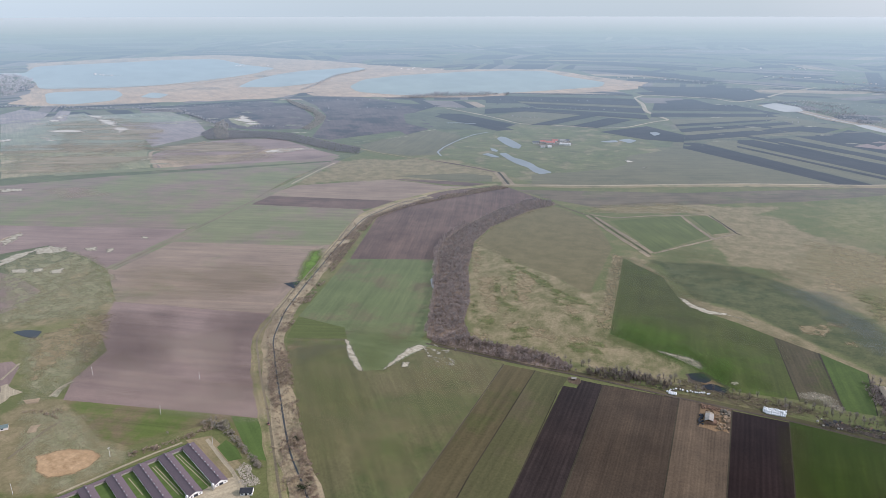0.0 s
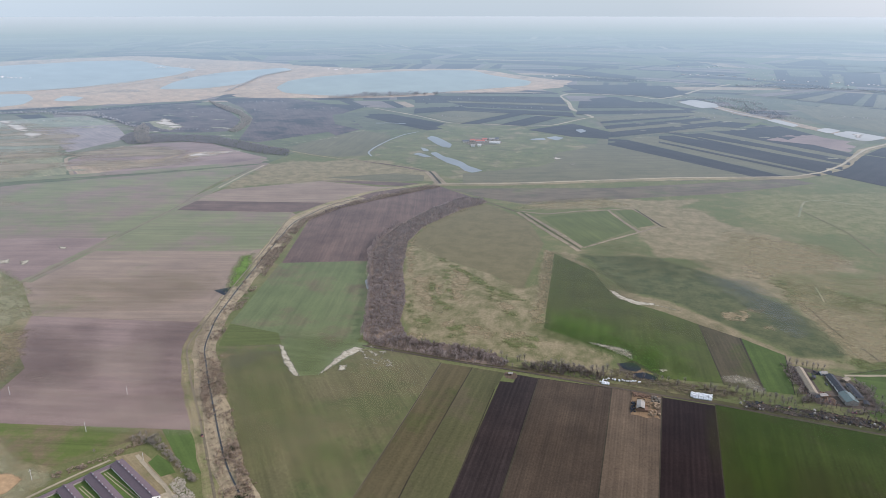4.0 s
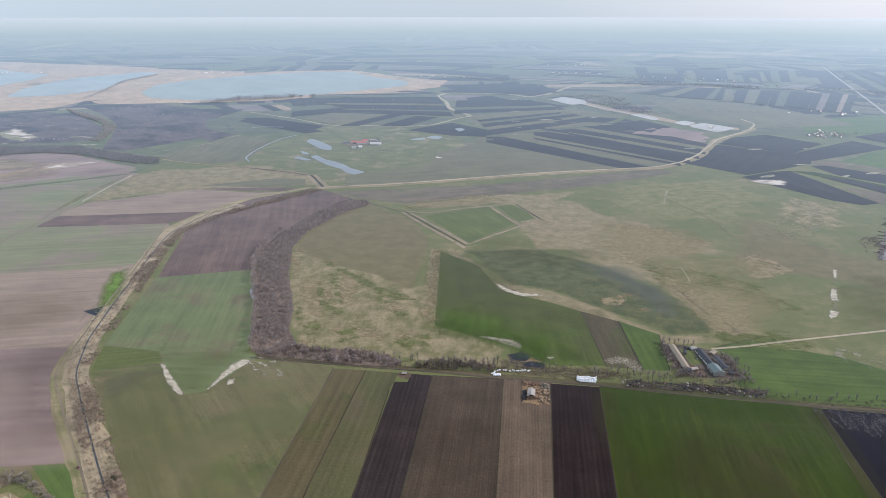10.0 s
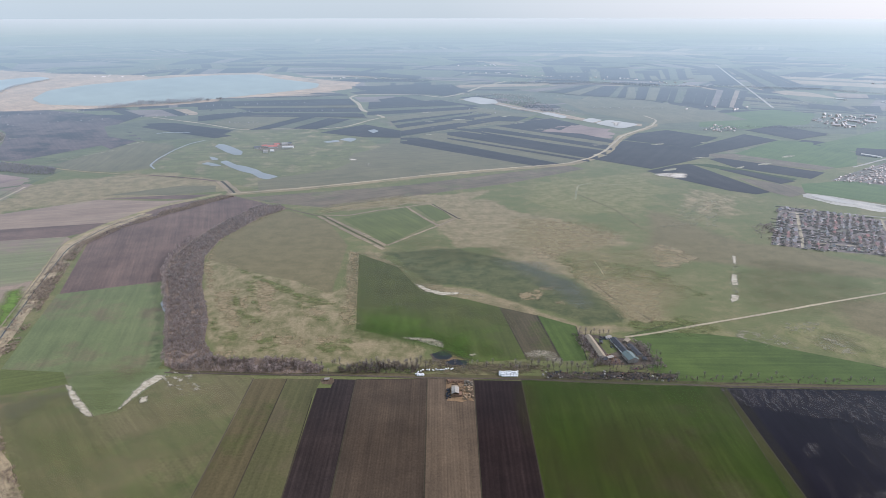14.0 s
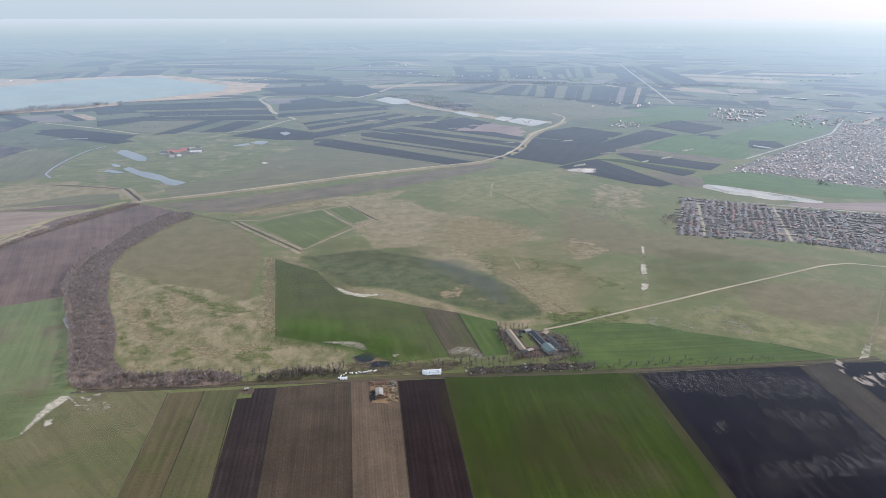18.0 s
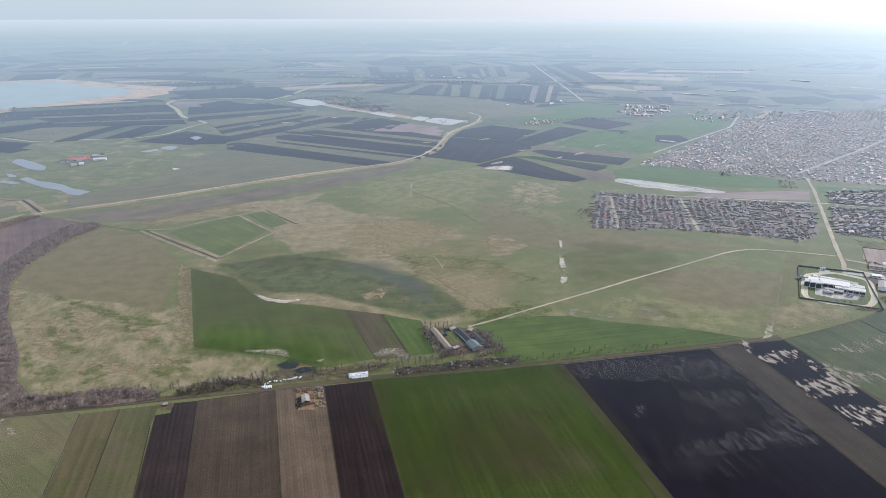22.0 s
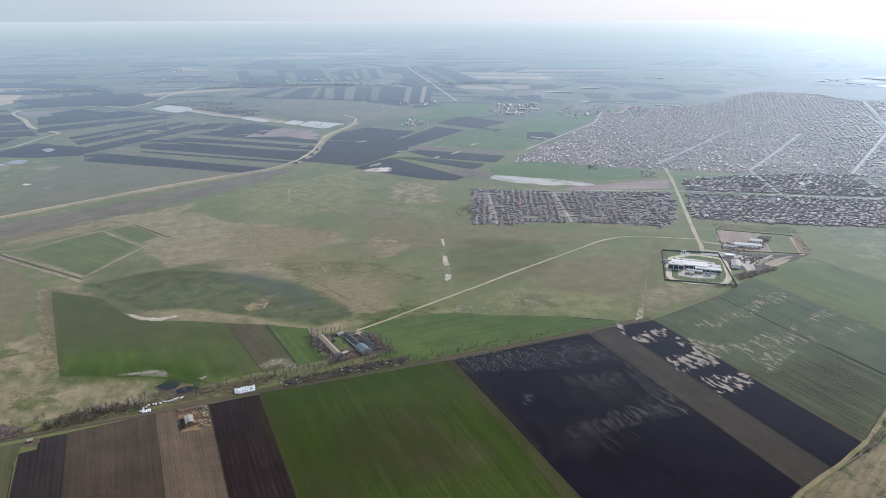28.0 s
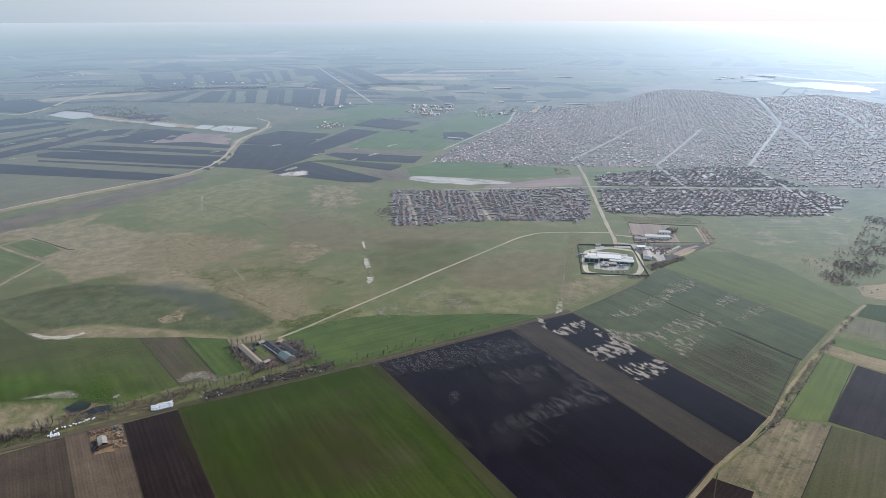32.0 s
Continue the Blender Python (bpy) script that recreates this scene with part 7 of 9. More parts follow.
drift("straw_drift", 5, [(-225, 717), (-211, 728), (-209, 711), (-220, 707)])
drift("straw_drift", 2.5, [(-267, 829), (-256, 831), (-246, 807), (-248, 794), (-257, 801)])
drift("straw_drift", 2.5, [(-147, 1018), (-132, 1006), (-125, 934), (-135, 937)])
drift("green_drift", 4, [(-282, 855), (-270, 835), (-258, 798), (-245, 787), (-221, 762), (-226, 752), (-242, 764), (-262, 794), (-273, 819)])
drift("green_drift", 4, [(-276, 892), (-262, 895), (-244, 825), (-228, 787), (-237, 788), (-250, 824)])
drift("green_drift", 4, [(-304, 948), (-266, 915), (-220, 875), (-183, 837), (-148, 823), (-134, 805), (-156, 807), (-191, 821), (-241, 879), (-294, 927)])
drift("green_drift", 4, [(-189, 815), (-166, 805), (-173, 791), (-185, 798)])
drift("green_drift", 4, [(-166, 770), (-149, 773), (-142, 762), (-153, 757)])
drift("green_drift", 4, [(-260, 724), (-247, 739), (-235, 723), (-242, 683)])
drift("green_drift", 4, [(-212, 705), (-197, 719), (-184, 689), (-201, 681)])
drift("green_drift", 4, [(-144, 697), (-105, 715), (-100, 680), (-134, 674)])
drift("green_drift", 4, [(-282, 757), (-278, 770), (-266, 735), (-274, 734)])
drift("olive_crop", 28, [(-126, 996), (-80, 961), (-42, 915), (-4, 824), (39, 800), (80, 786), (66, 751), (-4, 793), (-59, 786), (-107, 806)])
drift("lush_crop", 26, [(-101, 729), (-102, 772), (-59, 776), (-4, 747), (34, 715), (51, 685), (7, 682), (-30, 703)])
drift("lush_crop", 5, [(-13, 722), (6, 710), (36, 658), (25, 652), (0, 685)])
drift("salt_haze", 3.5, [(90, 675), (98, 683), (115, 678), (122, 669), (124, 654), (116, 655), (106, 668), (91, 665)])
drift("salt_haze", 2, [(-48, 714), (-27, 713), (-13, 710), (-2, 703), (-1, 688), (-17, 696), (-30, 705)])
drift("salt_fade", 1.6, [(-41, 879), (-32, 876), (-21, 860), (-2, 850), (19, 848), (20, 843), (-3, 838), (-26, 853)])
drift("salt_specks", 3, [(30, 680), (37, 673), (32, 666), (26, 674)])
drift("wet_film", 13, [(79, 974), (140, 957), (174, 890), (189, 828), (174, 802), (143, 865), (111, 923)])
drift("straw_drift", 3, [(96, 843), (123, 858), (133, 848), (122, 820), (101, 825)])
drift("straw_drift", 3, [(129, 872), (148, 869), (144, 857), (131, 858)])
drift("straw_drift", 3, [(144, 819), (155, 823), (154, 810), (144, 810)])
drift("green_drift", 16, [(181, 958), (227, 941), (286, 920), (325, 870), (343, 836), (296, 850), (247, 888), (188, 904)])
drift("dark_drift", 22, [(480, 968), (580, 903), (535, 824), (448, 787), (401, 820), (419, 898)])
drift("dark_drift", 34, [(17, 1037), (-37, 1072), (-69, 994), (-2, 961), (101, 986), (87, 1028)])
drift("straw_soft", 12, [(133, 1200), (262, 1166), (295, 1110), (247, 1009), (326, 1028), (371, 994), (285, 951), (186, 976), (108, 1055)])
drift("straw_soft", 10, [(195, 975), (295, 925), (322, 853), (250, 749), (220, 769), (204, 827), (191, 914)])
drift("green_drift", 12, [(215, 753), (293, 769), (325, 739), (289, 719), (223, 727)])
drift("salt_streaks", 6, [(325, 732), (367, 740), (396, 706), (397, 682), (359, 691), (330, 712)])
drift("salt_streaks", 5, [(402, 759), (452, 755), (430, 724), (394, 729)])
drift("salt_streaks", 7, [(413, 709), (445, 718), (458, 687), (445, 665), (415, 683)])
drift("grey_earth", 9, [(419, 715), (456, 725), (470, 709), (456, 684), (422, 685)])
drift("salt_streaks", 9, [(466, 1304), (563, 1339), (474, 1140), (368, 1135)])
drift("salt_streaks", 6, [(565, 629), (607, 638), (578, 601), (548, 598)])
drift("salt_fade", 1.6, [(440, 997), (444, 991), (432, 959), (428, 962)])
drift("salt_fade", 1.8, [(411, 921), (414, 911), (401, 875), (391, 871), (397, 893)])
drift("salt_fade", 1.8, [(379, 842), (387, 837), (378, 822), (369, 815), (371, 827)])
drift("salt_streaks", 3, [(425, 960), (435, 959), (388, 841), (377, 842)])
drift("straw_soft", 12, [(-241, 1227), (-195, 1259), (-84, 1293), (-42, 1321), (-88, 1371), (-210, 1292)])
drift("dun_straw", 6, [(169, 1185), (225, 1173), (287, 1102), (264, 1058), (207, 1030), (155, 977), (137, 983)])
drift("dun_straw", 4, [(185, 946), (227, 903), (309, 879), (278, 827), (266, 775), (242, 754), (225, 775), (207, 827), (192, 901)])
drift("dun_straw", 5, [(340, 1057), (364, 1036), (382, 981), (337, 940), (309, 950), (322, 1014)])
drift("green_drift", 6, [(167, 988), (235, 970), (323, 919), (313, 892), (228, 907), (172, 961)])
drift("green_drift", 5, [(224, 761), (256, 760), (308, 765), (304, 747), (259, 738), (224, 733)])
drift("scrub_floor", 5, [(-30, 631), (70, 629), (110, 640), (90, 655), (35, 652), (-20, 662)])
drift("far_pale", 30, [(-2085, 1625), (-1980, 1790), (-1780, 1770), (-1495, 1450), (-1482, 1272), (-1449, 1105)])
drift("far_salt", 9, [(-1145, 1487), (-1135, 1546), (-1073, 1565), (-1043, 1594), (-1060, 1539), (-1097, 1463), (-1111, 1440)])
drift("dun_thin", 24, [(-772, 677), (-600, 774), (-545, 725), (-576, 668), (-692, 599)])
drift("pale_earth", 20, [(-577, 466), (-464, 451), (-408, 474), (-377, 443), (-442, 426), (-530, 423)])
drift("pale_earth", 14, [(-573, 526), (-511, 567), (-464, 500), (-522, 489)])
drift("pale_earth", 16, [(-1305, 978), (-1228, 1010), (-1157, 988), (-1212, 941)])
drift("salt_fade", 7, [(-1071, 696), (-1086, 742), (-1069, 736), (-1044, 686)])
drift("salt_fade", 6, [(-1399, 933), (-1364, 958), (-1344, 946), (-1372, 914)])
drift("salt_fade", 3, [(-985, 690), (-975, 712), (-949, 711), (-938, 692), (-962, 677)])
drift("salt_fade", 3, [(-965, 704), (-945, 718), (-931, 701), (-942, 691)])
drift("salt_fade", 3, [(-933, 614), (-917, 626), (-901, 613), (-921, 605)])
drift("salt_fade", 3, [(-909, 629), (-896, 635), (-887, 626), (-895, 620)])
drift("salt_fade", 3, [(-877, 633), (-870, 648), (-854, 633), (-867, 627)])
drift("salt_fade", 3, [(-916, 725), (-904, 736), (-892, 723), (-903, 716)])
drift("salt_fade", 3, [(-881, 734), (-875, 742), (-862, 727), (-868, 724)])
drift("salt_fade", 3, [(-985, 634), (-990, 665), (-977, 693), (-966, 647), (-962, 617)])
drift("salt_fade", 3, [(-881, 805), (-868, 807), (-861, 800), (-870, 797)])
drift("pale_grass", 9, [(-966, 621), (-970, 679), (-929, 705), (-865, 695), (-780, 649), (-712, 591), (-701, 538), (-774, 482)])
drift("straw_drift", 8, [(-701, 538), (-670, 552), (-599, 457), (-655, 491)])
drift("straw_drift", 8, [(-703, 471), (-694, 524), (-632, 471), (-622, 408)])
drift("clay", 2.5, [(-502, 317), (-487, 334), (-470, 341), (-453, 339), (-451, 324), (-454, 313), (-469, 302), (-484, 304)])
drift("pale_grass", 8, [(-567, 356), (-550, 379), (-504, 371), (-469, 352), (-435, 354), (-430, 320), (-446, 299), (-473, 284)])
drift("pale_grass", 9, [(-711, 467), (-674, 491), (-613, 477), (-587, 435), (-571, 388), (-590, 374)])
drift("lime_crop", 7, [(-580, 851), (-570, 865), (-539, 807), (-521, 748), (-525, 729), (-552, 783)])
drift("dark_earth", 26, [(-546, 604), (-498, 624), (-471, 568), (-400, 477), (-418, 470), (-472, 510)])
drift("dark_earth", 24, [(-676, 549), (-612, 576), (-538, 482), (-567, 457), (-565, 420)])
drift("lush_crop", 13, [(-100, 726), (-100, 746), (-57, 738), (-5, 717), (32, 695), (53, 679), (7, 679), (-30, 700)])
drift("dun_thin", 7, [(760, 845), (766, 825), (631, 694), (559, 630), (549, 634), (632, 718)])
drift("dun_thin", 10, [(624, 685), (672, 630), (644, 611), (585, 618), (553, 623)])
drift("dark_litter", 3, [(105, 634), (202, 634), (218, 630), (212, 618), (153, 618), (103, 619)])
drift("dark_litter", 2.5, [(167, 636), (203, 632), (241, 631), (236, 619), (199, 618), (163, 622)])
drift("far_salt", 14, [(-2180, 1820), (-2085, 1810), (-1825, 1655), (-1770, 1640), (-1720, 1545), (-1860, 1640)])
drift("far_salt", 14, [(-2165, 1605), (-2130, 1635), (-2080, 1590), (-2120, 1575)])
drift("far_salt", 14, [(-1985, 1505), (-1920, 1555), (-1845, 1530), (-1930, 1480)])
drift("far_salt", 14, [(-1875, 1410), (-1780, 1395), (-1810, 1385)])
drift("far_salt", 14, [(-2235, 1750), (-2225, 1785), (-2110, 1660), (-2135, 1645)])
drift("far_salt", 14, [(-1630, 2015), (-1450, 1875), (-1470, 1845), (-1585, 1930)])
drift("far_salt", 14, [(-1945, 1330), (-1950, 1365), (-1915, 1320)])
drift("far_pale", 40, [(-1845, 1255), (-1515, 1430), (-1315, 1252), (-1412, 1109), (-1503, 1008)])
drift("far_pale", 25, [(-1450, 1420), (-1420, 1545), (-1210, 1557), (-1076, 1426), (-1189, 1248), (-1273, 1255)])
drift("far_salt", 5, [(-242, 1751), (-221, 1725), (-234, 1715)])
drift("far_salt", 5, [(-202, 1672), (-177, 1691), (-184, 1655)])
drift("far_salt", 8, [(570, 2380), (600, 2365), (570, 2300)])
drift("far_salt", 8, [(481, 1565), (524, 1579), (550, 1553), (524, 1523), (485, 1541)])
drift("far_salt", 9, [(513, 1568), (556, 1569), (541, 1527), (510, 1537)])
# ---- end of the patches ----

pasture_sheet()
for pts, up in BORDERS:
    for p, q in zip(pts, pts[1:] + pts[:1]):
        if math.hypot(q[0] - p[0], q[1] - p[1]) > 60:
            ribbon("furrow", furrow_soil, 0.9, up + 1.6, [p, q], "dark furrow along a field edge")

# ---- woody plants ----
def blades(rng, n, h, spread, width, low=0.15):
    """Thin upward and outward twigs of a bare crown: triangles from near the stem to the outline."""
    v = []
    for _ in range(n):
        a, t = rng.uniform(0, 2 * math.pi), rng.uniform(0, 1) ** 0.7
        r = spread * (0.35 + 0.65 * math.sin(math.pi * min(1, 0.15 + 0.8 * t))) * rng.uniform(0.45, 1.0)
        z = h * (low + (1 - low) * t)
        tip = Vector((r * math.cos(a), r * math.sin(a), z))
        root = Vector((tip.x * 0.25, tip.y * 0.25, z * rng.uniform(0.45, 0.8)))
        side = Vector((rng.uniform(-1, 1), rng.uniform(-1, 1), rng.uniform(-0.5, 0.5))).normalized() * width * rng.uniform(0.6, 1.3)
        v += [root, tip + side, tip - side]
    return np.array([tuple(p) for p in v], dtype=np.float32)


def stamp(name, material, templates, places, label, category):
    """One joined mesh of many small plants. places: x, y, size, turn."""
    rng = random.Random(len(places))
    packs = []
    for x, y, s, a in places:
        t = templates[rng.randrange(len(templates))]
        c, q = math.cos(a) * s, math.sin(a) * s
        p = np.empty_like(t)
        c, q, s = c * near_size(x, y), q * near_size(x, y), s * near_size(x, y)
        p[:, 0], p[:, 1], p[:, 2] = t[:, 0] * c - t[:, 1] * q, t[:, 0] * q + t[:, 1] * c, t[:, 2] * s * rng.uniform(0.8, 1.2)
        p += np.array(lie(x, y), dtype=np.float32)
        packs.append(p)
    v = np.concatenate(packs)
    me = bpy.data.meshes.new(name)
    k = len(v) // 3
    me.vertices.add(len(v))
    me.vertices.foreach_set("co", v.ravel())
    me.loops.add(len(v))
    me.loops.foreach_set("vertex_index", np.arange(len(v), dtype=np.int32))
    me.polygons.add(k)
    me.polygons.foreach_set("loop_start", np.arange(0, len(v), 3, dtype=np.int32))
    me.materials.append(material)
    me.update(calc_edges=True)
    return tagged(new(name, me), label, category, kind="stuff")


def strew(rng, poly, n, low, high, clump=0.0):
    """Random places inside an outline."""
    xs, ys = [p[0] for p in poly], [p[1] for p in poly]
    out, tries = [], 0
    while len(out) < n and tries < n * 40:
        tries += 1
        x, y = rng.uniform(min(xs), max(xs)), rng.uniform(min(ys), max(ys))
        if not inside(x, y, poly):
            continue
        if clump and noise.noise((x * 0.03, y * 0.03, 5.5)) < rng.uniform(-0.6, 0.5) * clump:
            continue
        out.append((x, y, rng.uniform(low, high), rng.uniform(0, 6.28)))
    return out


R = random.Random(5)
SHRUBS = [blades(R, 74, 1.0, 0.75, 0.036, 0.05) for _ in range(6)]
MOUNDS = [blades(R, 40, 0.7, 0.9, 0.11, 0.0) for _ in range(6)]
CROWNS = [blades(R, 80, 1.0, 0.34, 0.020, 0.15) for _ in range(6)]
FAR_CROWNS = [blades(R, 16, 1.0, 0.5, 0.10, 0.05) for _ in range(5)]


def canal_gap(x, y):
    return min((x - a) ** 2 + (y - b) ** 2 for a, b in CANAL_RUN)


CANAL_RUN = [(p[0], p[1]) for p in along(smooth(CANAL, False, 2), 4.0)]
scrub = [p for p in strew(R, CANAL_SCRUB, 5600, 0.9, 2.6, 0.35) if canal_gap(p[0], p[1]) > 1.3]
for x, y in CANAL_RUN:
    for _ in range(5):
        w = R.gauss(0, 6.0)
        p = (x + w + R.uniform(-2, 2), y + R.uniform(-3, 3) + w * 0.3, R.uniform(0.7, 2.3), R.uniform(0, 6.28))
        if canal_gap(p[0], p[1]) > 1.3:
            scrub.append(p)
stamp("canal_scrub", twig_brown, MOUNDS + SHRUBS, scrub, "rusty brown scrub and dead reeds on both canal banks", "scrub")
stamp("canal_bushes", twig_brown, SHRUBS, [p for p in strew(R, CANAL_SCRUB, 700, 2.2, 4.6, 0.8) if canal_gap(p[0], p[1]) > 9], "brown leafless bushes on the canal banks", "bushes")
stamp("evergreen_bushes", bush_green, MOUNDS, strew(R, [(-280, 370), (-274, 364), (-268, 370), (-274, 376)], 14, 1.5, 3.2) + strew(R, [(-319, 423), (-314, 418), (-309, 423), (-314, 428)], 8, 1.5, 3), "dark evergreen bushes beside the canal", "bushes")
bank_brown = soil("dead_reeds", (0.2546, 0.2034, 0.1320), (0.3729, 0.3052, 0.2015), blot=(0.2012, 0.1716, 0.1075), blot_at=0.56, blot_size=0.05)
ribbon("canal_bank", bank_brown, 25, 3.5, CANAL, "dry overgrown banks of the drainage canal")
ribbon("canal_water", canal_grey, 1.6, 6, CANAL, "narrow dark water of the drainage canal")

leaf_litter = soil("leaf_litter", (0.1283, 0.0935, 0.0723), (0.1952, 0.1466, 0.1095))
for poly in (WOOD_FLOOR, WOOD_TAIL):
    field("woodland_floor", leaf_litter, 5, poly, "brown leaf litter under the tree belt")
WOODS = [("woodland", twig_dark, WOOD, 4200, 1.5, 3.6), ("woodland", twig_grey, WOOD, 1500, 2.2, 5.0), ("thicket", twig_dark, WOOD_TAIL, 300, 2.5, 5.5), ("thicket", twig_deep, WOOD_TAIL, 200, 2.0, 4.5),
         ("thicket", twig_deep, WOOD_ROW, 260, 2.0, 4.6), ("thicket", twig_deep, FARM_SCRUB, 210, 1.0, 3.2), ("farm_hedge", twig_deep, YARD_WEST, 120, 1.2, 3.0), ("farm_hedge", twig_dark, YARD_WEST, 60, 2.0, 4.5), ("farm_hedge", twig_dark, YARD_EAST, 110, 1.4, 3.8)]
for nm, mt, poly, n, a, b in WOODS:
    stamp(nm, mt, SHRUBS + CROWNS, strew(R, poly, n, a, b), "dense belt of leafless dark brown trees and brush", "trees")
FAR_WOODS = [("far_woodland", twig_shade, NORTH_WOOD, 5200, 2.6, 5.2), ("far_woodland", twig_pale, NORTH_BELT, 2000, 2.6, 5.2), ("far_willows", twig_pale, NORTH_WILLOW, 260, 5, 9.5),
             ("shore_bushes", twig_far, SHORE, 260, 6, 14), ("shore_grove", twig_lilac, LAKE_GROVE, 300, 8, 16), ("pond_bank_brush", twig_far, FISH_BANK, 240, 4, 9)]
for nm, mt, poly, n, a, b in FAR_WOODS:
    stamp(nm, mt, FAR_CROWNS + SHRUBS, strew(R, poly, n, a, b), "leafless trees and brush on the far plain", "trees")
stamp("east_thicket", twig_pale, SHRUBS, strew(R, EAST_THICKET, 300, 1.8, 4.2, 0.8), "dark leafless thicket on the eastern common", "bushes")
stamp("east_scrub", twig_grey, SHRUBS, strew(R, EAST_SCRUB, 90, 1.5, 3.5), "scattered leafless bushes on the eastern common", "bushes")
stamp("south_thicket", twig_dark, SHRUBS, strew(R, SOUTH_THICKET, 800, 1.8, 4.0, 0.9) + strew(R, LOOSE_BUSHES, 46, 1.4, 3.4), "dark thicket beside the outer town", "bushes")
stamp("ditch_bushes", twig_dark, SHRUBS, strew(R, DITCH_SCRUB, 150, 1.5, 4.0, 0.6), "dark bushes along the boundary ditch", "bushes")
stamp("hedge", twig_brown, SHRUBS + MOUNDS, strew(R, BARN_SCRUB, 90, 1.2, 3.0), "brown hedge of brush behind the poultry farm", "bushes")
stamp("hedge", twig_pale, SHRUBS, strew(R, BARN_HEDGE, 150, 1.5, 3.4), "grey leafless hedge beside the poultry farm", "bushes")
stamp("pale_shrubs", twig_pale, CROWNS, [(-402, 414, 6, 0), (-398, 416, 7, 1), (-385, 415, 7, 2), (-389, 413, 6, 3), (-380, 412, 6, 1), (-424, 384, 5, 0), (-583, 1043, 6, 0)], "pale leafless willows at the hedge corner", "trees")


def tuft_line(name, pts, n, spread, low, high, material, label):
    run = along(pts, 3.0)
    out = []
    for _ in range(n):
        x, y, dx, dy = R.choice(run)
        w = R.gauss(0, spread)
        out.append((x - dy * w + R.uniform(-3, 3), y + dx * w + R.uniform(-3, 3), R.uniform(low, high), R.uniform(0, 6)))
    return stamp(name, material, MOUNDS, out, label, "grass")


straw_tuft = varied("straw_tussocks", [(0.17, 0.145, 0.075), (0.30, 0.245, 0.145), (0.36, 0.295, 0.19)], clump=0.02, grain=0.3)
TUSSOCK = [blades(R, 7, 0.5, 0.9, 0.22, 0.0) for _ in range(5)]
stamp("tussocks", straw_tuft, TUSSOCK, strew(R, MEADOW, 9000, 0.35, 0.95, 0.9), "straw-coloured grass tussocks scattered over the meadow", "grass")


tuft_line("row_brush", ROW_A + ROW_B + ROW_C, 420, 3.0, 0.6, 1.7, twig_deep, "dry brush under the tree row")
tuft_line("row_brush", [(-28, 640), (30, 640), (110, 643)], 260, 5.0, 0.5, 1.5, twig_deep, "dark brush between the bales")


def tree_models():
    """Leafless roadside trees: a tapered trunk with limbs, and a crown of fine twigs."""
    out = []
    for k in range(5):
        rng = random.Random(40 + k)
        h = rng.uniform(7.5, 10.5)
        bm = bmesh.new()
        segs = [((0, 0, -0.2), (rng.uniform(-0.3, 0.3), rng.uniform(-0.3, 0.3), h * 0.42), 0.28, 0.18)]
        top = segs[0][1]
        for i in range(5):
            a = 6.28 * i / 5 + rng.uniform(-0.4, 0.4)
            r = rng.uniform(0.8, 1.9)
            segs.append((top, (top[0] + r * math.cos(a), top[1] + r * math.sin(a), h * rng.uniform(0.66, 0.9)), 0.14, 0.03))
        for p, q, r0, r1 in segs:
            p, q = Vector(p), Vector(q)
            ax = (q - p).to_track_quat("Z", "Y").to_matrix()
            rings = []
            for c, r in ((p, r0), (q, r1)):
                rings.append([bm.verts.new(c + ax @ Vector((r * math.cos(1.047 * j), r * math.sin(1.047 * j), 0))) for j in range(6)])
            for j in range(6):
                bm.faces.new((rings[0][j], rings[0][(j + 1) % 6], rings[1][(j + 1) % 6], rings[1][j]))
        root = new("bare_tree")
        part("trunk", bm, bark, root)
        t = blades(rng, 110, h, h * 0.33, 0.05, 0.22)
        mesh_ob("crown", t, [(3 * i, 3 * i + 1, 3 * i + 2) for i in range(len(t) // 3)], twig_grey, parent=root)
        tagged(root, "leafless roadside tree with a fine grey crown", "tree", "trees along the field track")
        out.append(root)
    return out


TREES = tree_models()
USED = set()


def tree(x, y, s):
    k = R.randrange(5)
    m = Matrix.Translation(lie(x, y)) @ Matrix.Rotation(R.uniform(0, 6.28), 4, "Z") @ Matrix.Scale(s, 4)
    if k not in USED:
        USED.add(k)
        TREES[k].matrix_basis = m
        return
    copy_thing(TREES[k], Matrix.Translation(lie(x, y)) @ Matrix.Rotation(R.uniform(0, 6.28), 4, "Z")).scale = (s, s, s)


for pts, step, spread, lo, hi in ((ROW_A, 6, 3, 0.7, 1.1), (ROW_B, 5.5, 4, 0.45, 0.95), (ROW_C, 9, 3.5, 0.3, 0.8), ([(-125, 640), (-70, 641), (-28, 643)], 4, 5, 0.6, 0.9),
                                  ([(-280, 645), (-200, 645), (-130, 642)], 6, 7, 0.5, 0.8), ([(153, 715), (158, 690), (164, 655)], 6, 1.5, 0.6, 0.9), ([(216, 692), (220, 668), (222, 648)], 6, 2, 0.5, 0.9),
                                  ([(-28, 643), (40, 642), (75, 645)], 8, 3, 0.5, 0.9), ([(154, 722), (172, 724), (190, 718)], 5, 2, 0.5, 0.9), ([(188, 700), (200, 674), (206, 650)], 9, 3, 0.4, 0.8), ([(226, 690), (228, 670), (228, 650)], 6, 3, 0.5, 0.9), ([(110, 640), (150, 645), (180, 644)], 5, 4, 0.5, 0.9)):
    for x, y, dx, dy in along(pts, step):
        w = R.gauss(0, spread)
        tree(x - dy * w + R.uniform(-2, 2), y + dx * w + R.uniform(-2, 2), R.uniform(lo, hi) * 1.2)

# ---- buildings ----
def box_bm(bm, x0, x1, y0, y1, z0, z1):
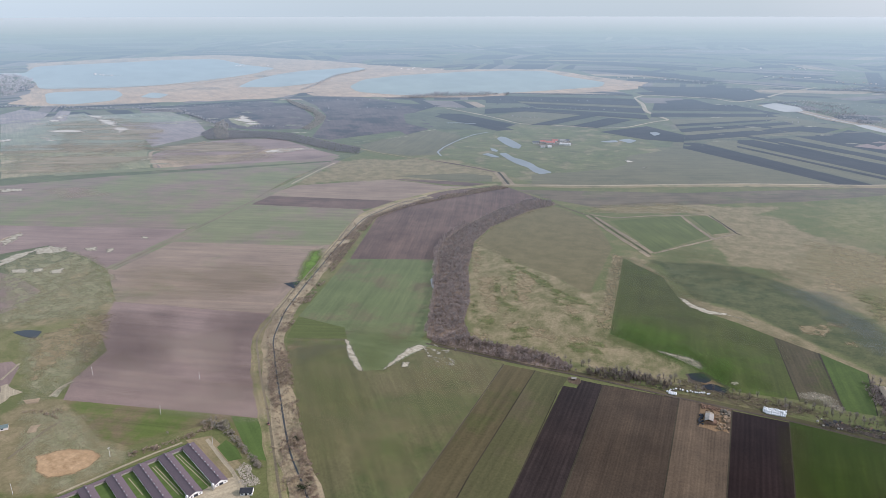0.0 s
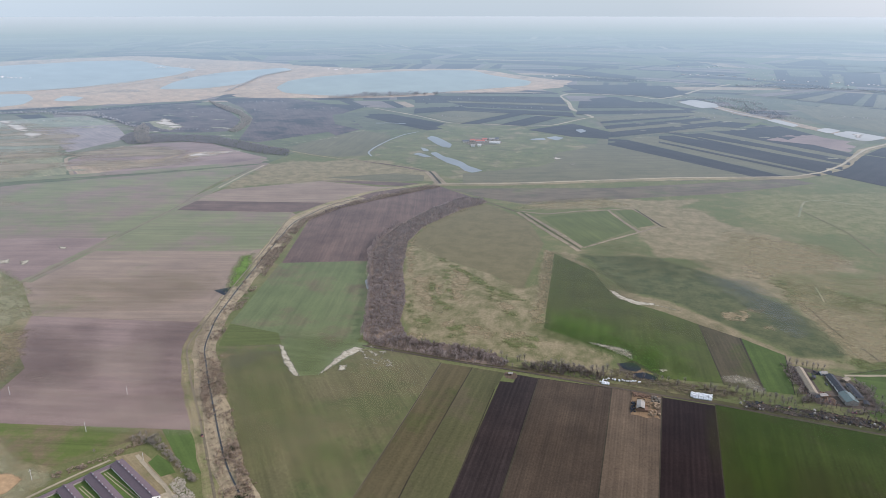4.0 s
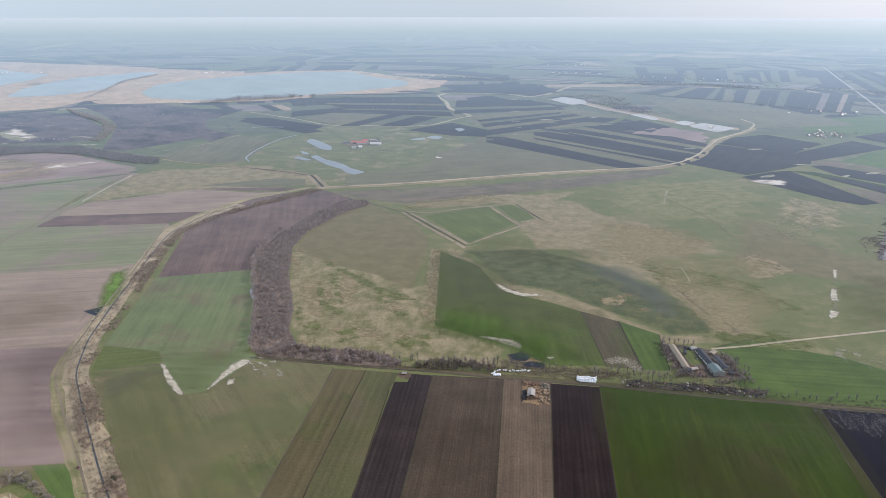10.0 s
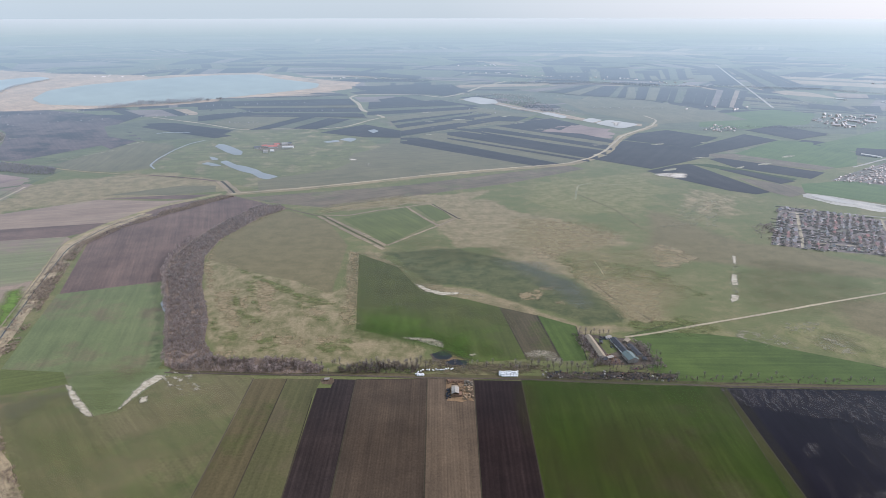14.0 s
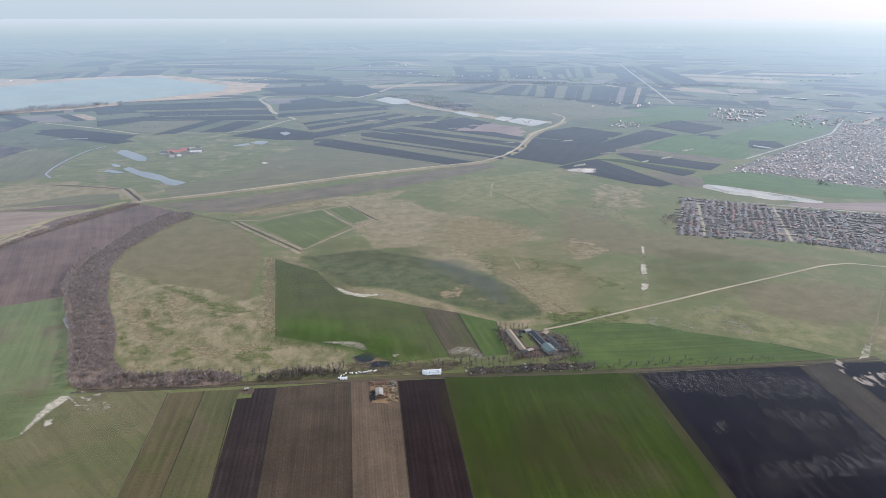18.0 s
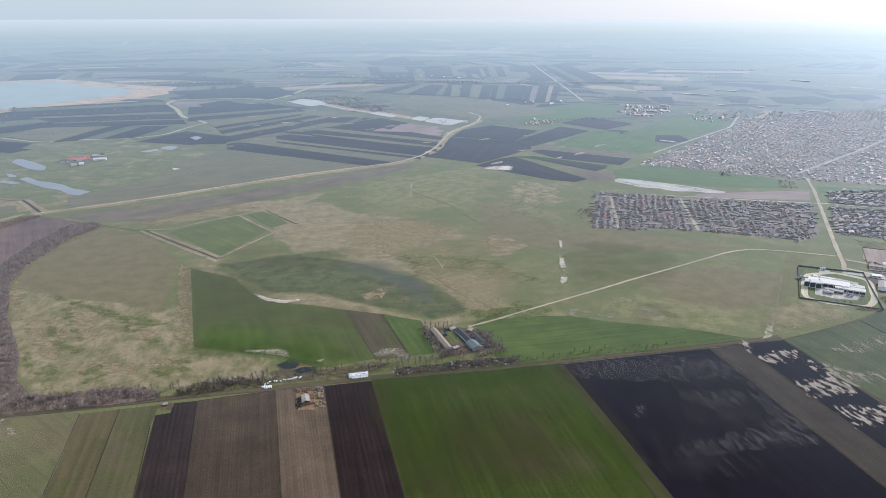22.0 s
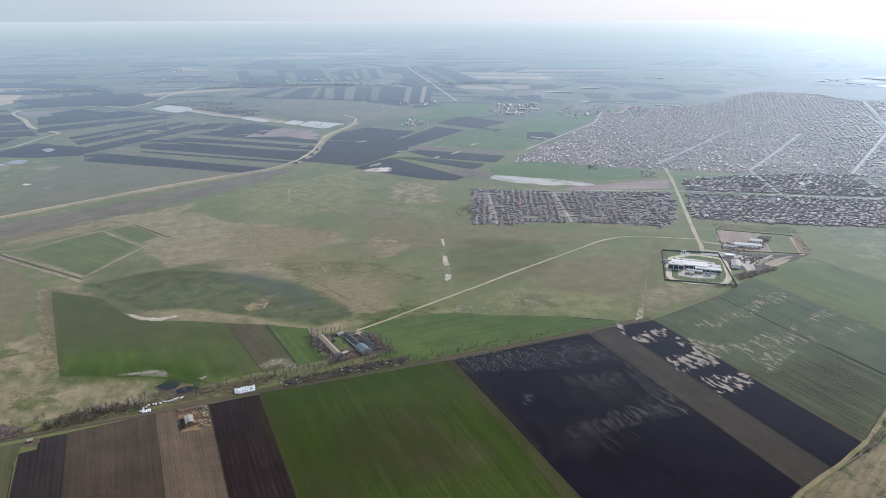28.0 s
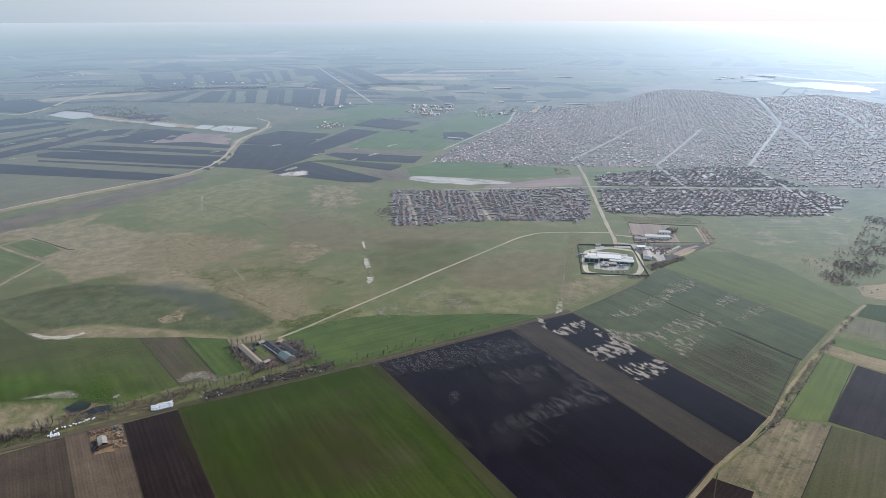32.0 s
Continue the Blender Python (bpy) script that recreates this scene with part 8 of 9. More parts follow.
    v = [bm.verts.new(p) for p in ((x0, y0, z0), (x1, y0, z0), (x1, y1, z0), (x0, y1, z0), (x0, y0, z1), (x1, y0, z1), (x1, y1, z1), (x0, y1, z1))]
    for f in ((3, 2, 1, 0), (4, 5, 6, 7), (0, 1, 5, 4), (1, 2, 6, 5), (2, 3, 7, 6), (3, 0, 4, 7)):
        bm.faces.new([v[i] for i in f])


def box(*a):
    bm = bmesh.new()
    box_bm(bm, *a)
    return bm


def gable_walls(l, w, eave, ridge):
    """Walls with gables at both ends of the length (x)."""
    bm = bmesh.new()
    a, b = l / 2, w / 2
    v = [bm.verts.new(p) for p in ((-a, -b, 0), (a, -b, 0), (a, b, 0), (-a, b, 0), (-a, -b, eave), (a, -b, eave), (a, b, eave), (-a, b, eave), (-a, 0, ridge), (a, 0, ridge))]
    for f in ((3, 2, 1, 0), (0, 1, 5, 4), (2, 3, 7, 6), (1, 2, 6, 9, 5), (3, 0, 4, 8, 7)):
        bm.faces.new([v[i] for i in f])
    return bm


def gable_roof(l, w, eave, ridge, over=0.5, thick=0.18):
    bm = bmesh.new()
    a, b = l / 2 + over, w / 2 + over
    drop = (ridge - eave) / (w / 2) * over
    for s in (-1, 1):
        v = []
        for x in (-a, a):
            v += [bm.verts.new((x, s * b, eave - drop + 0.03)), bm.verts.new((x, 0, ridge + 0.03)), bm.verts.new((x, s * b, eave - drop + thick)), bm.verts.new((x, 0, ridge + thick))]
        for f in ((0, 1, 5, 4), (2, 6, 7, 3), (0, 4, 6, 2), (0, 2, 3, 1), (4, 5, 7, 6)):
            bm.faces.new([v[i] for i in f])
    bmesh.ops.recalc_face_normals(bm, faces=bm.faces)
    return bm


def shed(name, x, y, turn, l, w, eave, ridge, wall, roof, label, category="shed", doors=0, group=""):
    e = thing(name, x, y, turn, label, category, group)
    part("wall", gable_walls(l, w, eave, ridge), wall, e)
    part("roof", gable_roof(l, w, eave, ridge), roof, e)
    for k in range(doors):
        u = (k + 0.5) / doors * l - l / 2
        part("door" if k % 2 else "window", box(u - 0.8, u + 0.8, -w / 2 - 0.06, -w / 2 + 0.02, 0.0 if k % 2 else 1.0, min(2.1, eave - 0.2)), glass, e)
    return e


# poultry farm
field("grass_plot", wheat_mid, 3, [(-400, 380), (-336, 352), (-392, 230), (-450, 270)], "green grass between the poultry barns")
field("yard", track_pale, 4, [(-340, 352), (-331, 362), (-312, 350), (-300, 340), (-330, 300), (-352, 312)], "pale gravel yard of the poultry farm")
field("grass_plot", dry_grass, 3.2, [(-404, 384), (-388, 398), (-330, 372), (-322, 352), (-336, 352)], "dry grass strip beside the poultry farm")
field("grass_plot", wheat_mid, 3.6, [(-372, 398), (-356, 392), (-342, 382), (-350, 374), (-372, 386)], "green grass corner beside the poultry farm")
ribbon("track", track_pale, 3.2, 5, [(-388, 392), (-360, 376), (-336, 364), (-322, 352), (-312, 340)], "pale gravel farm drive")
ribbon("path", track_pale, 2.4, 4, [(-404, 380), (-420, 348), (-444, 290)], "worn strip behind the poultry barns")
BT = math.atan2(-28, 58)
for k in range(7):
    bx, by = -364.5 - 8.6 * k, 362.0 - 18.6 * k
    e = thing("poultry_barn", bx, by, BT, "long poultry barn with a mauve sheet roof and white gable", "barn", "poultry barns in a row")
    L, W = 64.0, 10.5
    part("wall", gable_walls(L, W, 2.6, 4.9), white_wall, e)
    roof = part("roof", gable_roof(L, W, 2.6, 4.9, 0.5), barn_roof, e)
    part("ridge_cap", box(-L / 2, L / 2, -0.35, 0.35, 4.95, 5.25), barn_roof, roof)
    part("door", box(L / 2, L / 2 + 0.1, -1.6, 1.6, 0, 2.4), dark_sheet, e)
    for s in (-1, 1):
        part("window", box(L / 2, L / 2 + 0.08, s * 3.3 - 0.5, s * 3.3 + 0.5, 1.0, 2.0), glass, e)
    for j in range(10):
        part("vent", box(-L / 2 + 4 + 6 * j, -L / 2 + 4.8 + 6 * j, -0.4, 0.4, 5.2, 5.9), steel, roof, "small steel roof vent")
    sl = thing("feed_silo", bx + 33.5 * math.cos(BT) - 7.2 * math.sin(BT) * -1, by + 33.5 * math.sin(BT) - 7.2 * math.cos(BT), 0, "galvanised feed silo beside a poultry barn", "silo", "feed silos")
    bm = bmesh.new()
    bmesh.ops.create_cone(bm, segments=12, radius1=1.2, radius2=1.2, depth=4.0, cap_ends=True, matrix=Matrix.Translation((0, 0, 3.2)))
    part("tank", bm, steel, sl)
    bm = bmesh.new()
    bmesh.ops.create_cone(bm, segments=12, radius1=1.25, radius2=0.2, depth=1.1, cap_ends=True, matrix=Matrix.Translation((0, 0, 5.7)))
    part("lid", bm, steel, sl)
    for j in range(4):
        a = 0.785 + 1.571 * j
        part("leg", box(math.cos(a) - 0.07, math.cos(a) + 0.07, math.sin(a) - 0.07, math.sin(a) + 0.07, 0, 1.3), steel, sl)
e = thing("link_corridor", -364.5 - 33.5 * math.cos(BT) - 26, 362 - 33.5 * math.sin(BT) - 56, math.atan2(18.6, 8.6), "low dark-roofed corridor linking the poultry barns", "building")
part("wall", gable_walls(134, 3.4, 2.0, 2.8), grey_sheet, e)
part("roof", gable_roof(134, 3.4, 2.0, 2.8, 0.3), barn_roof, e)
shed("farm_office", -311, 348, 0.45, 9, 6, 2.8, 4.6, white_wall, dark_sheet, "small white farm office with a dark roof", "building", 3)


def heap(name, poly, n, lo, hi, material, label, category):
    """A pile of loose lumps, joined."""
    rng = random.Random(n)
    verts, faces = [], []
    cx, cy = sum(p[0] for p in poly) / len(poly), sum(p[1] for p in poly) / len(poly)
    for x, y, s, a in strew(rng, poly, n, lo, hi):
        b = len(verts)
        z = rng.uniform(0, 1.2) * max(0, 1 - math.hypot(x - cx, y - cy) / 14)
        for sx, sy, sz in ((-1, -1, 0), (1, -1, 0), (1, 1, 0), (-1, 1, 0), (-0.6, -0.6, 1), (0.6, -0.7, 1), (0.6, 0.6, 1), (-0.7, 0.6, 1)):
            px, py = sx * s * rng.uniform(0.6, 1.1), sy * s * rng.uniform(0.5, 0.9)
            verts.append((x + px * math.cos(a) - py * math.sin(a), y + px * math.sin(a) + py * math.cos(a), z - 0.2 + (sz + 0.2) * s * rng.uniform(0.7, 1.1)))
        faces += [tuple(b + i for i in f) for f in ((4, 5, 6, 7), (0, 1, 5, 4), (1, 2, 6, 5), (2, 3, 7, 6), (3, 0, 4, 7))]
    return tagged(mesh_ob(name, verts, faces, material), label, category, kind="stuff")


heap("rubble_heap", RUBBLE, 620, 0.2, 0.75, rubble_mat, "pale heap of broken concrete beside the drive", "rubble")

# field farm beside the tree row
field("yard", yard_soil, 3, [(158, 722), (168, 722), (205, 712), (222, 690), (224, 650), (170, 648), (155, 690)], "trampled bare farmyard with scrap")
field("grass_plot", wheat_dull, 3.4, [(172, 712), (186, 708), (190, 680), (178, 672)], "green grass in the farmyard")
FA = math.atan2(-51, 6)
shed("livestock_shed", 167.5, 689, FA, 52, 6.4, 2.6, 4.0, plaster_one, beige_sheet, "long livestock shed with a beige sheet roof", "shed", 8)
shed("livestock_shed", 194.5, 690, math.atan2(-34, 6), 34, 7, 2.8, 4.6, white_wall, dark_sheet, "dark-roofed livestock shed in the farmyard", "shed", 6)
shed("hay_barn", 199, 662, FA + 0.1, 17, 11, 4.0, 6.4, grey_sheet, teal_sheet, "hay barn with a teal sheet roof", "barn", 2)
shed("implement_shed", 208.5, 680, math.atan2(-24, 5), 26, 5.5, 2.5, 3.4, grey_sheet, dark_sheet, "narrow dark implement shed", "shed", 4)
shed("hut", 187, 712, 0.3, 6, 5, 2.4, 3.6, white_wall, grey_sheet, "small white hut at the farm gate", "hut", 2)
shed("hut", 171, 659, 0.2, 5, 4, 2.2, 3.0, rust_brick, dark_sheet, "small brick hut at the shed end", "hut", 1)
heap("scrap_heap", [(172, 672), (186, 672), (190, 650), (174, 652)], 90, 0.5, 1.3, rust_brick, "rusty scrap and timber in the farmyard", "scrap")
heap("scrap_heap", [(196, 645), (215, 650), (220, 640), (190, 636)], 60, 0.4, 1.2, old_timber, "weathered scrap and boards by the farm gate", "scrap")
heap("debris_heap", FARM_LINE, 46, 0.4, 1.3, rust_brick, "rusty scrap and boards along the tree row", "scrap")
heap("debris_heap", FARM_LINE, 40, 0.4, 1.5, concrete, "grey boards and blocks along the tree row", "scrap")
heap("scrap_heap", [(158, 716), (164, 716), (166, 664), (160, 664)], 70, 0.4, 1.1, rust_brick, "timber and scrap behind the livestock shed", "scrap")
heap("scrap_heap", [(202, 708), (218, 690), (216, 668), (205, 690)], 80, 0.4, 1.3, old_timber, "weathered timber beside the implement shed", "timber")
heap("scrap_heap", [(176, 716), (200, 712), (198, 706), (176, 708)], 50, 0.4, 1.2, dark_sheet, "dark barrels and scrap at the farm gate", "scrap")
for x, y, a, l, w, rf in ((178, 664, 0.4, 7, 4, grey_sheet), (206, 704, 0.9, 8, 5, beige_sheet), (214, 660, 1.5, 6, 4, dark_sheet), (176, 700, 1.4, 5, 3, dark_sheet)):
    shed("lean_to_shed", x, y, a, l, w, 2.1, 2.8, old_timber, rf, "small timber lean-to in the farmyard", "shed", 1)
heap("debris_heap", FARM_LINE, 70, 0.4, 1.6, dark_sheet, "dark junk and dead wood along the tree row", "scrap")


def car(x, y, turn, label, name="car"):
    e = thing(name, x, y, turn, label, "car")
    bm = box(-2.1, 2.1, -0.85, 0.85, 0.35, 0.95)
    bmesh.ops.bevel(bm, geom=bm.edges[:], offset=0.12, segments=1, affect="EDGES")
    part("body", bm, car_paint, e)
    bm = box(-1.1, 0.9, -0.75, 0.75, 0.95, 1.5)
    for v in bm.verts:
        if v.co.z > 1.2:
            v.co.x *= 0.7
            v.co.y *= 0.85
    part("cabin", bm, glass, e)
    for sx in (-1.3, 1.3):
        for sy in (-0.8, 0.8):
            bm = bmesh.new()
            bmesh.ops.create_cone(bm, segments=10, radius1=0.34, radius2=0.34, depth=0.22, cap_ends=True, matrix=Matrix.Translation((sx, sy, 0.34)) @ Matrix.Rotation(math.pi / 2, 4, "X"))
            part("wheel", bm, dark_sheet, e)
    return e


car(-353, 432, 2.4, "small dark car on the canal track")
car(182, 655, 1.0, "red parked car in the farmyard")
car(186, 690, 1.7, "pale parked van on the yard grass", "van")
car(200, 640, 0.1, "parked car beside the farm track")

# wrapped bales
def bale_model():
    bm = bmesh.new()
    bmesh.ops.create_cone(bm, segments=14, radius1=0.68, radius2=0.68, depth=1.25, cap_ends=True, matrix=Matrix.Translation((0, 0, 0.68)) @ Matrix.Rotation(math.pi / 2, 4, "Y"))
    bmesh.ops.bevel(bm, geom=[e for e in bm.edges if len(e.link_faces) == 2 and e.calc_face_angle(0) > 1.0], offset=0.1, segments=1, affect="EDGES")
    me = bpy.data.meshes.new("wrapped_bale")
    bm.to_mesh(me)
    bm.free()
    me.materials.append(white_wrap)
    return me


BALE = bale_model()


def bale(x, y, z, a):
    ob = new("wrapped_bale", BALE)
    ob.matrix_basis = pose(x, y, z, 0, 0, a)
    tagged(ob, "round silage bale in white plastic wrap", "bale", "wrapped bales in the stack")


for r in range(6):
    for k in range(13):
        if R.random() < 0.93 and not (r == 0 and k < 2):
            bale(56.5 + 1.5 * k + R.uniform(-0.15, 0.15) + r * 0.15, 624 + 1.8 * r + R.uniform(-0.2, 0.2), 0.3, 90 + R.uniform(-8, 8))
        if 0 < r < 5 and R.random() < 0.62:
            bale(57.2 + 1.5 * k + R.uniform(-0.15, 0.15) + r * 0.15, 624.6 + 1.8 * r + R.uniform(-0.2, 0.2), 1.5, 90 + R.uniform(-8, 8))
for x, y, dx, dy in along([(-30, 629), (-23, 636), (-10, 637), (9, 640)], 1.5):
    if R.random() < 0.85:
        bale(x + R.uniform(-1, 1), y + R.uniform(-1.5, 1.5), 0.2, R.uniform(0, 180))
for k in range(16):
    bale(-27 + 1.5 * (k % 5) + R.uniform(-0.2, 0.2), 625.5 + 1.7 * (k // 5), 0.2, 90 + R.uniform(-10, 10))

# ruined shed in the stubble
field("bare_ground", clay_orange, 4, [(2, 618), (27, 618), (29, 577), (17, 575), (3, 577)], "churned brown ground round the ruined shed")
e = thing("ruined_shed", 11, 594, 1.6, "half-collapsed brick shed with a torn white roof", "ruin")
part("wall", gable_walls(18, 7, 3.4, 3.5), rust_brick, e)
for k, (u, z, mt) in enumerate(((-6.6, 0.0, grey_sheet), (-2.4, 0.15, concrete), (1.6, -0.1, concrete), (5.6, -0.6, beige_sheet))):
    bm = gable_roof(4.0 if k < 3 else 3.2, 7, 3.5, 4.9 - 0.2 * k, 0.25)
    bm.transform(Matrix.Translation((u, 0, z)) @ Matrix.Rotation(0.05 * (k - 1.5), 4, "X"))
    part("roof_bay", bm, mt, e, "torn white roof covering" if k == 2 else "sagging grey roof covering")
part("lean_to", box(-9, -2, -6.2, -3.4, 0, 2.2), rust_brick, e, "collapsed brick lean-to")
# the dark lumps west of the wall are added for the ruin's shadow
for nm, poly, n, lo, hi, mt, lab in (("earth_heap", [(21, 615), (28, 615), (28, 606), (21, 606)], 26, 0.8, 2.0, old_timber, "tall heap of earth and rotten timber beside the ruin"), ("earth_heap", [(22, 602), (28, 602), (28, 594), (21, 595)], 26, 0.8, 2.0, clay_lump, "brown earth heap beside the ruin"),
                                     ("earth_heap", [(20, 588), (28, 590), (28, 580), (18, 579)], 30, 0.6, 1.6, clay_lump, "low clay heap before the ruin"), ("brick_heap", [(3, 617), (19, 617), (19, 610), (3, 610)], 60, 0.5, 1.5, rust_brick, "brick rubble behind the ruin"),
                                     ("brick_heap", [(16, 606), (20, 606), (19, 586), (16, 586)], 40, 0.4, 1.1, clay_lump, "orange brick rubble along the wall"), ("timber_heap", [(2, 600), (6, 600), (6, 580), (2, 580)], 34, 0.4, 1.2, dark_sheet, "dark lumps along the wall in place of the ruin's shadow")):
    heap(nm, poly, n, lo, hi, mt, lab, "rubble")
field("bare_ground", stubble, 4, [(-124, 621), (-113, 621), (-112, 608), (-121, 609)], "bare turning place at the track")
shed("hut", -118, 617, 0.1, 4, 3, 2.0, 2.7, rust_brick, grey_sheet, "tiny field hut at the track corner", "hut", 1)


def pole(x, y, h):
    e = thing("power_pole", x, y, R.uniform(0, 3), "pale concrete power pole with a crossarm in a field", "pole", "power poles")
    bm = bmesh.new()
    bmesh.ops.create_cone(bm, segments=8, radius1=0.24, radius2=0.14, depth=h, cap_ends=True, matrix=Matrix.Translation((0, 0, h / 2)))
    part("mast", bm, pole_white, e)
    part("crossarm", box(-1.1, 1.1, -0.08, 0.08, h - 1.0, h - 0.84), steel, e)
    for u in (-0.95, 0, 0.95):
        part("insulator", box(u - 0.06, u + 0.06, -0.06, 0.06, h - 0.84 if u else h, h - 0.5 if u else h + 0.3), white_wall, e)


for x, y in POLES:
    pole(x, y, 9.5)
pole(-378, 388, 7)

# walled compound
def loop_wall(name, pts, h, thick, material, label):
    e = thing(name, 0, 0, 0, label, "wall")
    for p, q in zip(pts, pts[1:] + pts[:1]):
        l, a = math.hypot(q[0] - p[0], q[1] - p[1]), math.atan2(q[1] - p[1], q[0] - p[0])
        bm = box(0, l, -thick / 2, thick / 2, 0, h)
        bm.transform(Matrix.Translation((p[0], p[1], 0)) @ Matrix.Rotation(a, 4, "Z"))
        part("wall_panel", bm, material, e)
    return e


field("grass_plot", wheat_dull, 3, COMPOUND, "mown grass inside the compound wall")
ribbon("drive", drive_cream, 8, 4.8, COMPOUND_LOOP + COMPOUND_LOOP[:1], "pale paved ring drive of the compound")
field("paved_yard", road_pale, 4.5, [(720 + (x - 720) * 0.66, 712 + (y - 712) * 0.66) for x, y in COMPOUND_LOOP], "pale paved yard of the compound")
loop_wall("compound_wall", COMPOUND, 2.0, 0.4, fence_dark, "dark perimeter wall round the compound")
CT = math.atan2(-57, 60)
HC = (718, 717)


def hall(dx, dy, l, w, h, roof, label, name="hall"):
    """A flat-roofed block of the compound; dx, dy: along and across its axis."""
    x, y = HC[0] + dx * math.cos(CT) - dy * math.sin(CT), HC[1] + dx * math.sin(CT) + dy * math.cos(CT)
    l = l * 0.88
    e = thing(name, x, y, CT, label, "building", "compound buildings")
    part("wall", box(-l / 2, l / 2, -w / 2, w / 2, 0, h), plaster_one if roof is grey_sheet else white_wall, e)
    part("roof", box(-l / 2 - 0.3, l / 2 + 0.3, -w / 2 - 0.3, w / 2 + 0.3, h, h + 0.4), roof, e)
    n = max(2, int(l / 6))
    for k in range(n):
        u = (k + 0.5) / n * l - l / 2
        # panes fill each bay so that their dark colour stands for the shaded front
        g = l / n / 2 - 0.3
        part("window", box(u - g, u + g, -w / 2 - 0.08, -w / 2, 0.9, h - 1.1), glass, e)
    part("rooftop_unit", box(-l / 4, -l / 4 + 2, -1, 1, h + 0.4, h + 1.5), steel, e)


hall(-4, 4, 56, 18, 6, flat_roof, "large white flat-roofed main hall of the compound")
hall(-22, -9, 24, 11, 8, flat_roof, "tall white wing of the compound")
hall(22, -7, 40, 11, 5, flat_roof, "white wing with wide dark panes for its shaded front")
hall(6, 18, 46, 7, 4.5, grey_sheet, "long low rear building of the compound")
hall(4, -19, 24, 7, 3.5, grey_sheet, "grey low front building of the compound", "annex")
hall(-10, 27, 30, 5, 3.5, flat_roof, "low pale rear block of the compound", "annex")
hall(30, 9, 20, 10, 4, flat_roof, "square pale block of the compound", "annex")
hall(-2, -27, 12, 6, 3, grey_sheet, "small grey hut in the compound yard", "annex")
hall(22, -24, 9, 5, 3, dark_sheet, "small dark hut in the compound yard", "annex")
hall(-36, 14, 16, 5, 3, dark_sheet, "dark canopy over parking places", "canopy")
shed("gatehouse", 757, 777, CT, 7, 5, 3, 3.6, white_wall, grey_sheet, "small gatehouse at the compound drive", "building", 2)
field("paved_yard", road_pale, 5, [(752, 780), (764, 772), (757, 758), (742, 766)], "pale paved forecourt at the compound gate")
for x, y, a in ((690, 676, 0.2), (697, 671, 0.2), (704, 667, 0.2), (757, 700, 1.2), (722, 668, 0.3), (768, 770, 0.9)):
    car(x, y, a, "car parked in the compound yard")
# depot beside the compound
loop_wall("depot_fence", DEPOT_FENCE, 1.0, 0.1, old_timber, "thin dark fence round the depot")
field("meadow", soil_pale, 2.4, [(893, 847), (945, 802), (880, 716), (820, 758)], "bare brown ground inside the depot fence")
field("yard", yard_soil, 2.7, [(792, 742), (808, 740), (850, 720), (885, 700), (860, 690), (800, 676), (778, 690)], "bare dusty depot yard")
shed("warehouse", 870, 757, math.atan2(-30, 38), 40, 11, 4.2, 5.6, white_wall, flat_roof, "long white warehouse of the depot", "warehouse", 6)
shed("warehouse", 900, 768, math.atan2(-14, 15), 18, 10, 4.0, 5.8, white_wall, flat_roof, "white-roofed warehouse of the depot", "warehouse", 4)
shed("warehouse", 785, 699, math.atan2(-20, -20), 28, 12, 4.2, 6.0, white_wall, grey_sheet, "grey-roofed depot shed beside the compound", "warehouse", 4)
shed("depot_shed", 840, 765, CT, 20, 8, 3, 4.4, plaster_one, grey_sheet, "low grey depot shed", "shed", 3)
shed("depot_shed", 808, 734, CT + 0.2, 12, 8, 3, 4.2, plaster_one, white_wrap, "small white-roofed depot shed", "shed", 2)
heap("scrap_heap", [(800, 730), (830, 720), (850, 706), (820, 690), (798, 700)], 120, 0.6, 1.8, rust_brick, "heaps of timber and scrap in the depot yard", "scrap")
heap("scrap_heap", SPOIL, 160, 0.5, 1.6, rubble_mat, "rubble heaps at the depot edge", "rubble")
heap("scrap_heap", [(852, 799), (859, 770), (907, 756), (891, 739), (836, 742), (828, 770)], 150, 0.5, 1.7, rust_brick, "rusty scrap and old timber inside the depot fence", "scrap")
heap("scrap_heap", [(833, 751), (851, 727), (870, 718), (819, 698), (810, 717)], 90, 0.4, 1.4, rubble_mat, "pale rubble along the depot drive", "rubble")
ribbon("track", drive_cream, 4, 5, [(811, 694), (832, 699), (853, 705), (870, 709)], "pale worn track through the depot yard")
ribbon("track", dry_bare, 7, 5, [(827, 684), (846, 685), (873, 693), (894, 694)], "tan earth ramp at the depot edge")
ribbon("drive", drive_cream, 6, 5, [(792, 775), (807, 755), (815, 742), (806, 719), (788, 675)], "pale drive from the gate to the depot")
field("bare_ground", clay_orange, 4, [(983, 765), (987, 756), (959, 722), (942, 698), (933, 702), (957, 736)], "reddish earth bank beside the depot fence")
stamp("bank_brush", twig_brown, MOUNDS, strew(R, [(983, 765), (987, 756), (959, 722), (942, 698), (933, 702), (957, 736)], 90, 0.8, 2.2), "dead brown brush on the earth bank beside the depot", "brush")
stamp("depot_bushes", twig_dark, SHRUBS, strew(R, DEPOT_SCRUB, 260, 1.5, 4) + strew(R, [(905, 772), (925, 780), (930, 765), (912, 758)], 30, 3, 7) + strew(R, [(700, 652), (725, 640), (715, 632), (690, 645)], 40, 1.5, 3.5), "dark leafless bushes round the depot", "bushes")
stamp("orchard_shrubs", twig_brown, MOUNDS, [(911 + (1018 - 911) * (u + 0.5 * (v % 2)) / 26 - 4 * v, 879 + (797 - 879) * (u + 0.5 * (v % 2)) / 26 - 9 * v, 2.7, u) for u in range(26) for v in range(4)], "rows of brown orchard shrubs", "shrubs")

